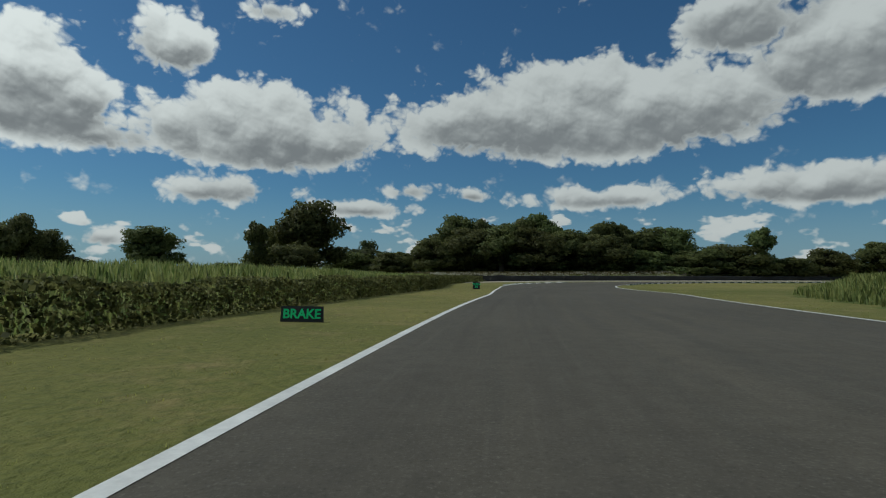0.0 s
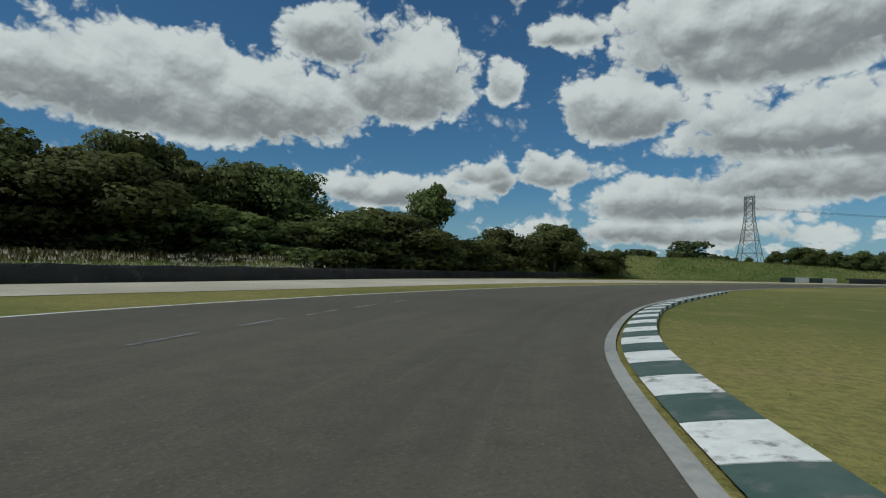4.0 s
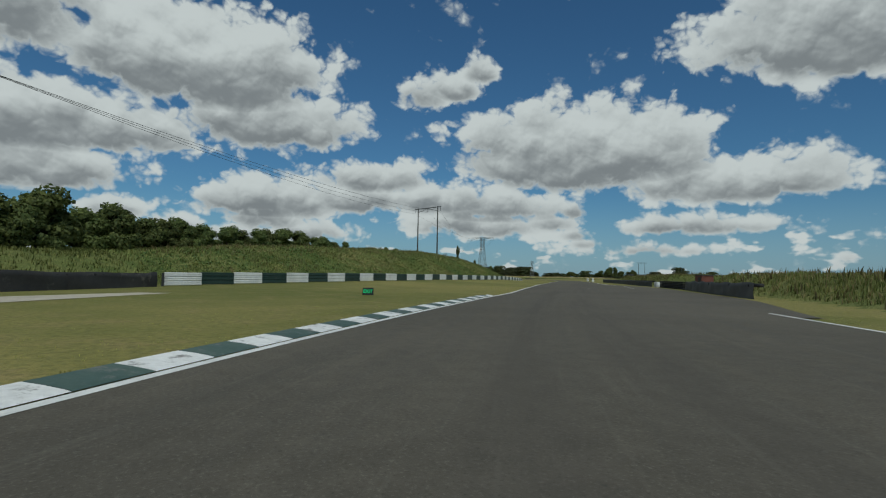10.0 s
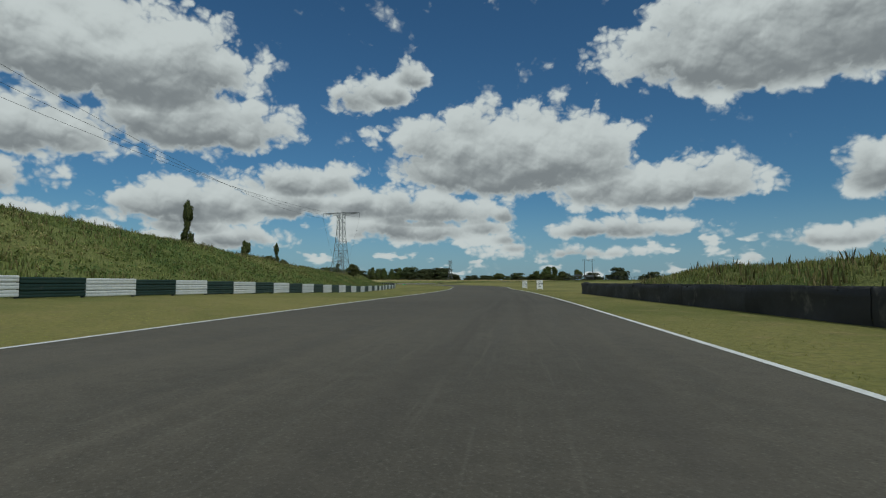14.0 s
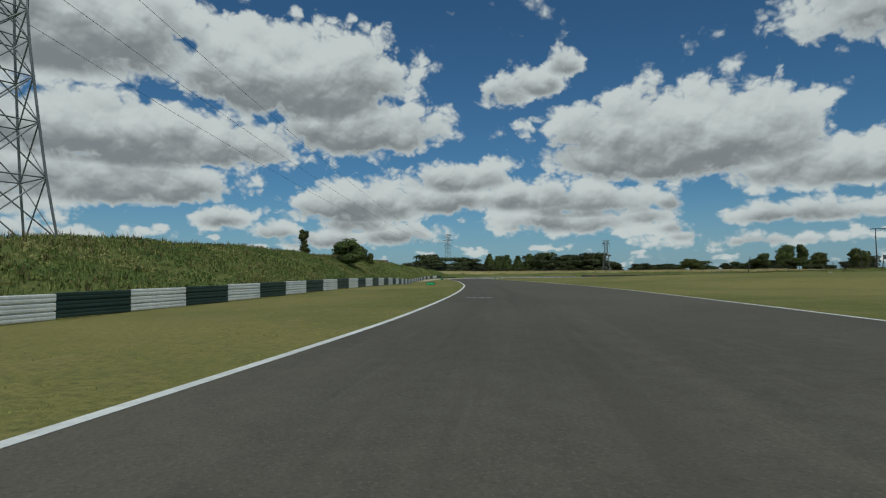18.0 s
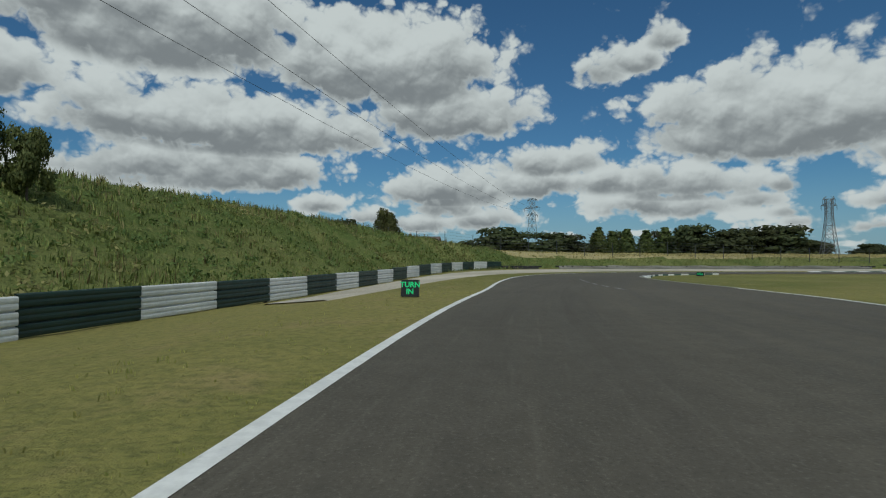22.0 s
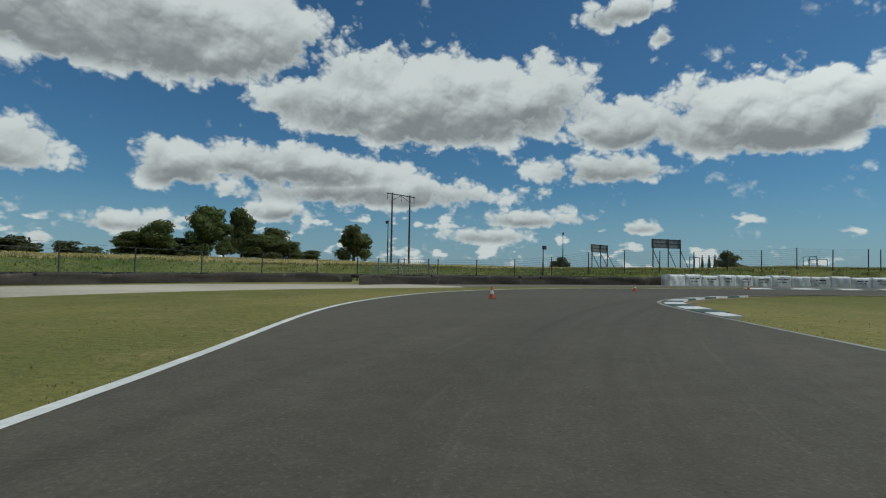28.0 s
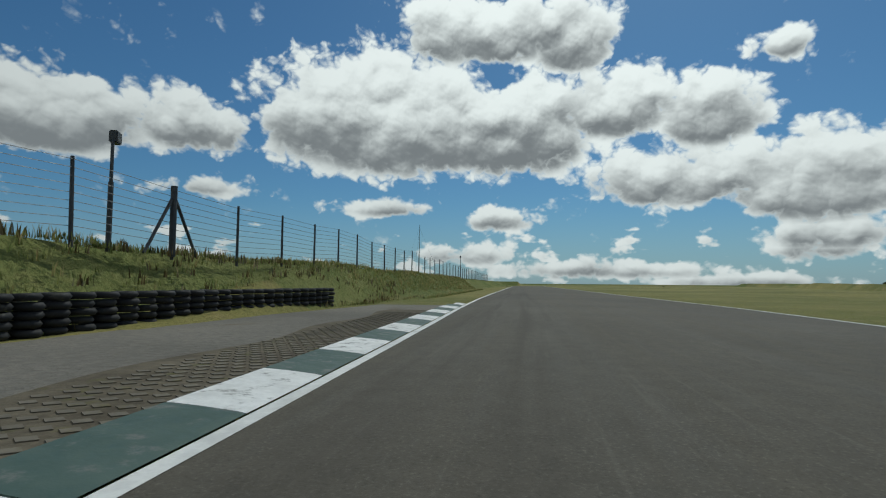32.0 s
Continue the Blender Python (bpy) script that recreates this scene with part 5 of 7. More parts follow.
tree("thorn", 272.3, 50.8, 3.9, 1.26, "dark green hawthorn bush on the bank top", "bushes on the bank")
tree("thorn", 275.6, 48.6, 3.4, 1.19, "dark green hawthorn bush on the bank top", "bushes on the bank")
tree("thorn", 277.9, 44.8, 3.6, 1.16, "dark green hawthorn bush on the bank top", "bushes on the bank")
tree("thorn", 282.2, 43.0, 3.6, 1.01, "dark green hawthorn bush on the bank top", "bushes on the bank")
tree("thorn", 284.8, 39.7, 4.0, 1.31, "dark green hawthorn bush on the bank top", "bushes on the bank")
tree("thorn", 287.5, 35.8, 3.7, 1.15, "dark green hawthorn bush on the bank top", "bushes on the bank")
tree("thorn", 292.6, 34.2, 3.4, 1.17, "dark green hawthorn bush on the bank top", "bushes on the bank")
tree("thorn", 296.0, 30.1, 2.9, 1.30, "dark green hawthorn bush on the bank top", "bushes on the bank")
tree("thorn", 298.9, 27.4, 3.4, 1.02, "dark green hawthorn bush on the bank top", "bushes on the bank")
tree("thorn", 303.7, 25.0, 2.8, 1.10, "dark green hawthorn bush on the bank top", "bushes on the bank")
tree("thorn", 308.1, 22.2, 2.4, 1.17, "dark green hawthorn bush on the bank top", "bushes on the bank")
tree("thorn", 310.8, 18.4, 2.5, 1.05, "dark green hawthorn bush on the bank top", "bushes on the bank")
tree("thorn", 311.9, 10.5, 1.5, 1.08, "small dark green bush on the bank top", "bushes on the bank")
tree("thorn", 319.5, 4.0, 1.8, 1.01, "small dark green bush on the bank top", "bushes on the bank")
tree("thorn", 327.2, -1.9, 1.9, 1.25, "small dark green bush on the bank top", "bushes on the bank")
tree("thorn", 332.4, -6.8, 1.3, 1.23, "small dark green bush on the bank top", "bushes on the bank")
tree("oak", 133.1, 148.0, 7.6, 0.77, "dark green tree on the grass bank", "bushes on the bank")
tree("oak", 129.9, 153.1, 5.4, 0.71, "dark green tree on the grass bank", "bushes on the bank")
tree("tall", 372.8, -50.2, 9.2, 0.30, "slim upright tree behind the crest of the grass bank", "bushes on the bank")
tree("tall", 391.9, -70.7, 5.4, 0.34, "slim upright tree behind the crest of the grass bank", "bushes on the bank")
tree("bush", 444.3, -77.3, 7.6, 0.60, "ragged bush on the top of the grass bank", "bushes on the bank")
tree("tall", 448.5, -81.4, 11.4, 0.45, "ragged bush on the top of the grass bank", "bushes on the bank")
tree("bush", 446.5, -87.1, 7.0, 0.76, "ragged bush on the top of the grass bank", "bushes on the bank")
tree("thorn", 429.4, -98.2, 1.7, 1.71, "ragged bush on the top of the grass bank", "bushes on the bank")
tree("oak", 413.4, -98.8, 3.9, 1.03, "ragged bush on the top of the grass bank", "bushes on the bank")
tree("far", 692.7, -198.7, 6.3, 2.00, "round dark green tree behind the bank", "trees behind the bank")
tree("thorn", 508.3, -145.1, 5.3, 1.35, "ragged bush on the top of the grass bank", "bushes on the bank")
tree("tall", 503.0, -136.9, 4.9, 0.70, "ragged bush on the top of the grass bank", "bushes on the bank")
tree("bush", 542.7, -155.6, 3.8, 0.64, "ragged bush on the top of the grass bank", "bushes on the bank")
tree("bush", 543.0, -157.4, 3.9, 0.47, "ragged bush on the top of the grass bank", "bushes on the bank")
tree("oak", 706.3, -187.0, 18.3, 0.63, "round dark green tree beyond the bank", "trees behind the bank")
tree("far", 683.9, -171.5, 13.6, 0.83, "round dark green tree beyond the bank", "trees behind the bank")
tree("far", 716.0, -226.8, 12.2, 1.97, "dark green tree in the wood beyond the field", "wood beyond the field")
tree("far", 713.3, -236.0, 10.4, 2.00, "dark green tree in the wood beyond the field", "wood beyond the field")
tree("far", 713.8, -249.2, 10.4, 2.00, "dark green tree in the wood beyond the field", "wood beyond the field")
tree("far", 714.1, -261.2, 9.4, 2.00, "dark green tree in the wood beyond the field", "wood beyond the field")
tree("conifer", 710.5, -268.6, 12.5, 1.49, "dark green tree in the wood beyond the field", "wood beyond the field")
tree("conifer", 712.7, -275.1, 10.9, 1.74, "dark green tree in the wood beyond the field", "wood beyond the field")
tree("conifer", 709.9, -280.1, 11.6, 1.65, "dark green tree in the wood beyond the field", "wood beyond the field")
tree("conifer", 706.4, -285.9, 11.1, 1.89, "dark green tree in the wood beyond the field", "wood beyond the field")
tree("conifer", 706.9, -294.3, 12.5, 1.73, "dark green tree in the wood beyond the field", "wood beyond the field")
tree("far", 702.9, -300.0, 12.6, 1.32, "dark green tree in the wood beyond the field", "wood beyond the field")
tree("far", 699.3, -304.9, 13.3, 1.50, "dark green tree in the wood beyond the field", "wood beyond the field")
tree("far", 696.0, -316.9, 11.6, 2.00, "dark green tree in the wood beyond the field", "wood beyond the field")
tree("far", 688.2, -325.5, 11.1, 2.00, "dark green tree in the wood beyond the field", "wood beyond the field")
tree("far", 690.0, -344.9, 6.3, 2.00, "dark green tree in the wood beyond the field", "wood beyond the field")
tree("far", 685.6, -362.0, 5.6, 2.00, "dark green tree in the wood beyond the field", "wood beyond the field")
tree("far", 676.3, -375.6, 5.1, 2.00, "dark green tree in the wood beyond the field", "wood beyond the field")
tree("far", 665.4, -389.0, 4.8, 2.00, "dark green tree in the wood beyond the field", "wood beyond the field")
tree("conifer", 736.1, -265.3, 6.4, 2.75, "dark green tree in the wood beyond the field", "wood beyond the field")
tree("conifer", 731.5, -276.9, 11.2, 1.31, "dark green tree in the wood beyond the field", "wood beyond the field")
tree("far", 727.1, -286.1, 12.2, 0.98, "dark green tree in the wood beyond the field", "wood beyond the field")
tree("far", 720.0, -299.1, 12.2, 0.98, "dark green tree in the wood beyond the field", "wood beyond the field")
tree("far", 712.1, -311.1, 12.2, 0.98, "dark green tree in the wood beyond the field", "wood beyond the field")
tree("far", 699.1, -319.7, 9.8, 1.59, "dark green tree in the wood beyond the field", "wood beyond the field")
tree("far", 692.0, -327.7, 8.7, 1.56, "dark green tree in the wood beyond the field", "wood beyond the field")
tree("far", 667.2, -343.5, 4.9, 2.00, "dark green tree in the wood beyond the field", "wood beyond the field")
tree("far", 656.4, -351.2, 4.1, 2.00, "dark green tree in the wood beyond the field", "wood beyond the field")
tree("far", 648.1, -356.4, 3.8, 2.00, "dark green tree in the wood beyond the field", "wood beyond the field")
tree("oak", 620.3, -337.0, 6.3, 2.00, "dark green tree in the wood beyond the field", "wood beyond the field")
tree("far", 614.7, -355.6, 3.9, 2.00, "dark green tree in the wood beyond the field", "wood beyond the field")
tree("far", 606.1, -358.5, 3.5, 2.00, "dark green tree in the wood beyond the field", "wood beyond the field")
tree("far", 595.8, -361.3, 4.1, 2.00, "dark green tree in the wood beyond the field", "wood beyond the field")
tree("far", 582.7, -348.7, 4.6, 2.00, "dark green tree in the wood beyond the field", "wood beyond the field")
tree("tall", 573.7, -339.9, 7.1, 0.93, "dark green tree in the wood beyond the field", "wood beyond the field")
tree("broad", 566.9, -338.6, 5.3, 1.91, "dark green tree in the wood beyond the field", "wood beyond the field")
tree("broad", 562.1, -338.8, 4.0, 1.81, "dark green tree in the wood beyond the field", "wood beyond the field")
tree("oak", 549.5, -350.7, 9.6, 0.85, "dark green tree in the wood beyond the field", "wood beyond the field")
tree("far", 528.3, -368.4, 1.2, 2.00, "dark green tree in the wood beyond the field", "wood beyond the field")
tree("far", 494.4, -370.3, 4.4, 1.42, "dark green tree beyond the wire fence", "trees beyond the fence")
tree("far", 478.6, -325.4, 4.2, 1.35, "dark green tree beyond the wire fence", "trees beyond the fence")
tree("bush", 562.2, -373.2, 2.5, 2.00, "dark green tree beyond the wire fence", "trees beyond the fence")
tree("bush", 566.7, -350.9, 4.8, 1.54, "dark green tree beyond the wire fence", "trees beyond the fence")
tree("thorn", 495.0, -306.3, 3.2, 0.97, "dark bush beyond the wire fence", "trees beyond the fence")
tree("conifer", 495.4, -311.6, 2.8, 0.45, "dark bush beyond the wire fence", "trees beyond the fence")
tree("conifer", 494.6, -311.0, 2.8, 0.45, "dark bush beyond the wire fence", "trees beyond the fence")
tree("conifer", 493.9, -310.5, 2.9, 0.45, "dark bush beyond the wire fence", "trees beyond the fence")
tree("far", 684.4, -303.8, 10.4, 2.00, "distant hedgerow tree beyond the circuit", "distant trees")
tree("far", 689.4, -331.2, 13.0, 2.00, "distant hedgerow tree beyond the circuit", "distant trees")
tree("far", 941.7, -591.8, 10.0, 2.00, "distant hedgerow tree beyond the circuit", "distant trees")
tree("far", 867.5, -668.8, 10.9, 2.00, "distant hedgerow tree beyond the circuit", "distant trees")
tree("far", 797.1, -741.2, 23.2, 1.45, "distant hedgerow tree beyond the infield", "distant trees")
tree("far", 912.9, -643.2, 14.5, 2.00, "distant hedgerow tree beyond the infield", "distant trees")
tree("far", 886.3, -669.2, 13.0, 2.00, "distant hedgerow tree beyond the infield", "distant trees")
tree("far", 858.1, -694.3, 13.9, 2.00, "distant hedgerow tree beyond the infield", "distant trees")
tree("far", 828.5, -718.3, 14.6, 2.00, "distant hedgerow tree beyond the infield", "distant trees")
tree("far", 757.6, -766.9, 15.6, 2.00, "distant hedgerow tree beyond the infield", "distant trees")
tree("far", 686.1, -805.8, 16.3, 2.00, "distant hedgerow tree beyond the infield", "distant trees")
tree("far", 302.6, -271.7, -2.0, 0.45, "distant bush on the skyline", "distant trees")
tree("far", 249.6, -205.2, -3.1, 0.45, "distant bush on the skyline", "distant trees")



# ---- power line ----
def pylon(x, y, high, base, label, arms, turn=0.0, top=0.9, flat=False):
    """A lattice tower: four legs, cross bracing and cross-arms (height share, half length)."""
    tower = thing("pylon", Matrix.LocRotScale((x, y, ground_z(x, y)), Euler((0, 0, radians(turn))), None), label, "pylon", "pylons")
    half = lambda z: base + (top - base) * min(1.0, (z / (high * 0.72)) ** 0.8) if z < high * 0.72 else top
    corners = ((1, 1), (-1, 1), (-1, -1), (1, -1))
    levels = [high * k for k in (0.0, 0.2, 0.38, 0.53, 0.65, 0.75, 0.84, 0.92, 1.0)]
    for cx, cy in corners:
        bm = bmesh.new()
        for a, b in zip(levels, levels[1:]):
            beam(bm, (cx * half(a), cy * half(a), a - (0.1 if a == 0 else 0)), (cx * half(b), cy * half(b), b), 0.13)
        part("leg", bm, LATTICE, tower)
    for side in range(4):
        (ax, ay), (bx, by) = corners[side], corners[(side + 1) % 4]
        bm = bmesh.new()
        for a, b in zip(levels, levels[1:]):
            beam(bm, (ax * half(a), ay * half(a), a), (bx * half(b), by * half(b), b), 0.07)
            beam(bm, (bx * half(a), by * half(a), a), (ax * half(b), ay * half(b), b), 0.07)
            beam(bm, (ax * half(b), ay * half(b), b), (bx * half(b), by * half(b), b), 0.07)
        part("bracing", bm, LATTICE, tower)
    tips = []
    for share, reach in arms:
        z = high * share
        for sign in (-1, 1):
            bm = bmesh.new()
            tip = Vector((sign * reach, 0, z + (0.0 if flat else 0.1)))
            w = half(z)
            for cy in (-1, 1):
                beam(bm, (sign * w, cy * w, z), tip, 0.1)
                beam(bm, (sign * w, cy * w, z + (0.9 if not flat else -0.8)), tip, 0.08)
                for k in (0.33, 0.66):
                    p = Vector((sign * w, cy * w, z)).lerp(tip, k)
                    q = Vector((sign * w, cy * w, z + (0.9 if not flat else -0.8))).lerp(tip, k - 0.2)
                    beam(bm, p, q, 0.05)
            part("cross_arm", bm, LATTICE, tower)
            bm = bmesh.new()
            for k in range(5):
                tube(bm, tip - Vector((0, 0, 0.15 + k * 0.24)), tip - Vector((0, 0, 0.30 + k * 0.24)), 0.10, 0.05, 6)
            tube(bm, tip, tip - Vector((0, 0, 1.5)), 0.02, 0.02, 5)
            part("insulator", bm, DARK_STEEL, tower, "dark glass insulator string")
            tips.append(tower.matrix_world @ (tip - Vector((0, 0, 1.5))))
    return tower, tips


def pole_pair(ax, ay, bx, by, top, label):
    """Two timber poles with a steel cross-arm and three insulators."""
    a, b = Vector((ax, ay, 0)), Vector((bx, by, 0))
    frame_ = thing("pole_pair", Matrix.Translation(((ax + bx) / 2, (ay + by) / 2, ground_z((ax + bx) / 2, (ay + by) / 2))), label, "power pole", "power poles")
    c = (a + b) / 2
    z0 = ground_z(c.x, c.y)
    for p in (a, b):
        bm = bmesh.new()
        g0 = ground_z(p.x, p.y)
        tube(bm, (p.x - c.x, p.y - c.y, g0 - z0 - 0.1), (p.x - c.x, p.y - c.y, top - z0), 0.24, 0.15, 10)
        part("pole", bm, TIMBER, frame_)
    d = (b - a).normalized()
    reach = (b - a).length / 2 + 1.6
    bm = bmesh.new()
    beam(bm, -d * reach + Vector((0, 0, top - z0 - 0.25)), d * reach + Vector((0, 0, top - z0 - 0.25)), 0.17)
    beam(bm, -d * (reach - 1.8) + Vector((0, 0, top - z0 - 1.5)), d * 0.1 + Vector((0, 0, top - z0 - 0.3)), 0.08)
    beam(bm, d * (reach - 1.8) + Vector((0, 0, top - z0 - 1.5)), -d * 0.1 + Vector((0, 0, top - z0 - 0.3)), 0.08)
    part("cross_arm", bm, DARK_STEEL, frame_)
    tips = []
    for k in (-1, 0, 1):
        p = d * reach * k * 0.95 + Vector((0, 0, top - z0 - 0.3))
        bm = bmesh.new()
        for j in range(5):
            tube(bm, p - Vector((0, 0, 0.1 + j * 0.24)), p - Vector((0, 0, 0.24 + j * 0.24)), 0.10, 0.05, 6)
        tube(bm, p, p - Vector((0, 0, 1.4)), 0.02, 0.02, 5)
        part("insulator", bm, DARK_STEEL, frame_, "dark insulator string")
        tips.append(Vector((c.x, c.y, z0)) + p - Vector((0, 0, 1.4)))
    return frame_, tips


def wire(a, b, sag):
    pts = [a.lerp(b, k / 14) - Vector((0, 0, sag * 4 * (k / 14) * (1 - k / 14))) for k in range(15)]
    side = (b - a).cross(Vector((0, 0, 1))).normalized() * 0.022
    up = Vector((0, 0, 0.022))
    v = [tuple(p + o) for p in pts for o in (side, up, -side, -up)]
    q = [(4 * j + e, 4 * j + (e + 1) % 4, 4 * j + 4 + (e + 1) % 4, 4 * j + 4 + e) for j in range(14) for e in range(4)]
    me = bpy.data.meshes.new("wire")
    me.from_pydata(v, [], q)
    me.materials.append(DARK_STEEL)
    return tagged(new("power_line", me), "thin dark overhead power line strung between pylons", "cable", "power lines")


pylon(175.1, 125.0, 17.5, 2.9, "grey steel lattice pylon with three pairs of cross-arms behind the bank", ((0.98, 2.6), (0.88, 3.0)), 35, 0.95)
_, tips_b = pylon(448.5, -112.0, 20.4, 2.5, "grey steel lattice pylon with one wide flat cross-arm on the bank", ((0.99, 6.6),), 38, 1.0, True)
_, tips_c = pylon(740.0, -252.5, 25.0, 2.4, "grey steel lattice pylon with three pairs of cross-arms in the field", ((0.97, 3.0), (0.84, 4.6), (0.71, 3.2)), 25)
pylon(647.2, -306.8, 16.0, 2.0, "slim grey steel lattice pylon in the dry field", ((0.99, 1.5), (0.88, 1.9)), 60, 0.8)
_, tips_a = pole_pair(344.7, -18.0, 335.5, -20.3, 23.4, "tall pair of dark timber poles with a cross-arm on the bank")
_, tips_d = pole_pair(541.8, -349.0, 537.5, -352.4, 17.2, "tall pair of dark timber poles with a cross-arm beyond the fence")
for i in range(3):
    p = tips_b[0].lerp(tips_b[1], i / 2)
    wire(tips_a[i], p, 3.0)
    wire(p, (tips_c[2].lerp(tips_c[3], i / 2)), 6.0)
    wire(tips_a[i], Vector((175.1 - 4 + 4 * i, 125.0, 18.0)), 4.0)


# ---- kerbs: painted concrete blocks that rise away from the asphalt ----
def kerb(name, f, s0, s1, side, wide, length, label, rise=0.06, odd=0, gap=0.02):
    """side: 1 lies to the left of the line f, -1 to its right."""
    run = thing(name, Matrix.Identity(4), label, "kerb", "kerbs", "structure")
    n = int((s1 - s0) / length)
    for i in range(n):
        a, b = s0 + i * length, s0 + (i + 1) * length - 0.02
        taper = min(1.0, 0.35 + 0.3 * min(i + 1, n - i))
        ss = np.array([a, (a + b) / 2, b])
        rows_ = []
        for k, z in ((0.0, 0.012), (0.12, 0.026), (0.55, 0.026 + rise * 0.6), (1.0, 0.026 + rise)):
            x, y = lay(ss, f(ss) + side * (gap + k * wide * taper))
            rows_.append([(x[j], y[j], z) for j in range(3)])
        x, y = lay(ss, f(ss) + side * (gap + wide * taper))
        rows_.append([(x[j], y[j], -0.08) for j in range(3)])
        verts = [p for r in rows_ for p in r]
        faces = []
        for r in range(4):
            for j in range(2):
                p = r * 3 + j
                faces.append((p, p + 1, p + 4, p + 3) if side > 0 else (p + 3, p + 4, p + 1, p))
        faces.append((0, 3, 6, 9, 12) if side < 0 else (12, 9, 6, 3, 0))
        faces.append((2, 5, 8, 11, 14) if side > 0 else (14, 11, 8, 5, 2))
        mesh_object("kerb_block", verts, faces, KERB_WHITE if (i + odd) % 2 == 0 else KERB_GREEN, run)
    return run


kerb("kerb_bend_one_entry", LEFT, 53, 75, 1, 0.5, 1.3, "worn white and green kerb on the outside of the first bend", 0.03)
kerb("kerb_bend_one", RIGHT, 64, 121, -1, 0.58, 0.88, "green and white painted concrete kerb on the inside of the first bend", gap=0.12)
kerb("kerb_bend_one_exit", LEFT, 196, 279, 1, 0.52, 1.05, "green and white painted concrete kerb at the exit of the first bend", 0.05)
kerb("kerb_bend_two", RIGHT, 698.2, 711.8, -1, 0.62, 0.9, "green and white painted concrete kerb on the inside of the second bend", gap=0.10)
kerb("kerb_bend_two_exit", LEFT, 728, 748, 1, 0.5, 1.2, "green and white painted concrete kerb at the exit of the second bend", 0.04)
kerb("kerb_bend_three", RIGHT, 761.4, 778, -1, 0.66, 1.2, "green and white painted kerb on the inside of the third bend", rise=0.028, gap=0.12)
ribbon("bare_earth", 763, 779, lambda s: RIGHT(s) - 1.25 - 0.12 * np.sin(s * 1.7) - 0.06 * np.sin(s * 4.3), lambda s: RIGHT(s) - 0.70, -0.018, EARTH, 0.25, 2, "bare brown earth worn behind the kerb", "earth")
kerb("kerb_bend_three_exit", LEFT, 790.7, 842, 1, 0.72, 1.85, "green and white painted kerb at the exit of the third bend", 0.05)


# ---- paint on the asphalt ----
def dash(s, l, length, wide, mat=LINE_PAINT, skew=0.0, label="worn white painted dash on the asphalt", group="lane dashes"):
    x, y = lay(np.array([s, s + length, s + length, s]), np.array([l, l + skew, l + skew + wide, l + wide]))
    mesh_object("lane_dash", [(x[i], y[i], 0.006) for i in range(4)], [(0, 1, 2, 3)], mat)
    return tagged(bpy.context.scene.objects[-1], label, "road marking", group)


for i in range(7):
    dash(317.5 + i * 3.95, -6.75 + 0.01 * i, 1.7, 0.16)
for i in range(6):
    dash(681.0 + i * 2.1, -2.9 + 0.55 * i, 1.2, 0.13, FAINT_PAINT, 0.3, "faint white dash across the bend", "faint dashes")
for i in range(5):
    dash(86.0 + i * 2.4, 5.2 + 0.10 * i, 1.5, 0.10, FAINT_PAINT, 0.1, "faint white dash across the bend", "faint dashes")
for i, (s, l) in enumerate(((228.0, 1.0), (228.6, 0.7), (310.0, -1.6), (520.0, -1.2), (526.0, -1.0), (532.0, -0.9), (46.0, 1.2), (48.5, 0.6), (50.0, 1.8))):
    dash(s, l, 0.9 + 0.2 * (i % 3), 0.22, FAINT_PAINT, 0.12 * (i % 2), "faded scuff of white paint on the asphalt", "paint scuffs")
for skew in (-0.9, 0.9):
    dash(746.1, 1.38 - skew / 2, 1.5, 0.16, LINE_PAINT, skew, "white painted cross stroke on the asphalt", "painted cross")


def letters(text, size, mat, m, parent=None, name="lettering", label="", depth=0.004, squeeze=1.0):
    """Words in the built-in font as a flat mesh, in the pose m (reading along x, up along y)."""
    curve = bpy.data.curves.new(name, "FONT")
    curve.body, curve.size, curve.align_x, curve.align_y, curve.extrude = text, size, "CENTER", "CENTER", depth
    curve.offset = size * 0.025
    curve.resolution_u = 3
    curve.space_line = 0.9
    src = bpy.data.objects.new(name, curve)
    scene.collection.objects.link(src)
    me = bpy.data.meshes.new_from_object(src.evaluated_get(bpy.context.evaluated_depsgraph_get()))
    bpy.data.objects.remove(src)
    bpy.data.curves.remove(curve)
    me.materials.clear()
    me.materials.append(mat)
    ob = new(name, me)
    ob.parent = parent
    ob.matrix_basis = m @ Matrix.Diagonal((squeeze, 1, 1, 1))
    return tagged(ob, label)


p = at(566.6, 1.0)
tagged(letters("50", 1.7, FAINT_PAINT, Matrix.LocRotScale((p.x, p.y, 0.004), Euler((0, 0, heading(566.6) - math.pi / 2)), None), None, "painted_number", squeeze=0.8),
       "faded white number painted on the asphalt", "road marking")


# ---- marker boards and signs ----
def facing(s, l, lean=-8.0, off=0.0):
    """The pose of a board that stands at s, l and faces cars as they come."""
    p = at(s, l)
    return Matrix.Translation(p) @ Matrix.Rotation(heading(s - 6) - math.pi / 2 + radians(off), 4, "Z") @ Matrix.Rotation(radians(lean), 4, "X")


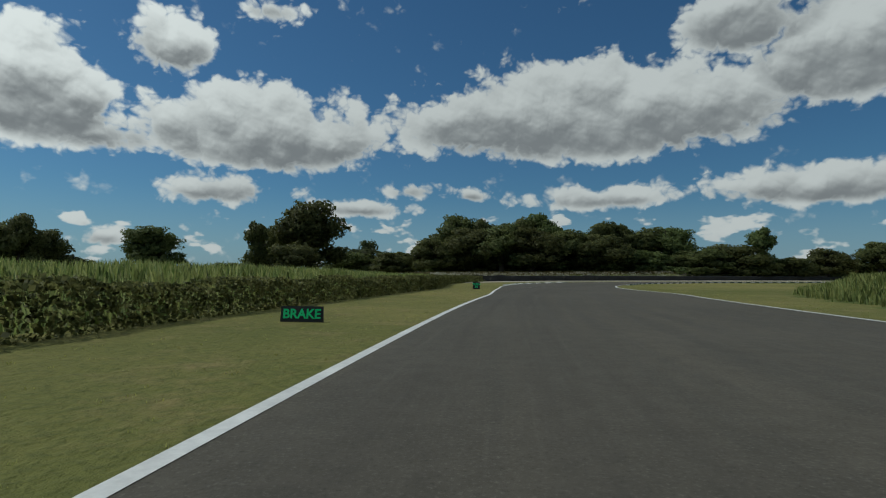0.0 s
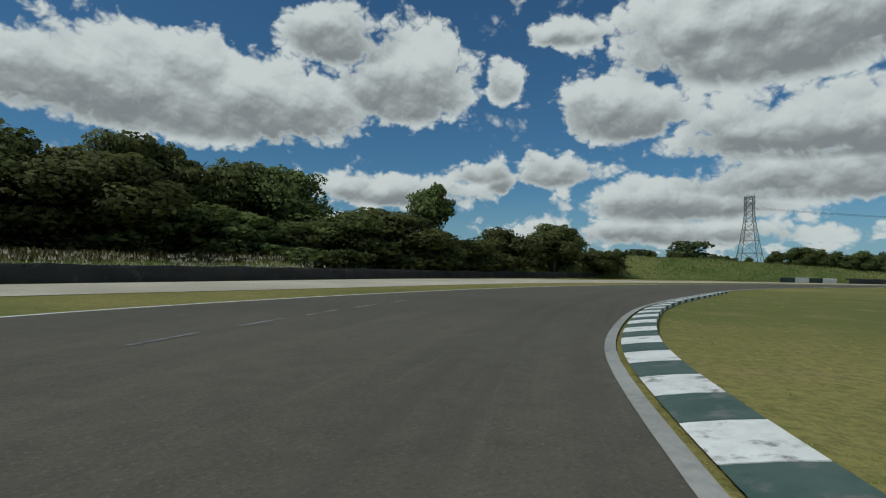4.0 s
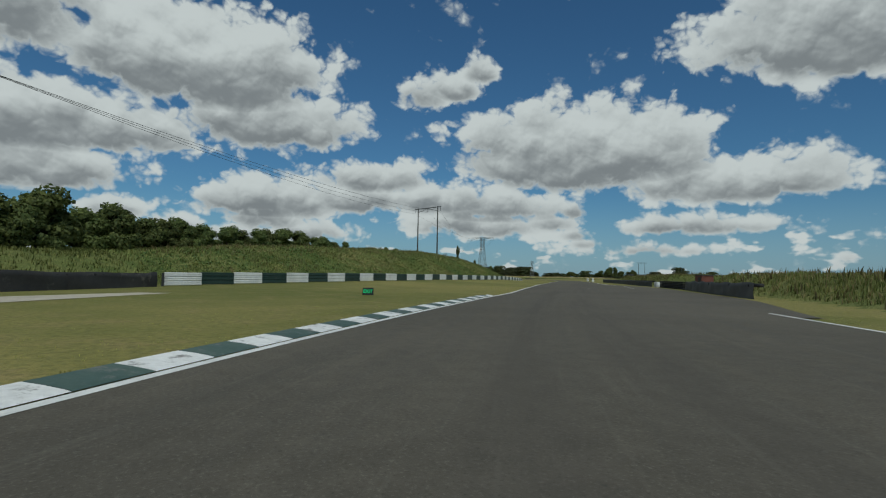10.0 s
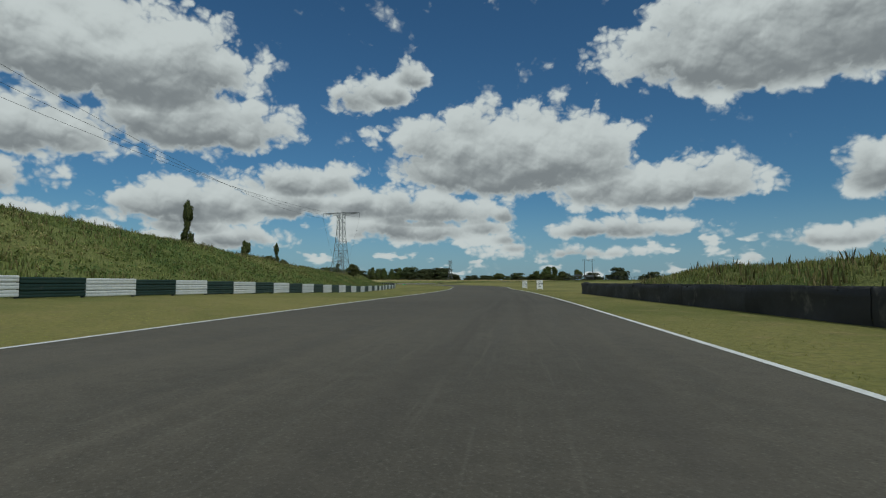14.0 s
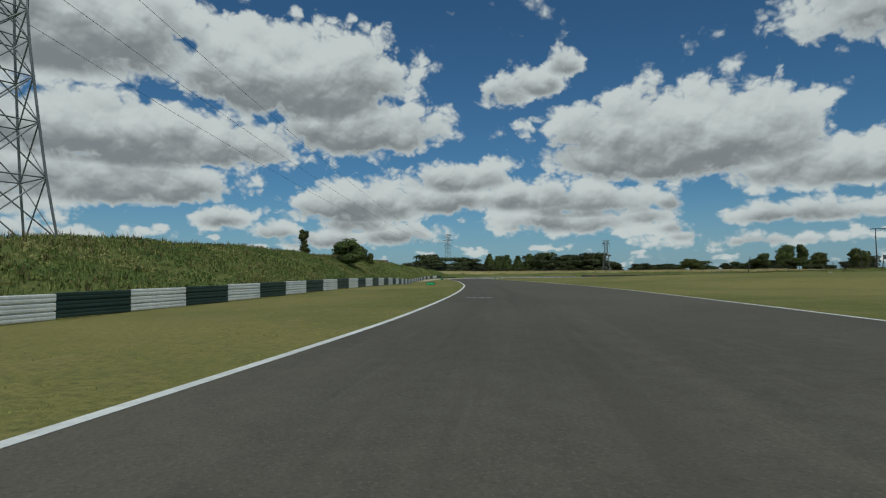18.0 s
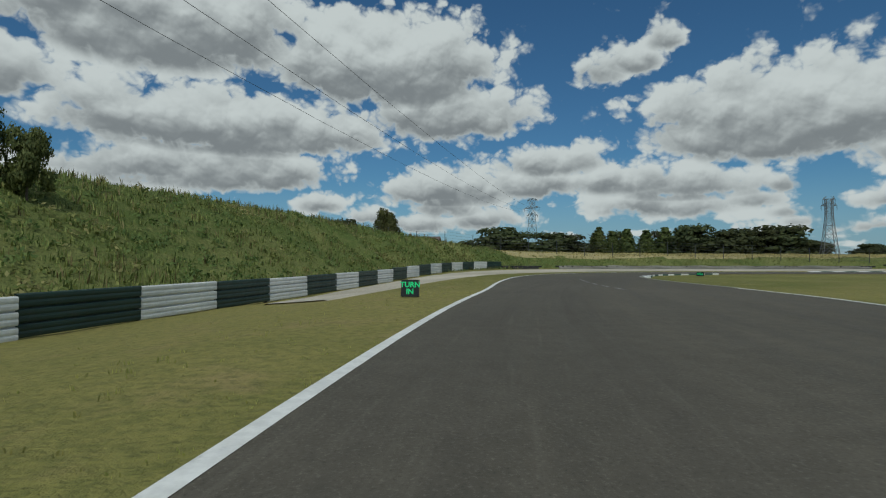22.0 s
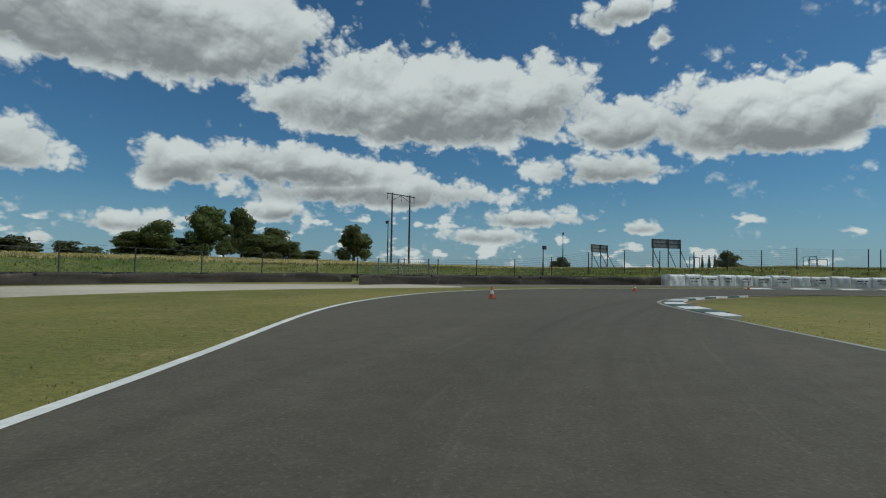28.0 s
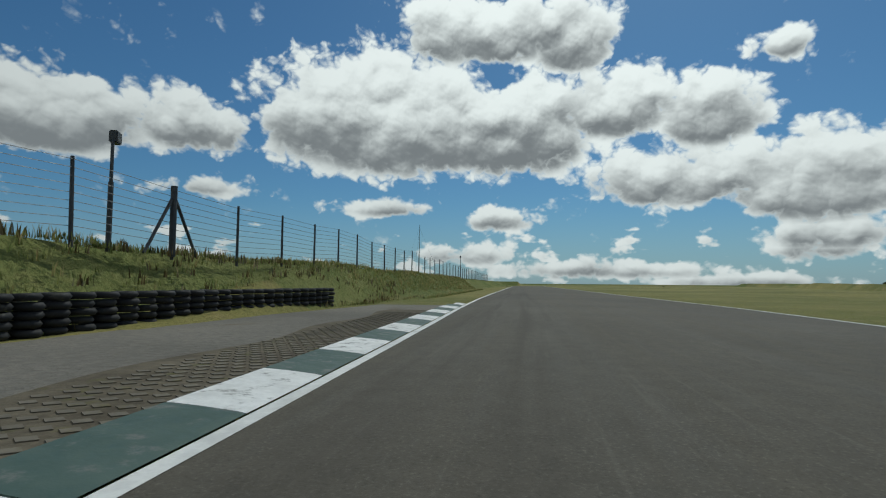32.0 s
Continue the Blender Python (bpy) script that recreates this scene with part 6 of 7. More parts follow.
def marker_board(text, s, l, wide, high, size, off=0.0, bright=True):
    board = thing("marker_board", facing(s, l, -10, off), "low black board with bright green lettering standing on the grass", "sign", "marker boards")
    bm = bmesh.new()
    box(bm, (wide, 0.03, high), (0, 0, high / 2 + 0.01), round_off=0.006)
    part("panel", bm, BOARD_BLACK, board, "matt black panel")
    for x in (-wide / 2 + 0.03, wide / 2 - 0.03):
        bm = bmesh.new()
        box(bm, (0.035, 0.03, high * 0.95), (x, 0.1, high * 0.45), pose(0, 0, 0, 14))
        part("stay", bm, TIMBER, board, "timber stay")
    letters(text, size, LETTER_GREEN, pose(0, -0.019, high / 2 + 0.005, 90), board, label="bright green letters")
    return board


marker_board("BRAKE", 12.0, 4.6, 1.0, 0.36, 0.30)
marker_board("TURN\nIN", 40.0, 4.2, 0.52, 0.52, 0.22, 8)
marker_board("EXIT", 275.6, 10.5, 0.62, 0.40, 0.26)
marker_board("BRAKE", 603.5, 5.6, 0.98, 0.34, 0.29, -12)
marker_board("TURN\nIN", 675.5, 3.8, 0.56, 0.52, 0.23)
marker_board("APEX", 705.6, -3.55, 0.56, 0.30, 0.21, -20)


def white_sign(lines, s, l, label, sizes, off=0.0):
    sign = thing("notice_board", facing(s, l, -7, off), label, "sign", "notice boards")
    wide, high = 0.86, 1.24
    bm = bmesh.new()
    box(bm, (wide, 0.025, high), (0, 0, high / 2 + 0.12), round_off=0.006)
    part("panel", bm, SIGN_WHITE, sign, "white painted panel")
    for x in (-wide / 2 + 0.04, wide / 2 - 0.04):
        bm = bmesh.new()
        box(bm, (0.05, 0.035, high + 0.12), (x, 0.032, high / 2 + 0.05))
        part("leg", bm, SIGN_WHITE, sign)
        bm = bmesh.new()
        beam(bm, (x, 0.04, high * 0.9), (x, 0.62, -0.02), 0.04)
        part("stay", bm, TIMBER, sign)
    z = high + 0.12 - 0.1
    for text, size in zip(lines, sizes):
        z -= size * 0.55
        if text == "-":
            bm = bmesh.new()
            box(bm, (wide * 0.6, 0.003, size * 0.35), (0, -0.015, z))
            part("text_bar", bm, LETTER_BLACK, sign, "unreadable line of small print")
        else:
            ob = letters(text, size, LETTER_BLACK, pose(0, -0.016, z, 90), sign, label="black capital letters")
        z -= size * 0.55
    return sign


white_sign(("END OF", "OVER", "TAKING", "ZONE"), 481.5, -6.1, "white notice board with black capitals about overtaking on the grass", (0.24, 0.24, 0.24, 0.24))
white_sign(("-", "-", "TURN", "IN"), 465.0, -6.0, "white notice board with black capitals standing on the grass", (0.10, 0.10, 0.36, 0.36))


# ---- wrapped bales, cones, hut ----
def bale(index, x, y, turn, wide, high, thick, marked):
    ob = thing("wrapped_bale", Matrix.LocRotScale((x, y, -0.02), Euler((0, 0, turn)), None), "tyre bale wrapped in creased white plastic sheet" + (" with dark print" if marked else ""), "bale", "wrapped bales")
    rng = np.random.default_rng(100 + index)
    nx = 25
    verts, faces = [], []
    ph = rng.uniform(0, 6, 4)

    def crease(u, v):
        return 0.022 * math.sin(7 * u + 3 * v + ph[0]) + 0.03 * math.sin(15 * u - 9 * v + ph[1]) + 0.035 * math.sin(3 * u + ph[2]) * math.sin(4 * v + ph[3])
    profile = [(-thick / 2, 0.0)] + [(-thick / 2, high * k / 6) for k in range(1, 6)] + [(-thick / 2 + 0.06, high - 0.03), (0.0, high + 0.02), (thick / 2 - 0.06, high - 0.03), (thick / 2, high * 0.5), (thick / 2, 0.0)]
    for i in range(nx):
        u = i / (nx - 1)
        for j, (d, z) in enumerate(profile):
            v = j / len(profile)
            c = crease(u * 2, v * 2)
            pinch = 0.05 if i in (0, nx - 1) else 0.0
            slack = 0.03 * math.sin(math.pi * u) if j == 7 else 0
            verts.append(((u - 0.5) * wide, d + (c - pinch * (1 if d > 0 else -1)) * (1 if d < 0.01 else -1), max(0.0, z + 0.4 * c * (z > 0.05) - slack)))
    m = len(profile)
    for i in range(nx - 1):
        for j in range(m - 1):
            p = i * m + j
            faces.append((p, p + m, p + m + 1, p + 1))
    faces.append(tuple(range(m)))
    faces.append(tuple(reversed(range((nx - 1) * m, nx * m))))
    mesh_object("sheet", verts, faces, SHEET, ob, "creased white plastic sheet", True)
    for k in (-0.47, 0.47):
        bm = bmesh.new()
        box(bm, (0.03, thick + 0.10, 0.02), (k * wide, 0, high + 0.015))
        part("strap", bm, RUBBER, ob, "dark strap")
    if marked:
        for r, (zz, ww) in enumerate(((0.66, 0.62), (0.40, 0.46))):
            for k in range(7):
                if (k + index + r) % 5 != 4:
                    bm = bmesh.new()
                    box(bm, (wide * ww / 9, 0.012, 0.10 - 0.03 * r), ((k - 3) * wide * ww / 7.6, -thick / 2 - 0.085, high * zz + 0.012 * math.sin(k * 2 + index)))
                    part("print_bar", bm, LETTER_BLACK, ob, "unreadable dark printed mark")
    return ob


BX, BY, BS = steps(line((791, 13.2), (800, 12.2), (812, 8.3), (814, 8.0)), 791.5, 813.5, 1.92)
for i in range(len(BX) - 1):
    bale(i, (BX[i] + BX[i + 1]) / 2, (BY[i] + BY[i + 1]) / 2, math.atan2(BY[i + 1] - BY[i], BX[i + 1] - BX[i]), 1.87, 0.97 + 0.05 * math.sin(i * 2.3), 0.95, i not in (0, 7, 9))
for i, s in enumerate((339.5, 341.2)):
    p = at(s, -12.0)
    bale(40 + i, p.x, p.y, heading(s), 1.5, 0.8, 0.8, False)


def cone(s, l, high=0.75, tilt=0.0):
    ob = thing("traffic_cone", Matrix.Translation((*at(s, l).xy, 0.006)) @ Matrix.Rotation(radians(tilt), 4, "X"), "orange traffic cone with white sleeve on the asphalt", "cone", "traffic cones")
    bm = bmesh.new()
    box(bm, (0.12 + 0.3 * high, 0.12 + 0.3 * high, 0.04), (0, 0, 0.02), round_off=0.012)
    part("base", bm, CONE_ORANGE, ob)
    for name, z0, z1, mat, label in (("lower_cone", 0.05, 0.38, CONE_ORANGE, "orange plastic"), ("sleeve", 0.38, 0.68, SIGN_WHITE, "white reflective sleeve"), ("upper_cone", 0.68, 1.0, CONE_ORANGE, "orange plastic")):
        bm = bmesh.new()
        r = lambda z: (0.035 + 0.09 * high) * (1 - z) + 0.02
        tube(bm, (0, 0, z0 * high), (0, 0, z1 * high), r(z0) + (0.004 if name == "sleeve" else 0), r(z1) + (0.004 if name == "sleeve" else 0), 16)
        part(name, bm, mat, ob, label)
    return ob


cone(746.9, 3.02)
cone(765.1, 5.42, 0.46)
cone(778.0, 4.93, 0.42)
cone(789.2, 4.03, 0.42)

p = at(335.4, -17.8)
hut = thing("hut", Matrix.LocRotScale(p, Euler((0, 0, heading(335) + 0.3)), None), "small red-brown hut with a flat roof behind the tyre wall", "hut")
bm = bmesh.new()
box(bm, (1.9, 1.8, 1.95), (0, 0, 0.92), round_off=0.02)
part("wall", bm, RED_PAINT, hut)
bm = bmesh.new()
box(bm, (2.15, 2.05, 0.10), (0, 0, 1.94))
part("roof", bm, DARK_STEEL, hut, "dark flat roof")
bm = bmesh.new()
box(bm, (0.8, 0.04, 1.6), (-0.3, 0.92, 0.82))
part("door", bm, TIMBER, hut, "dark timber door")


# ---- wire fence, floodlights, frames beyond it ----
def wire_fence(name, f, s0, s1, gap, high, label, strands=8, base=0.0, braced=()):
    fence = thing(name, Matrix.Identity(4), label, "fence", "wire fences")
    x, y, s = steps(f, s0, s1, gap)
    bm = bmesh.new()
    tube(bm, (0, 0, -0.2), (0, 0, high), 0.055, 0.045, 8)
    post = part("post", bm, DARK_STEEL, fence)
    tops = []
    for i in range(len(x)):
        z = ground_z(x[i], y[i]) + base
        tops.append((x[i], y[i], z))
        lean = random.uniform(-0.02, 0.02)
        m = Matrix.LocRotScale((x[i], y[i], z), Euler((lean, random.uniform(-0.02, 0.02), 0)), (1, 1, random.uniform(0.97, 1.03)))
        if i == 0:
            post.matrix_world = m
        else:
            ob = new("post", post.data)
            ob.parent, ob.matrix_world = fence, m
    for k in range(strands):
        h = high * (0.16 + 0.82 * k / (strands - 1))
        ring = ((0.0, 0.010), (0.009, -0.005), (-0.009, -0.005))
        v = []
        for j, a in enumerate(tops):
            w = heading(s[j])
            v += [(a[0] - math.sin(w) * p, a[1] + math.cos(w) * p, a[2] + h + q) for p, q in ring]
        q = [(3 * j + e, 3 * j + (e + 1) % 3, 3 * j + 3 + (e + 1) % 3, 3 * j + 3 + e) for j in range(len(tops) - 1) for e in range(3)]
        mesh_object("strand", v, q, DARK_STEEL, fence, "thin fence wire")
    for s_ in braced:
        j = int(np.argmin(np.abs(s - s_)))
        px, py, pz = tops[j]
        h = heading(s[j])
        bm = bmesh.new()
        tube(bm, (px, py, pz - 0.1), (px, py, pz + high * 1.04), 0.10, 0.10, 8)
        for sign in (-1, 1):
            tube(bm, (px, py, pz + high * 0.9), (px + sign * 1.25 * math.cos(h), py + sign * 1.25 * math.sin(h), pz - 0.05), 0.05, 0.05, 6)
        part("braced_post", bm, DARK_STEEL, fence, "thick straining post with two stays")
    return fence


wire_fence("wire_fence", FENCE, 776, 813, 3.6, 1.95, "tall dark steel post and wire fence behind the bales", 9)
wire_fence("wire_fence", FENCE, 813.5, 990, 3.6, 2.0, "tall dark steel post and wire fence along the bank", 9, braced=(829.5,))
wire_fence("wire_fence", FENCE, 706, 775, 4.4, 2.2, "post and wire fence in front of the dry field", 5)


def floodlight(x, y, high, label, turn=0.0):
    ob = thing("floodlight_pole", Matrix.LocRotScale((x, y, ground_z(x, y)), Euler((0, 0, turn)), None), label, "lamp post", "floodlight poles")
    bm = bmesh.new()
    tube(bm, (0, 0, -0.1), (0, 0, high * 0.6), 0.075, 0.07, 8)
    tube(bm, (0, 0, high * 0.6), (0, 0, high), 0.05, 0.045, 8)
    part("pole", bm, DARK_STEEL, ob)
    bm = bmesh.new()
    box(bm, (0.42, 0.22, 0.34), (-0.2, 0, high + 0.08), None, 0.03)
    head = part("lamp_head", bm, DARK_STEEL, ob, "dark lamp housing")
    bm = bmesh.new()
    box(bm, (0.02, 0.18, 0.27), (-0.418, 0, high + 0.08))
    part("lamp_glass", bm, SIGN_WHITE, head, "pale glass")
    return ob


floodlight(536.7, -278.9, 3.1, "slim floodlight pole beside the wire fence", 0.6)
floodlight(489.3, -276.4, 3.0, "slim floodlight pole on the bank by the wire fence", 0.4)
q = at(905, 9.6)
floodlight(q.x, q.y, 3.6, "slim floodlight pole beside the wire fence", 0.2)
q = at(782, 38.0)
floodlight(q.x, q.y, 4.6, "slim floodlight pole beyond the wire fence", 2.0)
q = at(800, 44.0)
floodlight(q.x, q.y, 5.4, "slim floodlight pole beyond the wire fence", 1.0)


def hoarding(x, y, turn, wide, label):
    ob = thing("sign_frame", Matrix.LocRotScale((x, y, ground_z(x, y)), Euler((0, 0, turn)), None), label, "billboard", "sign frames")
    for k in (-0.47, -0.05, 0.47):
        bm = bmesh.new()
        box(bm, (0.12, 0.12, 4.2), (k * wide, 0, 2.1))
        part("leg", bm, TIMBER, ob)
        bm = bmesh.new()
        beam(bm, (k * wide, 0.05, 2.6), (k * wide, 1.6, -0.1), 0.09)
        part("stay", bm, TIMBER, ob)
    for z in (2.95, 3.55, 4.12):
        bm = bmesh.new()
        box(bm, (wide, 0.06, 0.10), (0, -0.09, z))
        part("rail", bm, TIMBER, ob)
    for k in range(4):
        bm = bmesh.new()
        box(bm, (wide / 4 - 0.03, 0.03, 1.08), ((k - 1.5) * wide / 4, -0.135, 3.54))
        part("panel", bm, STEEL, ob, "weathered grey panel")
    return ob


hoarding(511.0, -316.5, 0.55, 5.2, "weathered grey hoarding on timber legs seen from behind")
hoarding(508.5, -302.0, 0.15, 5.2, "weathered grey hoarding on timber legs seen from behind")
for i, (x, y) in enumerate(((492.0, -318.0), (486.0, -322.0), (474.0, -312.0), (466.0, -318.0))):
    ob = thing("goal_frame", Matrix.LocRotScale((x, y, ground_z(x, y)), Euler((0, 0, 0.4 + i * 0.5)), None), "bare dark post frame beyond the wire fence", "frame", "post frames")
    for k in (-1.6, 0.0, 1.6):
        bm = bmesh.new()
        tube(bm, (k, 0, -0.1), (k, 0, 2.6), 0.06, 0.06, 6)
        part("post", bm, DARK_STEEL, ob)
    bm = bmesh.new()
    tube(bm, (-1.65, 0, 2.6), (1.65, 0, 2.6), 0.05, 0.05, 6)
    part("rail", bm, DARK_STEEL, ob)

# a wire gate in the fence
m = Matrix.Translation((549.0, -279.5, ground_z(549.0, -279.5))) @ Matrix.Rotation(0.35, 4, "Z")
gate = thing("wire_gate", m, "grey mesh gate between braced posts in front of the trees", "gate")
for k in (-2.4, 0.0, 2.4):
    bm = bmesh.new()
    tube(bm, (k, 0, -0.1), (k, 0, 2.0), 0.06, 0.06, 8)
    part("post", bm, STEEL, gate)
for k in (-1, 1):
    bm = bmesh.new()
    tube(bm, (k * 2.4, 0, 1.6), (k * 3.5, 0, -0.05), 0.05, 0.05, 8)
    part("stay", bm, STEEL, gate)
    for j in range(9):
        bm = bmesh.new()
        tube(bm, (k * 0.08, 0, 0.15 + j * 0.22), (k * 2.34, 0, 0.15 + j * 0.22), 0.012, 0.012, 4)
        part("wire", bm, STEEL, gate)
    for j in range(1, 12):
        bm = bmesh.new()
        tube(bm, (k * 0.2 * j, 0, 0.12), (k * 0.2 * j, 0, 1.93), 0.010, 0.010, 4)
        part("wire", bm, STEEL, gate)

# a farmhouse roof behind the bank and a far radio mast
def house(x, y, turn, wide, deep, high):
    ob = thing("farmhouse", Matrix.LocRotScale((x, y, ground_z(x, y)), Euler((0, 0, turn)), None), "distant farmhouse with a brown tiled roof among trees", "house")
    bm = bmesh.new()
    box(bm, (wide, deep, high), (0, 0, high / 2 - 0.1))
    part("wall", bm, WALL_PALE, ob)
    ridge = high + deep * 0.42
    v = [(-wide / 2 - 0.4, -deep / 2 - 0.4, high - 0.2), (wide / 2 + 0.4, -deep / 2 - 0.4, high - 0.2), (wide / 2 + 0.4, 0, ridge), (-wide / 2 - 0.4, 0, ridge), (-wide / 2 - 0.4, deep / 2 + 0.4, high - 0.2), (wide / 2 + 0.4, deep / 2 + 0.4, high - 0.2)]
    mesh_object("roof", v, [(0, 1, 2, 3), (3, 2, 5, 4), (0, 3, 4), (1, 5, 2), (0, 4, 5, 1)], ROOF_TILE, ob, "brown tiled roof")
    bm = bmesh.new()
    box(bm, (0.9, 0.7, 1.8), (wide * 0.3, 0, ridge + 0.4))
    part("chimney", bm, ROOF_TILE, ob)
    for k in range(4):
        bm = bmesh.new()
        box(bm, (1.1, 0.08, 1.3), ((k - 1.5) * wide / 4.4, -deep / 2 - 0.03, high * 0.62))
        part("window", bm, GLASS_DARK, ob, "dark glazed window")


house(745.0, -205.0, 1.1, 16.0, 9.0, 4.6)
mast = thing("radio_mast", Matrix.Translation((-340.0, -430.0, 0)), "far slender radio mast on the skyline", "mast")
bm = bmesh.new()
tube(bm, (0, 0, -0.1), (0, 0, 92.0), 0.7, 0.3, 6)
part("mast_tube", bm, LATTICE, mast)
for a in range(3):
    bm = bmesh.new()
    tube(bm, (0, 0, 88), (math.cos(a * 2.1) * 40, math.sin(a * 2.1) * 40, -0.1), 0.08, 0.08, 4)
    part("guy_wire", bm, DARK_STEEL, mast)


# ---- hedge, long grass and weeds: too many to count ----
def blades(name, mat, x, y, z, tall, wide, each, seed, label, category, bend=0.35, massed=True):
    """Tufts of pointed blades at the given places."""
    rng = np.random.default_rng(seed)
    n = len(x) * each
    px, py, pz = (np.repeat(v, each) for v in (x, y, z))
    h = np.repeat(tall, each) * rng.uniform(0.55, 1.1, n)
    a = rng.uniform(0, 2 * np.pi, n)
    px, py = px + rng.normal(0, 0.10, n) * (wide / 0.05), py + rng.normal(0, 0.10, n) * (wide / 0.05)
    ux, uy = np.cos(a) * wide / 2, np.sin(a) * wide / 2
    b = rng.uniform(0, 2 * np.pi, n)
    lean = h * rng.uniform(0.05, bend, n)
    verts = np.stack([np.stack([px - ux, py - uy, pz - 0.03], 1), np.stack([px + ux, py + uy, pz - 0.03], 1),
                      np.stack([px + ux * 0.55 + np.cos(b) * lean * 0.35, py + uy * 0.55 + np.sin(b) * lean * 0.35, pz + h * 0.6], 1),
                      np.stack([px + np.cos(b) * lean, py + np.sin(b) * lean, pz + h], 1)], 1).reshape(-1, 3)
    i = np.arange(n, dtype=np.int32) * 4
    quads = np.stack([i, i + 1, i + 2, i + 3], 1)
    me = bpy.data.meshes.new(name)
    me.vertices.add(len(verts))
    me.vertices.foreach_set("co", verts.ravel())
    me.loops.add(quads.size)
    me.loops.foreach_set("vertex_index", quads.ravel())
    me.polygons.add(n)
    me.polygons.foreach_set("loop_start", np.arange(n, dtype=np.int32) * 4)
    me.materials.append(mat)
    me.update(calc_edges=True)
    up = np.stack([np.cos(b) * 0.45, np.sin(b) * 0.45, np.full(n, 0.85)], 1) + rng.normal(0, 0.12, (n, 3))
    up /= np.linalg.norm(up, axis=1)[:, None]
    if massed:
        soft_normals(me, np.repeat(up, 4, axis=0))
    return tagged(new(name, me), label, category, kind="stuff")


def scatter(rng, count, s0, s1, lo, hi):
    s = rng.uniform(s0, s1, count)
    a, b = lo(s), hi(s)
    l = a + (b - a) * rng.random(count)
    x, y = lay(s, l)
    return s, l, x, y


rng = np.random.default_rng(9)
# the long bank beside the straight
s, l, x, y = scatter(rng, 46000, 286, 716, lambda s: BANK_FOOT(s) - 1.2, lambda s: BANK_FOOT(s) + BANK_WIDE(s) + 7)
z = terrain(x, y)
clump = np.sin(x * 0.5 + 2 * np.sin(y * 0.3)) * np.sin(y * 0.45)
blades("long_grass", STRAW, x, y, z, 0.32 + 0.12 * clump, 0.07, 5, 1, "rough green and straw-coloured grass on the bank", "grass")
pick = (clump > 0.1) & (rng.random(len(x)) < 0.5)
blades("seeding_grass", STRAW_DRY, x[pick], y[pick], z[pick], np.full(pick.sum(), 0.5), 0.05, 3, 2, "dry seeding grass heads on the bank", "grass")
pick = (clump < -0.5) & (rng.random(len(x)) < 0.03)
blades("dark_weeds", WEED, x[pick], y[pick], z[pick], np.full(pick.sum(), 0.5), 0.05, 6, 3, "dark brown dock stems on the bank", "weeds")


def leaf_clumps(name, mat, x, y, z, reach, each, leaf, seed, label, category, flat=0.7):
    """Low mounds of small leaves at the given places."""
    r = np.random.default_rng(seed)
    n = len(x) * each
    d = r.normal(size=(n, 3))
    d[:, 2] = np.abs(d[:, 2])
    d /= np.linalg.norm(d, axis=1)[:, None]
    out = np.repeat(reach, each) * r.uniform(0.45, 1.05, n)
    c = np.stack([np.repeat(v, each) for v in (x, y, z)], 1) + d * out[:, None] * np.array([1, 1, flat])
    turn_ = d + r.normal(scale=0.7, size=(n, 3))
    u = np.cross(turn_, r.normal(size=(n, 3)))
    u /= np.linalg.norm(u, axis=1)[:, None] + 1e-9
    v = np.cross(turn_, u)
    v /= np.linalg.norm(v, axis=1)[:, None] + 1e-9
    w = (leaf * r.uniform(0.5, 1.3, n))[:, None]
    verts = np.stack([c - u * w, c - v * w * 0.55, c + u * w, c + v * w * 0.55], 1).reshape(-1, 3)
    me = bpy.data.meshes.new(name)
    me.from_pydata(verts.tolist(), [], np.arange(n * 4).reshape(-1, 4).tolist())
    me.materials.append(mat)
    lean = d * 0.8 + np.array([0, 0, 0.55]) + r.normal(scale=0.25, size=(n, 3))
    lean /= np.linalg.norm(lean, axis=1)[:, None]
    soft_normals(me, np.repeat(lean, 4, axis=0))
    return tagged(new(name, me), label, category, kind="stuff")


s, l, x, y = scatter(rng, 9000, 286, 716, lambda s: BANK_FOOT(s) - 0.3, lambda s: BANK_FOOT(s) + BANK_WIDE(s) * 0.85)
patch = np.sin(x * 0.21 + 1.5 * np.sin(y * 0.17)) * np.sin(y * 0.26 + 0.8 * np.sin(x * 0.4)) + rng.normal(0, 0.25, len(x)) - 0.5 * (l - BANK_FOOT(s)) / BANK_WIDE(s)
z = terrain(x, y)
for low, high, mat, nm, lb, k in ((-0.15, 9.0, NETTLE, "nettles", "dark green nettle and bramble clumps on the bank", 40), (-0.75, -0.15, STRAW, "leafy_weeds", "mid-green leafy weeds on the bank", 41), (-9.0, -0.75, MEADOW, "meadow_weeds", "brownish seeding meadow plants on the bank", 42)):
    pick = (patch >= low) & (patch < high)
    leaf_clumps(nm, mat, x[pick], y[pick], z[pick], rng.uniform(0.25, 0.7, pick.sum()), 17, 0.11, k, lb, "weeds")
# the bank crest, with tall stems against the sky
s, l, x, y = scatter(rng, 3200, 290, 712, lambda s: BANK_FOOT(s) + BANK_WIDE(s) * 0.7, lambda s: BANK_FOOT(s) + BANK_WIDE(s) + 3)
z = terrain(x, y)
blades("tall_weeds", MEADOW, x, y, z, rng.uniform(0.3, 0.75, len(x)), 0.028, 6, 4, "tall brownish grass stems along the bank top", "weeds", 0.3)
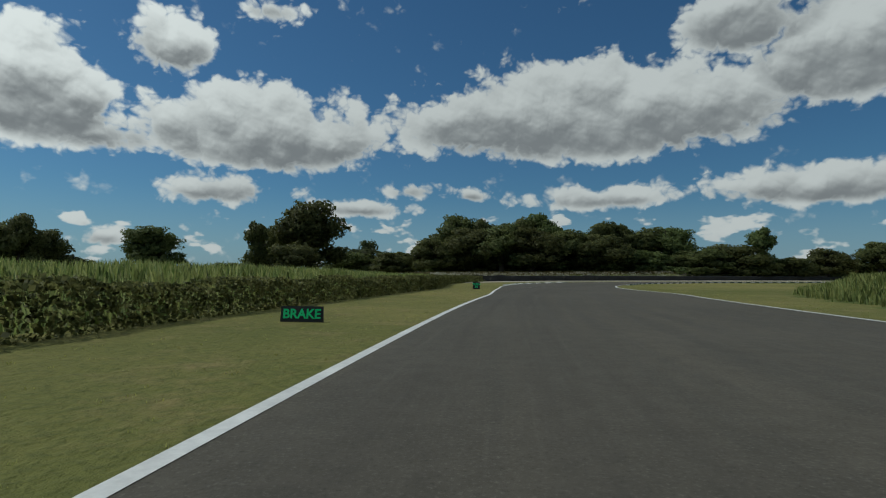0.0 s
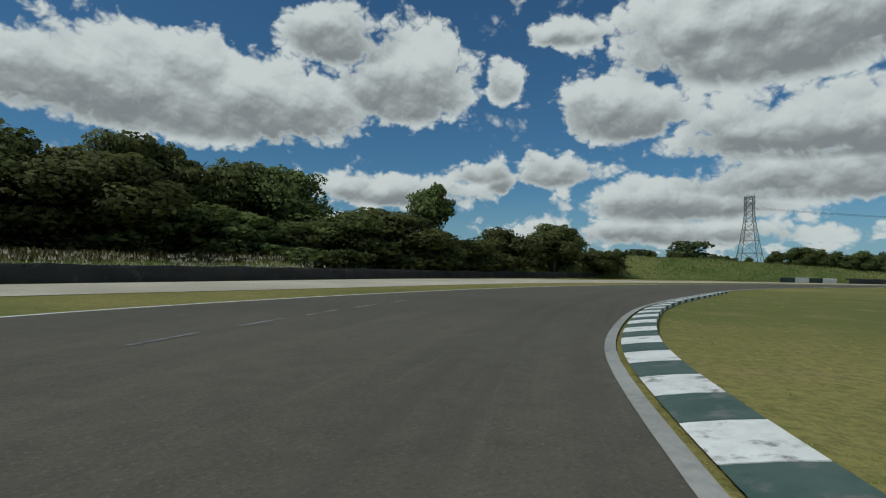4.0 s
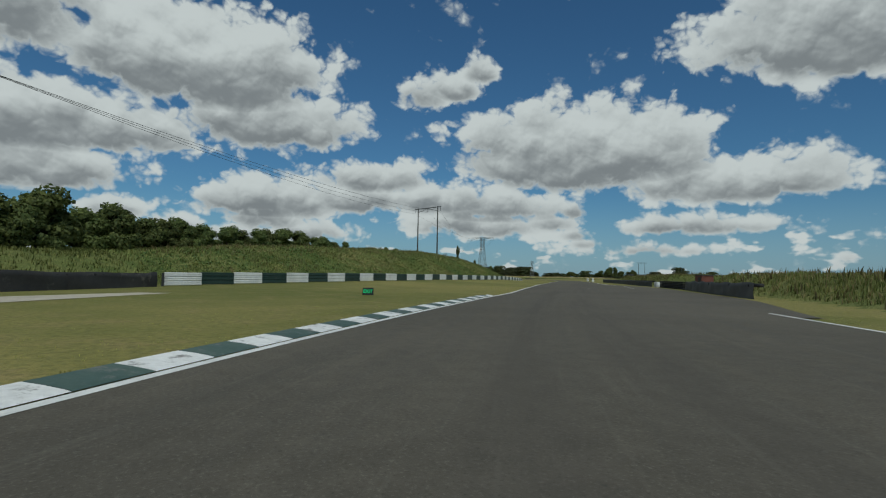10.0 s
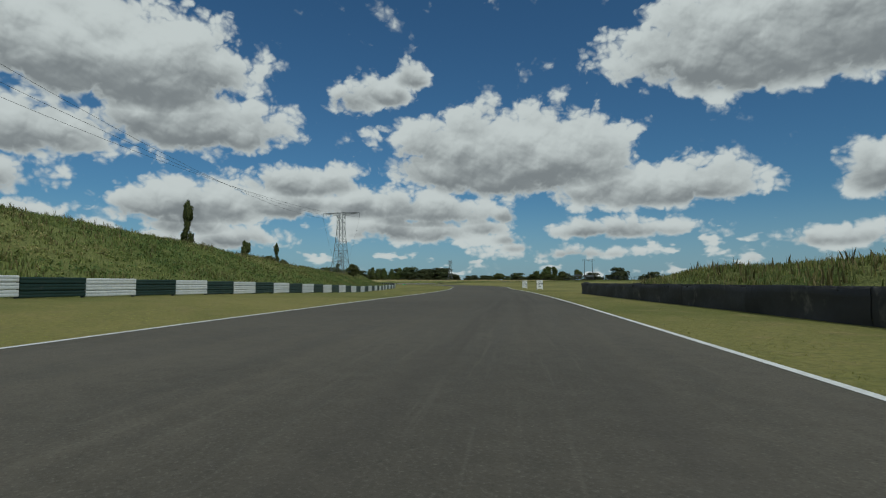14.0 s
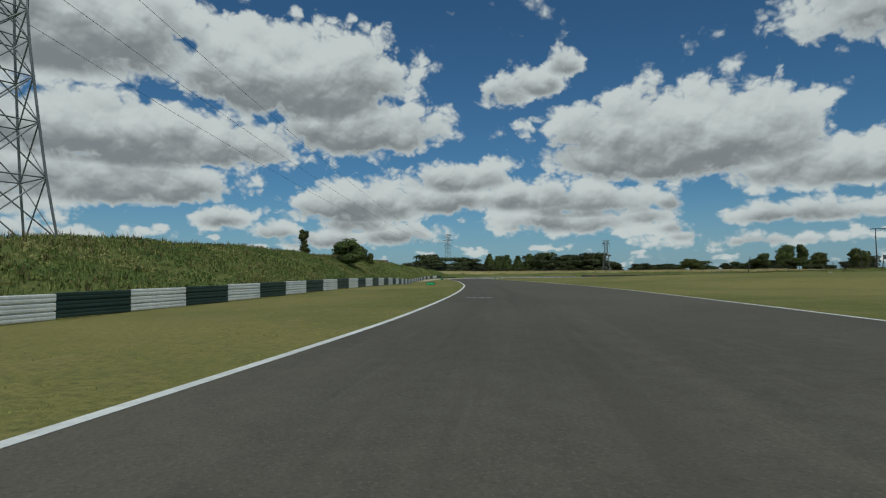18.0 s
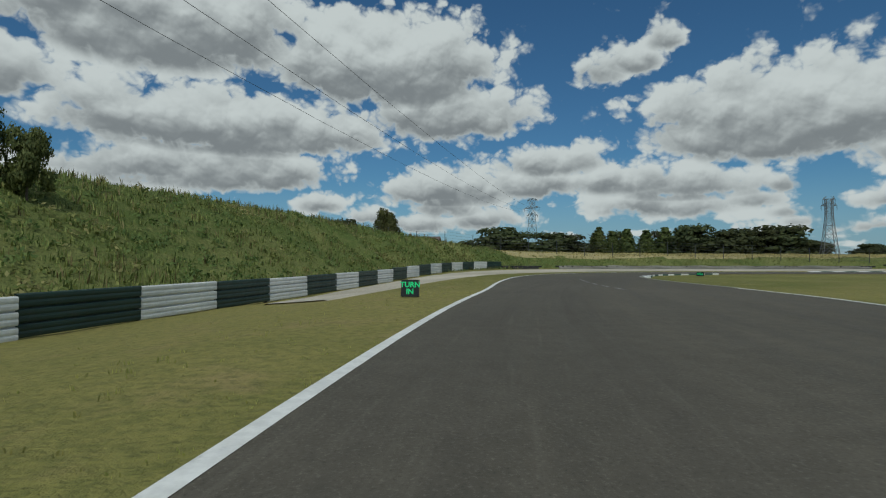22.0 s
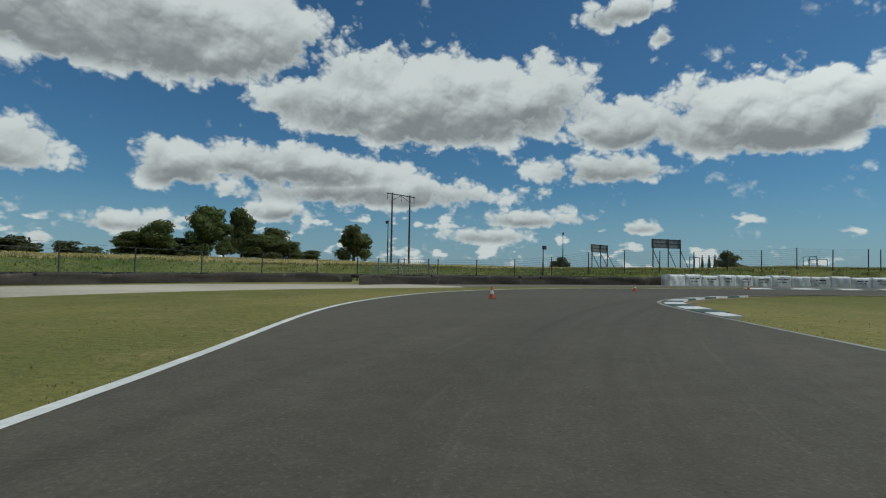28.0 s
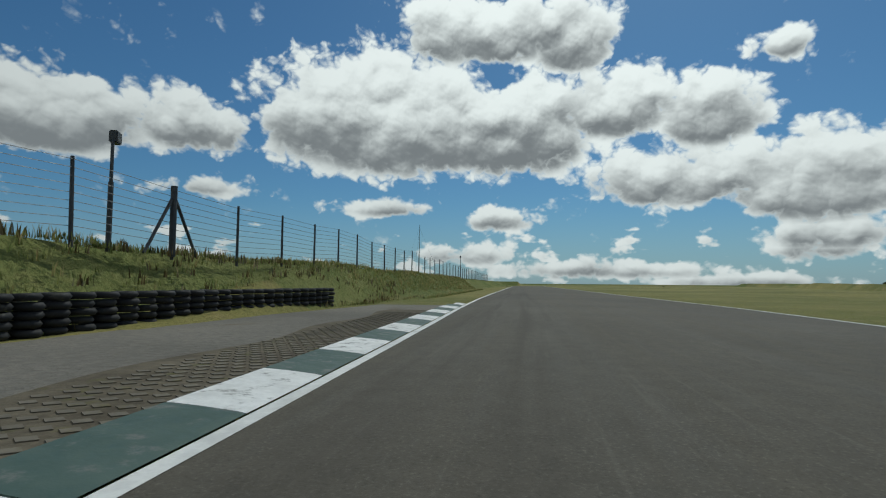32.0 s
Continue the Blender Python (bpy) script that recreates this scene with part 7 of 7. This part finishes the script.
# banks behind the first bend and beside the gravel
s, l, x, y = scatter(rng, 20000, 66, 286, lambda s: BANK_FOOT(s) - 1.0, lambda s: BANK_FOOT(s) + 16)
z = terrain(x, y)
blades("long_grass", STRAW, x, y, z, np.full(len(x), 0.3), 0.07, 5, 5, "rough green grass behind the tyre walls", "grass")
s, l, x, y = scatter(rng, 1100, 66, 150, lambda s: BANK_FOOT(s) + 0.6, lambda s: BANK_FOOT(s) + 4)
blades("umbel_flowers", BLOSSOM, x, y, terrain(x, y) + 0.55, np.full(len(x), 0.25), 0.10, 4, 6, "pale flowering weeds behind the tyre wall", "weeds", 0.9)
s, l, x, y = scatter(rng, 2600, 66, 160, lambda s: BANK_FOOT(s) + 4.0, lambda s: BANK_FOOT(s) + 11)
blades("dark_weeds", WEED, x, y, terrain(x, y), np.full(len(x), 0.8), 0.12, 8, 7, "dark tangled weeds under the trees", "weeds")
# the right-hand bank by the pit exit
s, l, x, y = scatter(rng, 16000, 225, 446, lambda s: RIGHT_FOOT(s) - 9, lambda s: RIGHT_FOOT(s) - 0.3)
z = terrain(x, y)
blades("long_grass", STRAW, x, y, z, np.full(len(x), 0.32), 0.07, 4, 8, "tall pale grass on the bank by the pit exit", "grass")
pick = rng.random(len(x)) < 0.2
blades("seeding_grass", STRAW_DRY, x[pick], y[pick], z[pick], np.full(pick.sum(), 0.48), 0.05, 3, 10, "tall dry seeding grass by the pit exit", "grass")
pick = rng.random(len(x)) < 0.02
blades("dark_weeds", WEED, x[pick], y[pick], z[pick], np.full(pick.sum(), 0.75), 0.12, 5, 11, "dark dock stems in the tall grass", "weeds")
s, l, x, y = scatter(rng, 9000, -30, 72, lambda s: RIGHT_FOOT(s) - 12, lambda s: RIGHT_FOOT(s))
blades("long_grass", STRAW, x, y, terrain(x, y), np.full(len(x), 0.5), 0.09, 4, 12, "uncut grass on the raised infield", "grass")
# the end of the lap: bank under the fence
s, l, x, y = scatter(rng, 15000, 772, 905, lambda s: BANK_FOOT(s) - 0.6, lambda s: BANK_FOOT(s) + 6)
z = terrain(x, y)
blades("long_grass", STRAW, x, y, z, np.full(len(x), 0.17), 0.03, 5, 13, "uncut grass on the low bank under the wire fence", "grass")
pick = rng.random(len(x)) < 0.25
blades("seeding_grass", STRAW_DRY, x[pick], y[pick], z[pick], np.full(pick.sum(), 0.30), 0.025, 4, 14, "dry seeding grass under the wire fence", "grass")
s, l, x, y = scatter(rng, 500, 776, 850, lambda s: BANK_FOOT(s) - 0.4, lambda s: BANK_FOOT(s) + 1.6)
blades("dark_weeds", WEED, x, y, terrain(x, y), np.full(len(x), 0.3), 0.06, 6, 15, "dark weeds on the bare earth bank", "weeds")
s, l, x, y = scatter(rng, 5000, 700, 800, lambda s: BANK_FOOT(s) - 1, lambda s: BANK_FOOT(s) + 7)
blades("long_grass", STRAW, x, y, terrain(x, y), np.full(len(x), 0.24), 0.05, 5, 17, "uncut green grass behind the low tyre wall", "grass")
s, l, x, y = scatter(rng, 22000, 716, 806, lambda s: BANK_FOOT(s) + 6, lambda s: BANK_FOOT(s) + 48)
blades("hay_stalks", HAY_STALK, x, y, terrain(x, y), np.full(len(x), 0.22), 0.05, 5, 16, "dry yellow standing hay in the field", "grass")
# short tufts on the mown verges next to the asphalt
for k, (f, sign, s0, s1, reach, count) in enumerate(((LEFT, 1, -10, 680, 5.0, 9000), (RIGHT, -1, -10, 270, 4.0, 3500), (RIGHT, -1, 352, 760, 4.0, 5000), (RIGHT, -1, 756, 880, 4.0, 1600), (LEFT, 1, 680, 880, 4.5, 3000))):
    s = rng.uniform(s0, s1, count)
    l = f(s) + sign * (0.05 + reach * rng.random(count) ** 1.6)
    on_kerb = np.zeros(count, bool)
    for a, b, side, w in ((53, 75, 1, 0.6), (64, 121, -1, 0.8), (196, 279, 1, 0.7), (694, 713, -1, 0.85), (728, 748, 1, 0.7), (765, 778, -1, 1.0), (787, 842, 1, 0.95)):
        on_kerb |= (s > a) & (s < b) & (side == sign) & (np.abs(l - f(s)) < w)
    if sign > 0:
        on_kerb |= (s > 673) & (l > GRAVEL_NEAR_C(s))
    s, l = s[~on_kerb], l[~on_kerb]
    x, y = lay(s, l)
    dry = np.sin(x * 0.8 + np.sin(y)) * np.sin(y * 0.7) > 0.3
    for mat, m, nm, lb in ((VERGE_LEAF, ~dry, "verge_grass", "short green grass tufts on the verge"), (VERGE_LEAF, dry, "dry_verge_grass", "short dry grass tufts on the verge")):
        blades(nm, mat, x[m], y[m], terrain(x[m], y[m]), np.full(m.sum(), 0.03), 0.02, 4, 20 + k, lb, "grass", 0.9, False)


def hedge(s0, s1, f, high, deep, count, seed):
    """A clipped field hedge of leaf clumps."""
    r = np.random.default_rng(seed)
    s = r.uniform(s0, s1, count)
    u, v = r.random(count), r.random(count)
    top = high * (1 + 0.10 * np.sin(s * 0.9) + 0.08 * np.sin(s * 2.3))
    face = r.random(count)
    l = f(s) + deep * np.where(face < 0.55, 0.12 * u, u)
    z = np.where(face < 0.55, v * top, top * (0.9 + 0.15 * v))
    x, y = lay(s, l)
    z = z + terrain(x, y)
    c = np.stack([x, y, z], 1)
    d = r.normal(size=(count, 3))
    d /= np.linalg.norm(d, axis=1)[:, None]
    e = np.cross(d, r.normal(size=(count, 3)))
    e /= np.linalg.norm(e, axis=1)[:, None]
    w = r.uniform(0.03, 0.085, count)[:, None]
    verts = np.stack([c - d * w, c - e * w * 0.7, c + d * w, c + e * w * 0.7], 1).reshape(-1, 3)
    me = bpy.data.meshes.new("hedge")
    me.from_pydata(verts.tolist(), [], np.arange(count * 4).reshape(-1, 4).tolist())
    me.materials.append(HEDGE_LEAF)
    side = np.stack([np.zeros(count), np.zeros(count), np.full(count, 0.55)], 1) + d * 0.6
    side /= np.linalg.norm(side, axis=1)[:, None]
    soft_normals(me, np.repeat(side, 4, axis=0))
    return tagged(new("hedge", me), "long low dark green hedge at the edge of the field", "hedge", kind="stuff")


HEDGE = line((-40, 8.0), (13, 7.4), (30, 6.6), (44, 7.4), (50, 10.6), (57, 14.2), (66, 19.0), (72, 22.0))
hedge(-30, 70, HEDGE, 0.85, 1.3, 52000, 31)
s, l, x, y = scatter(rng, 7000, -30, 72, lambda s: HEDGE(s) + 0.8, lambda s: HEDGE(s) + 14)
blades("long_grass", STRAW, x, y, terrain(x, y) + 0.05, np.full(len(x), 0.6), 0.08, 5, 33, "uncut yellow-green grass behind the hedge", "grass")


MUD = speckled("trodden_mud", (0.085, 0.070, 0.050), (0.165, 0.140, 0.100), 0.9, 6.0, 0.95, spec=0.1, relief=0.8, distance=0.03, third=(0.12, 0.115, 0.045), share=0.36)
ribbon("muddy_strip", 793, 834, lambda s: LEFT(s) + 0.55, lambda s: LEFT(s) + 2.5 + 0.2 * np.sin(s * 0.9), 0.002, MUD, 0.5, 4, "brown trodden mud between the open pavers", "earth")


def grass_pavers():
    """Open concrete pavers with earth between them, beside the last kerb."""
    verts, faces = [], []
    for i in range(150):
        for j in range(6):
            s, l = 796.0 + i * 0.24, LEFT(796.0 + i * 0.24) + 0.90 + j * 0.24 + 0.12 * (i % 2)
            cx, cy = lay(np.array([s, s + 0.08, s, s - 0.08]), np.array([l - 0.1, l, l + 0.1, l]))
            b = len(verts)
            verts += [(cx[k], cy[k], 0.012) for k in range(4)] + [(cx[k], cy[k], -0.05) for k in range(4)]
            faces += [(b, b + 1, b + 2, b + 3), (b, b + 4, b + 5, b + 1), (b + 1, b + 5, b + 6, b + 2), (b + 2, b + 6, b + 7, b + 3), (b + 3, b + 7, b + 4, b)]
    ob = mesh_object("open_pavers", verts, faces, PAVER)
    return tagged(ob, "open concrete pavers half filled with earth beside the kerb", "paving", kind="stuff")


grass_pavers()
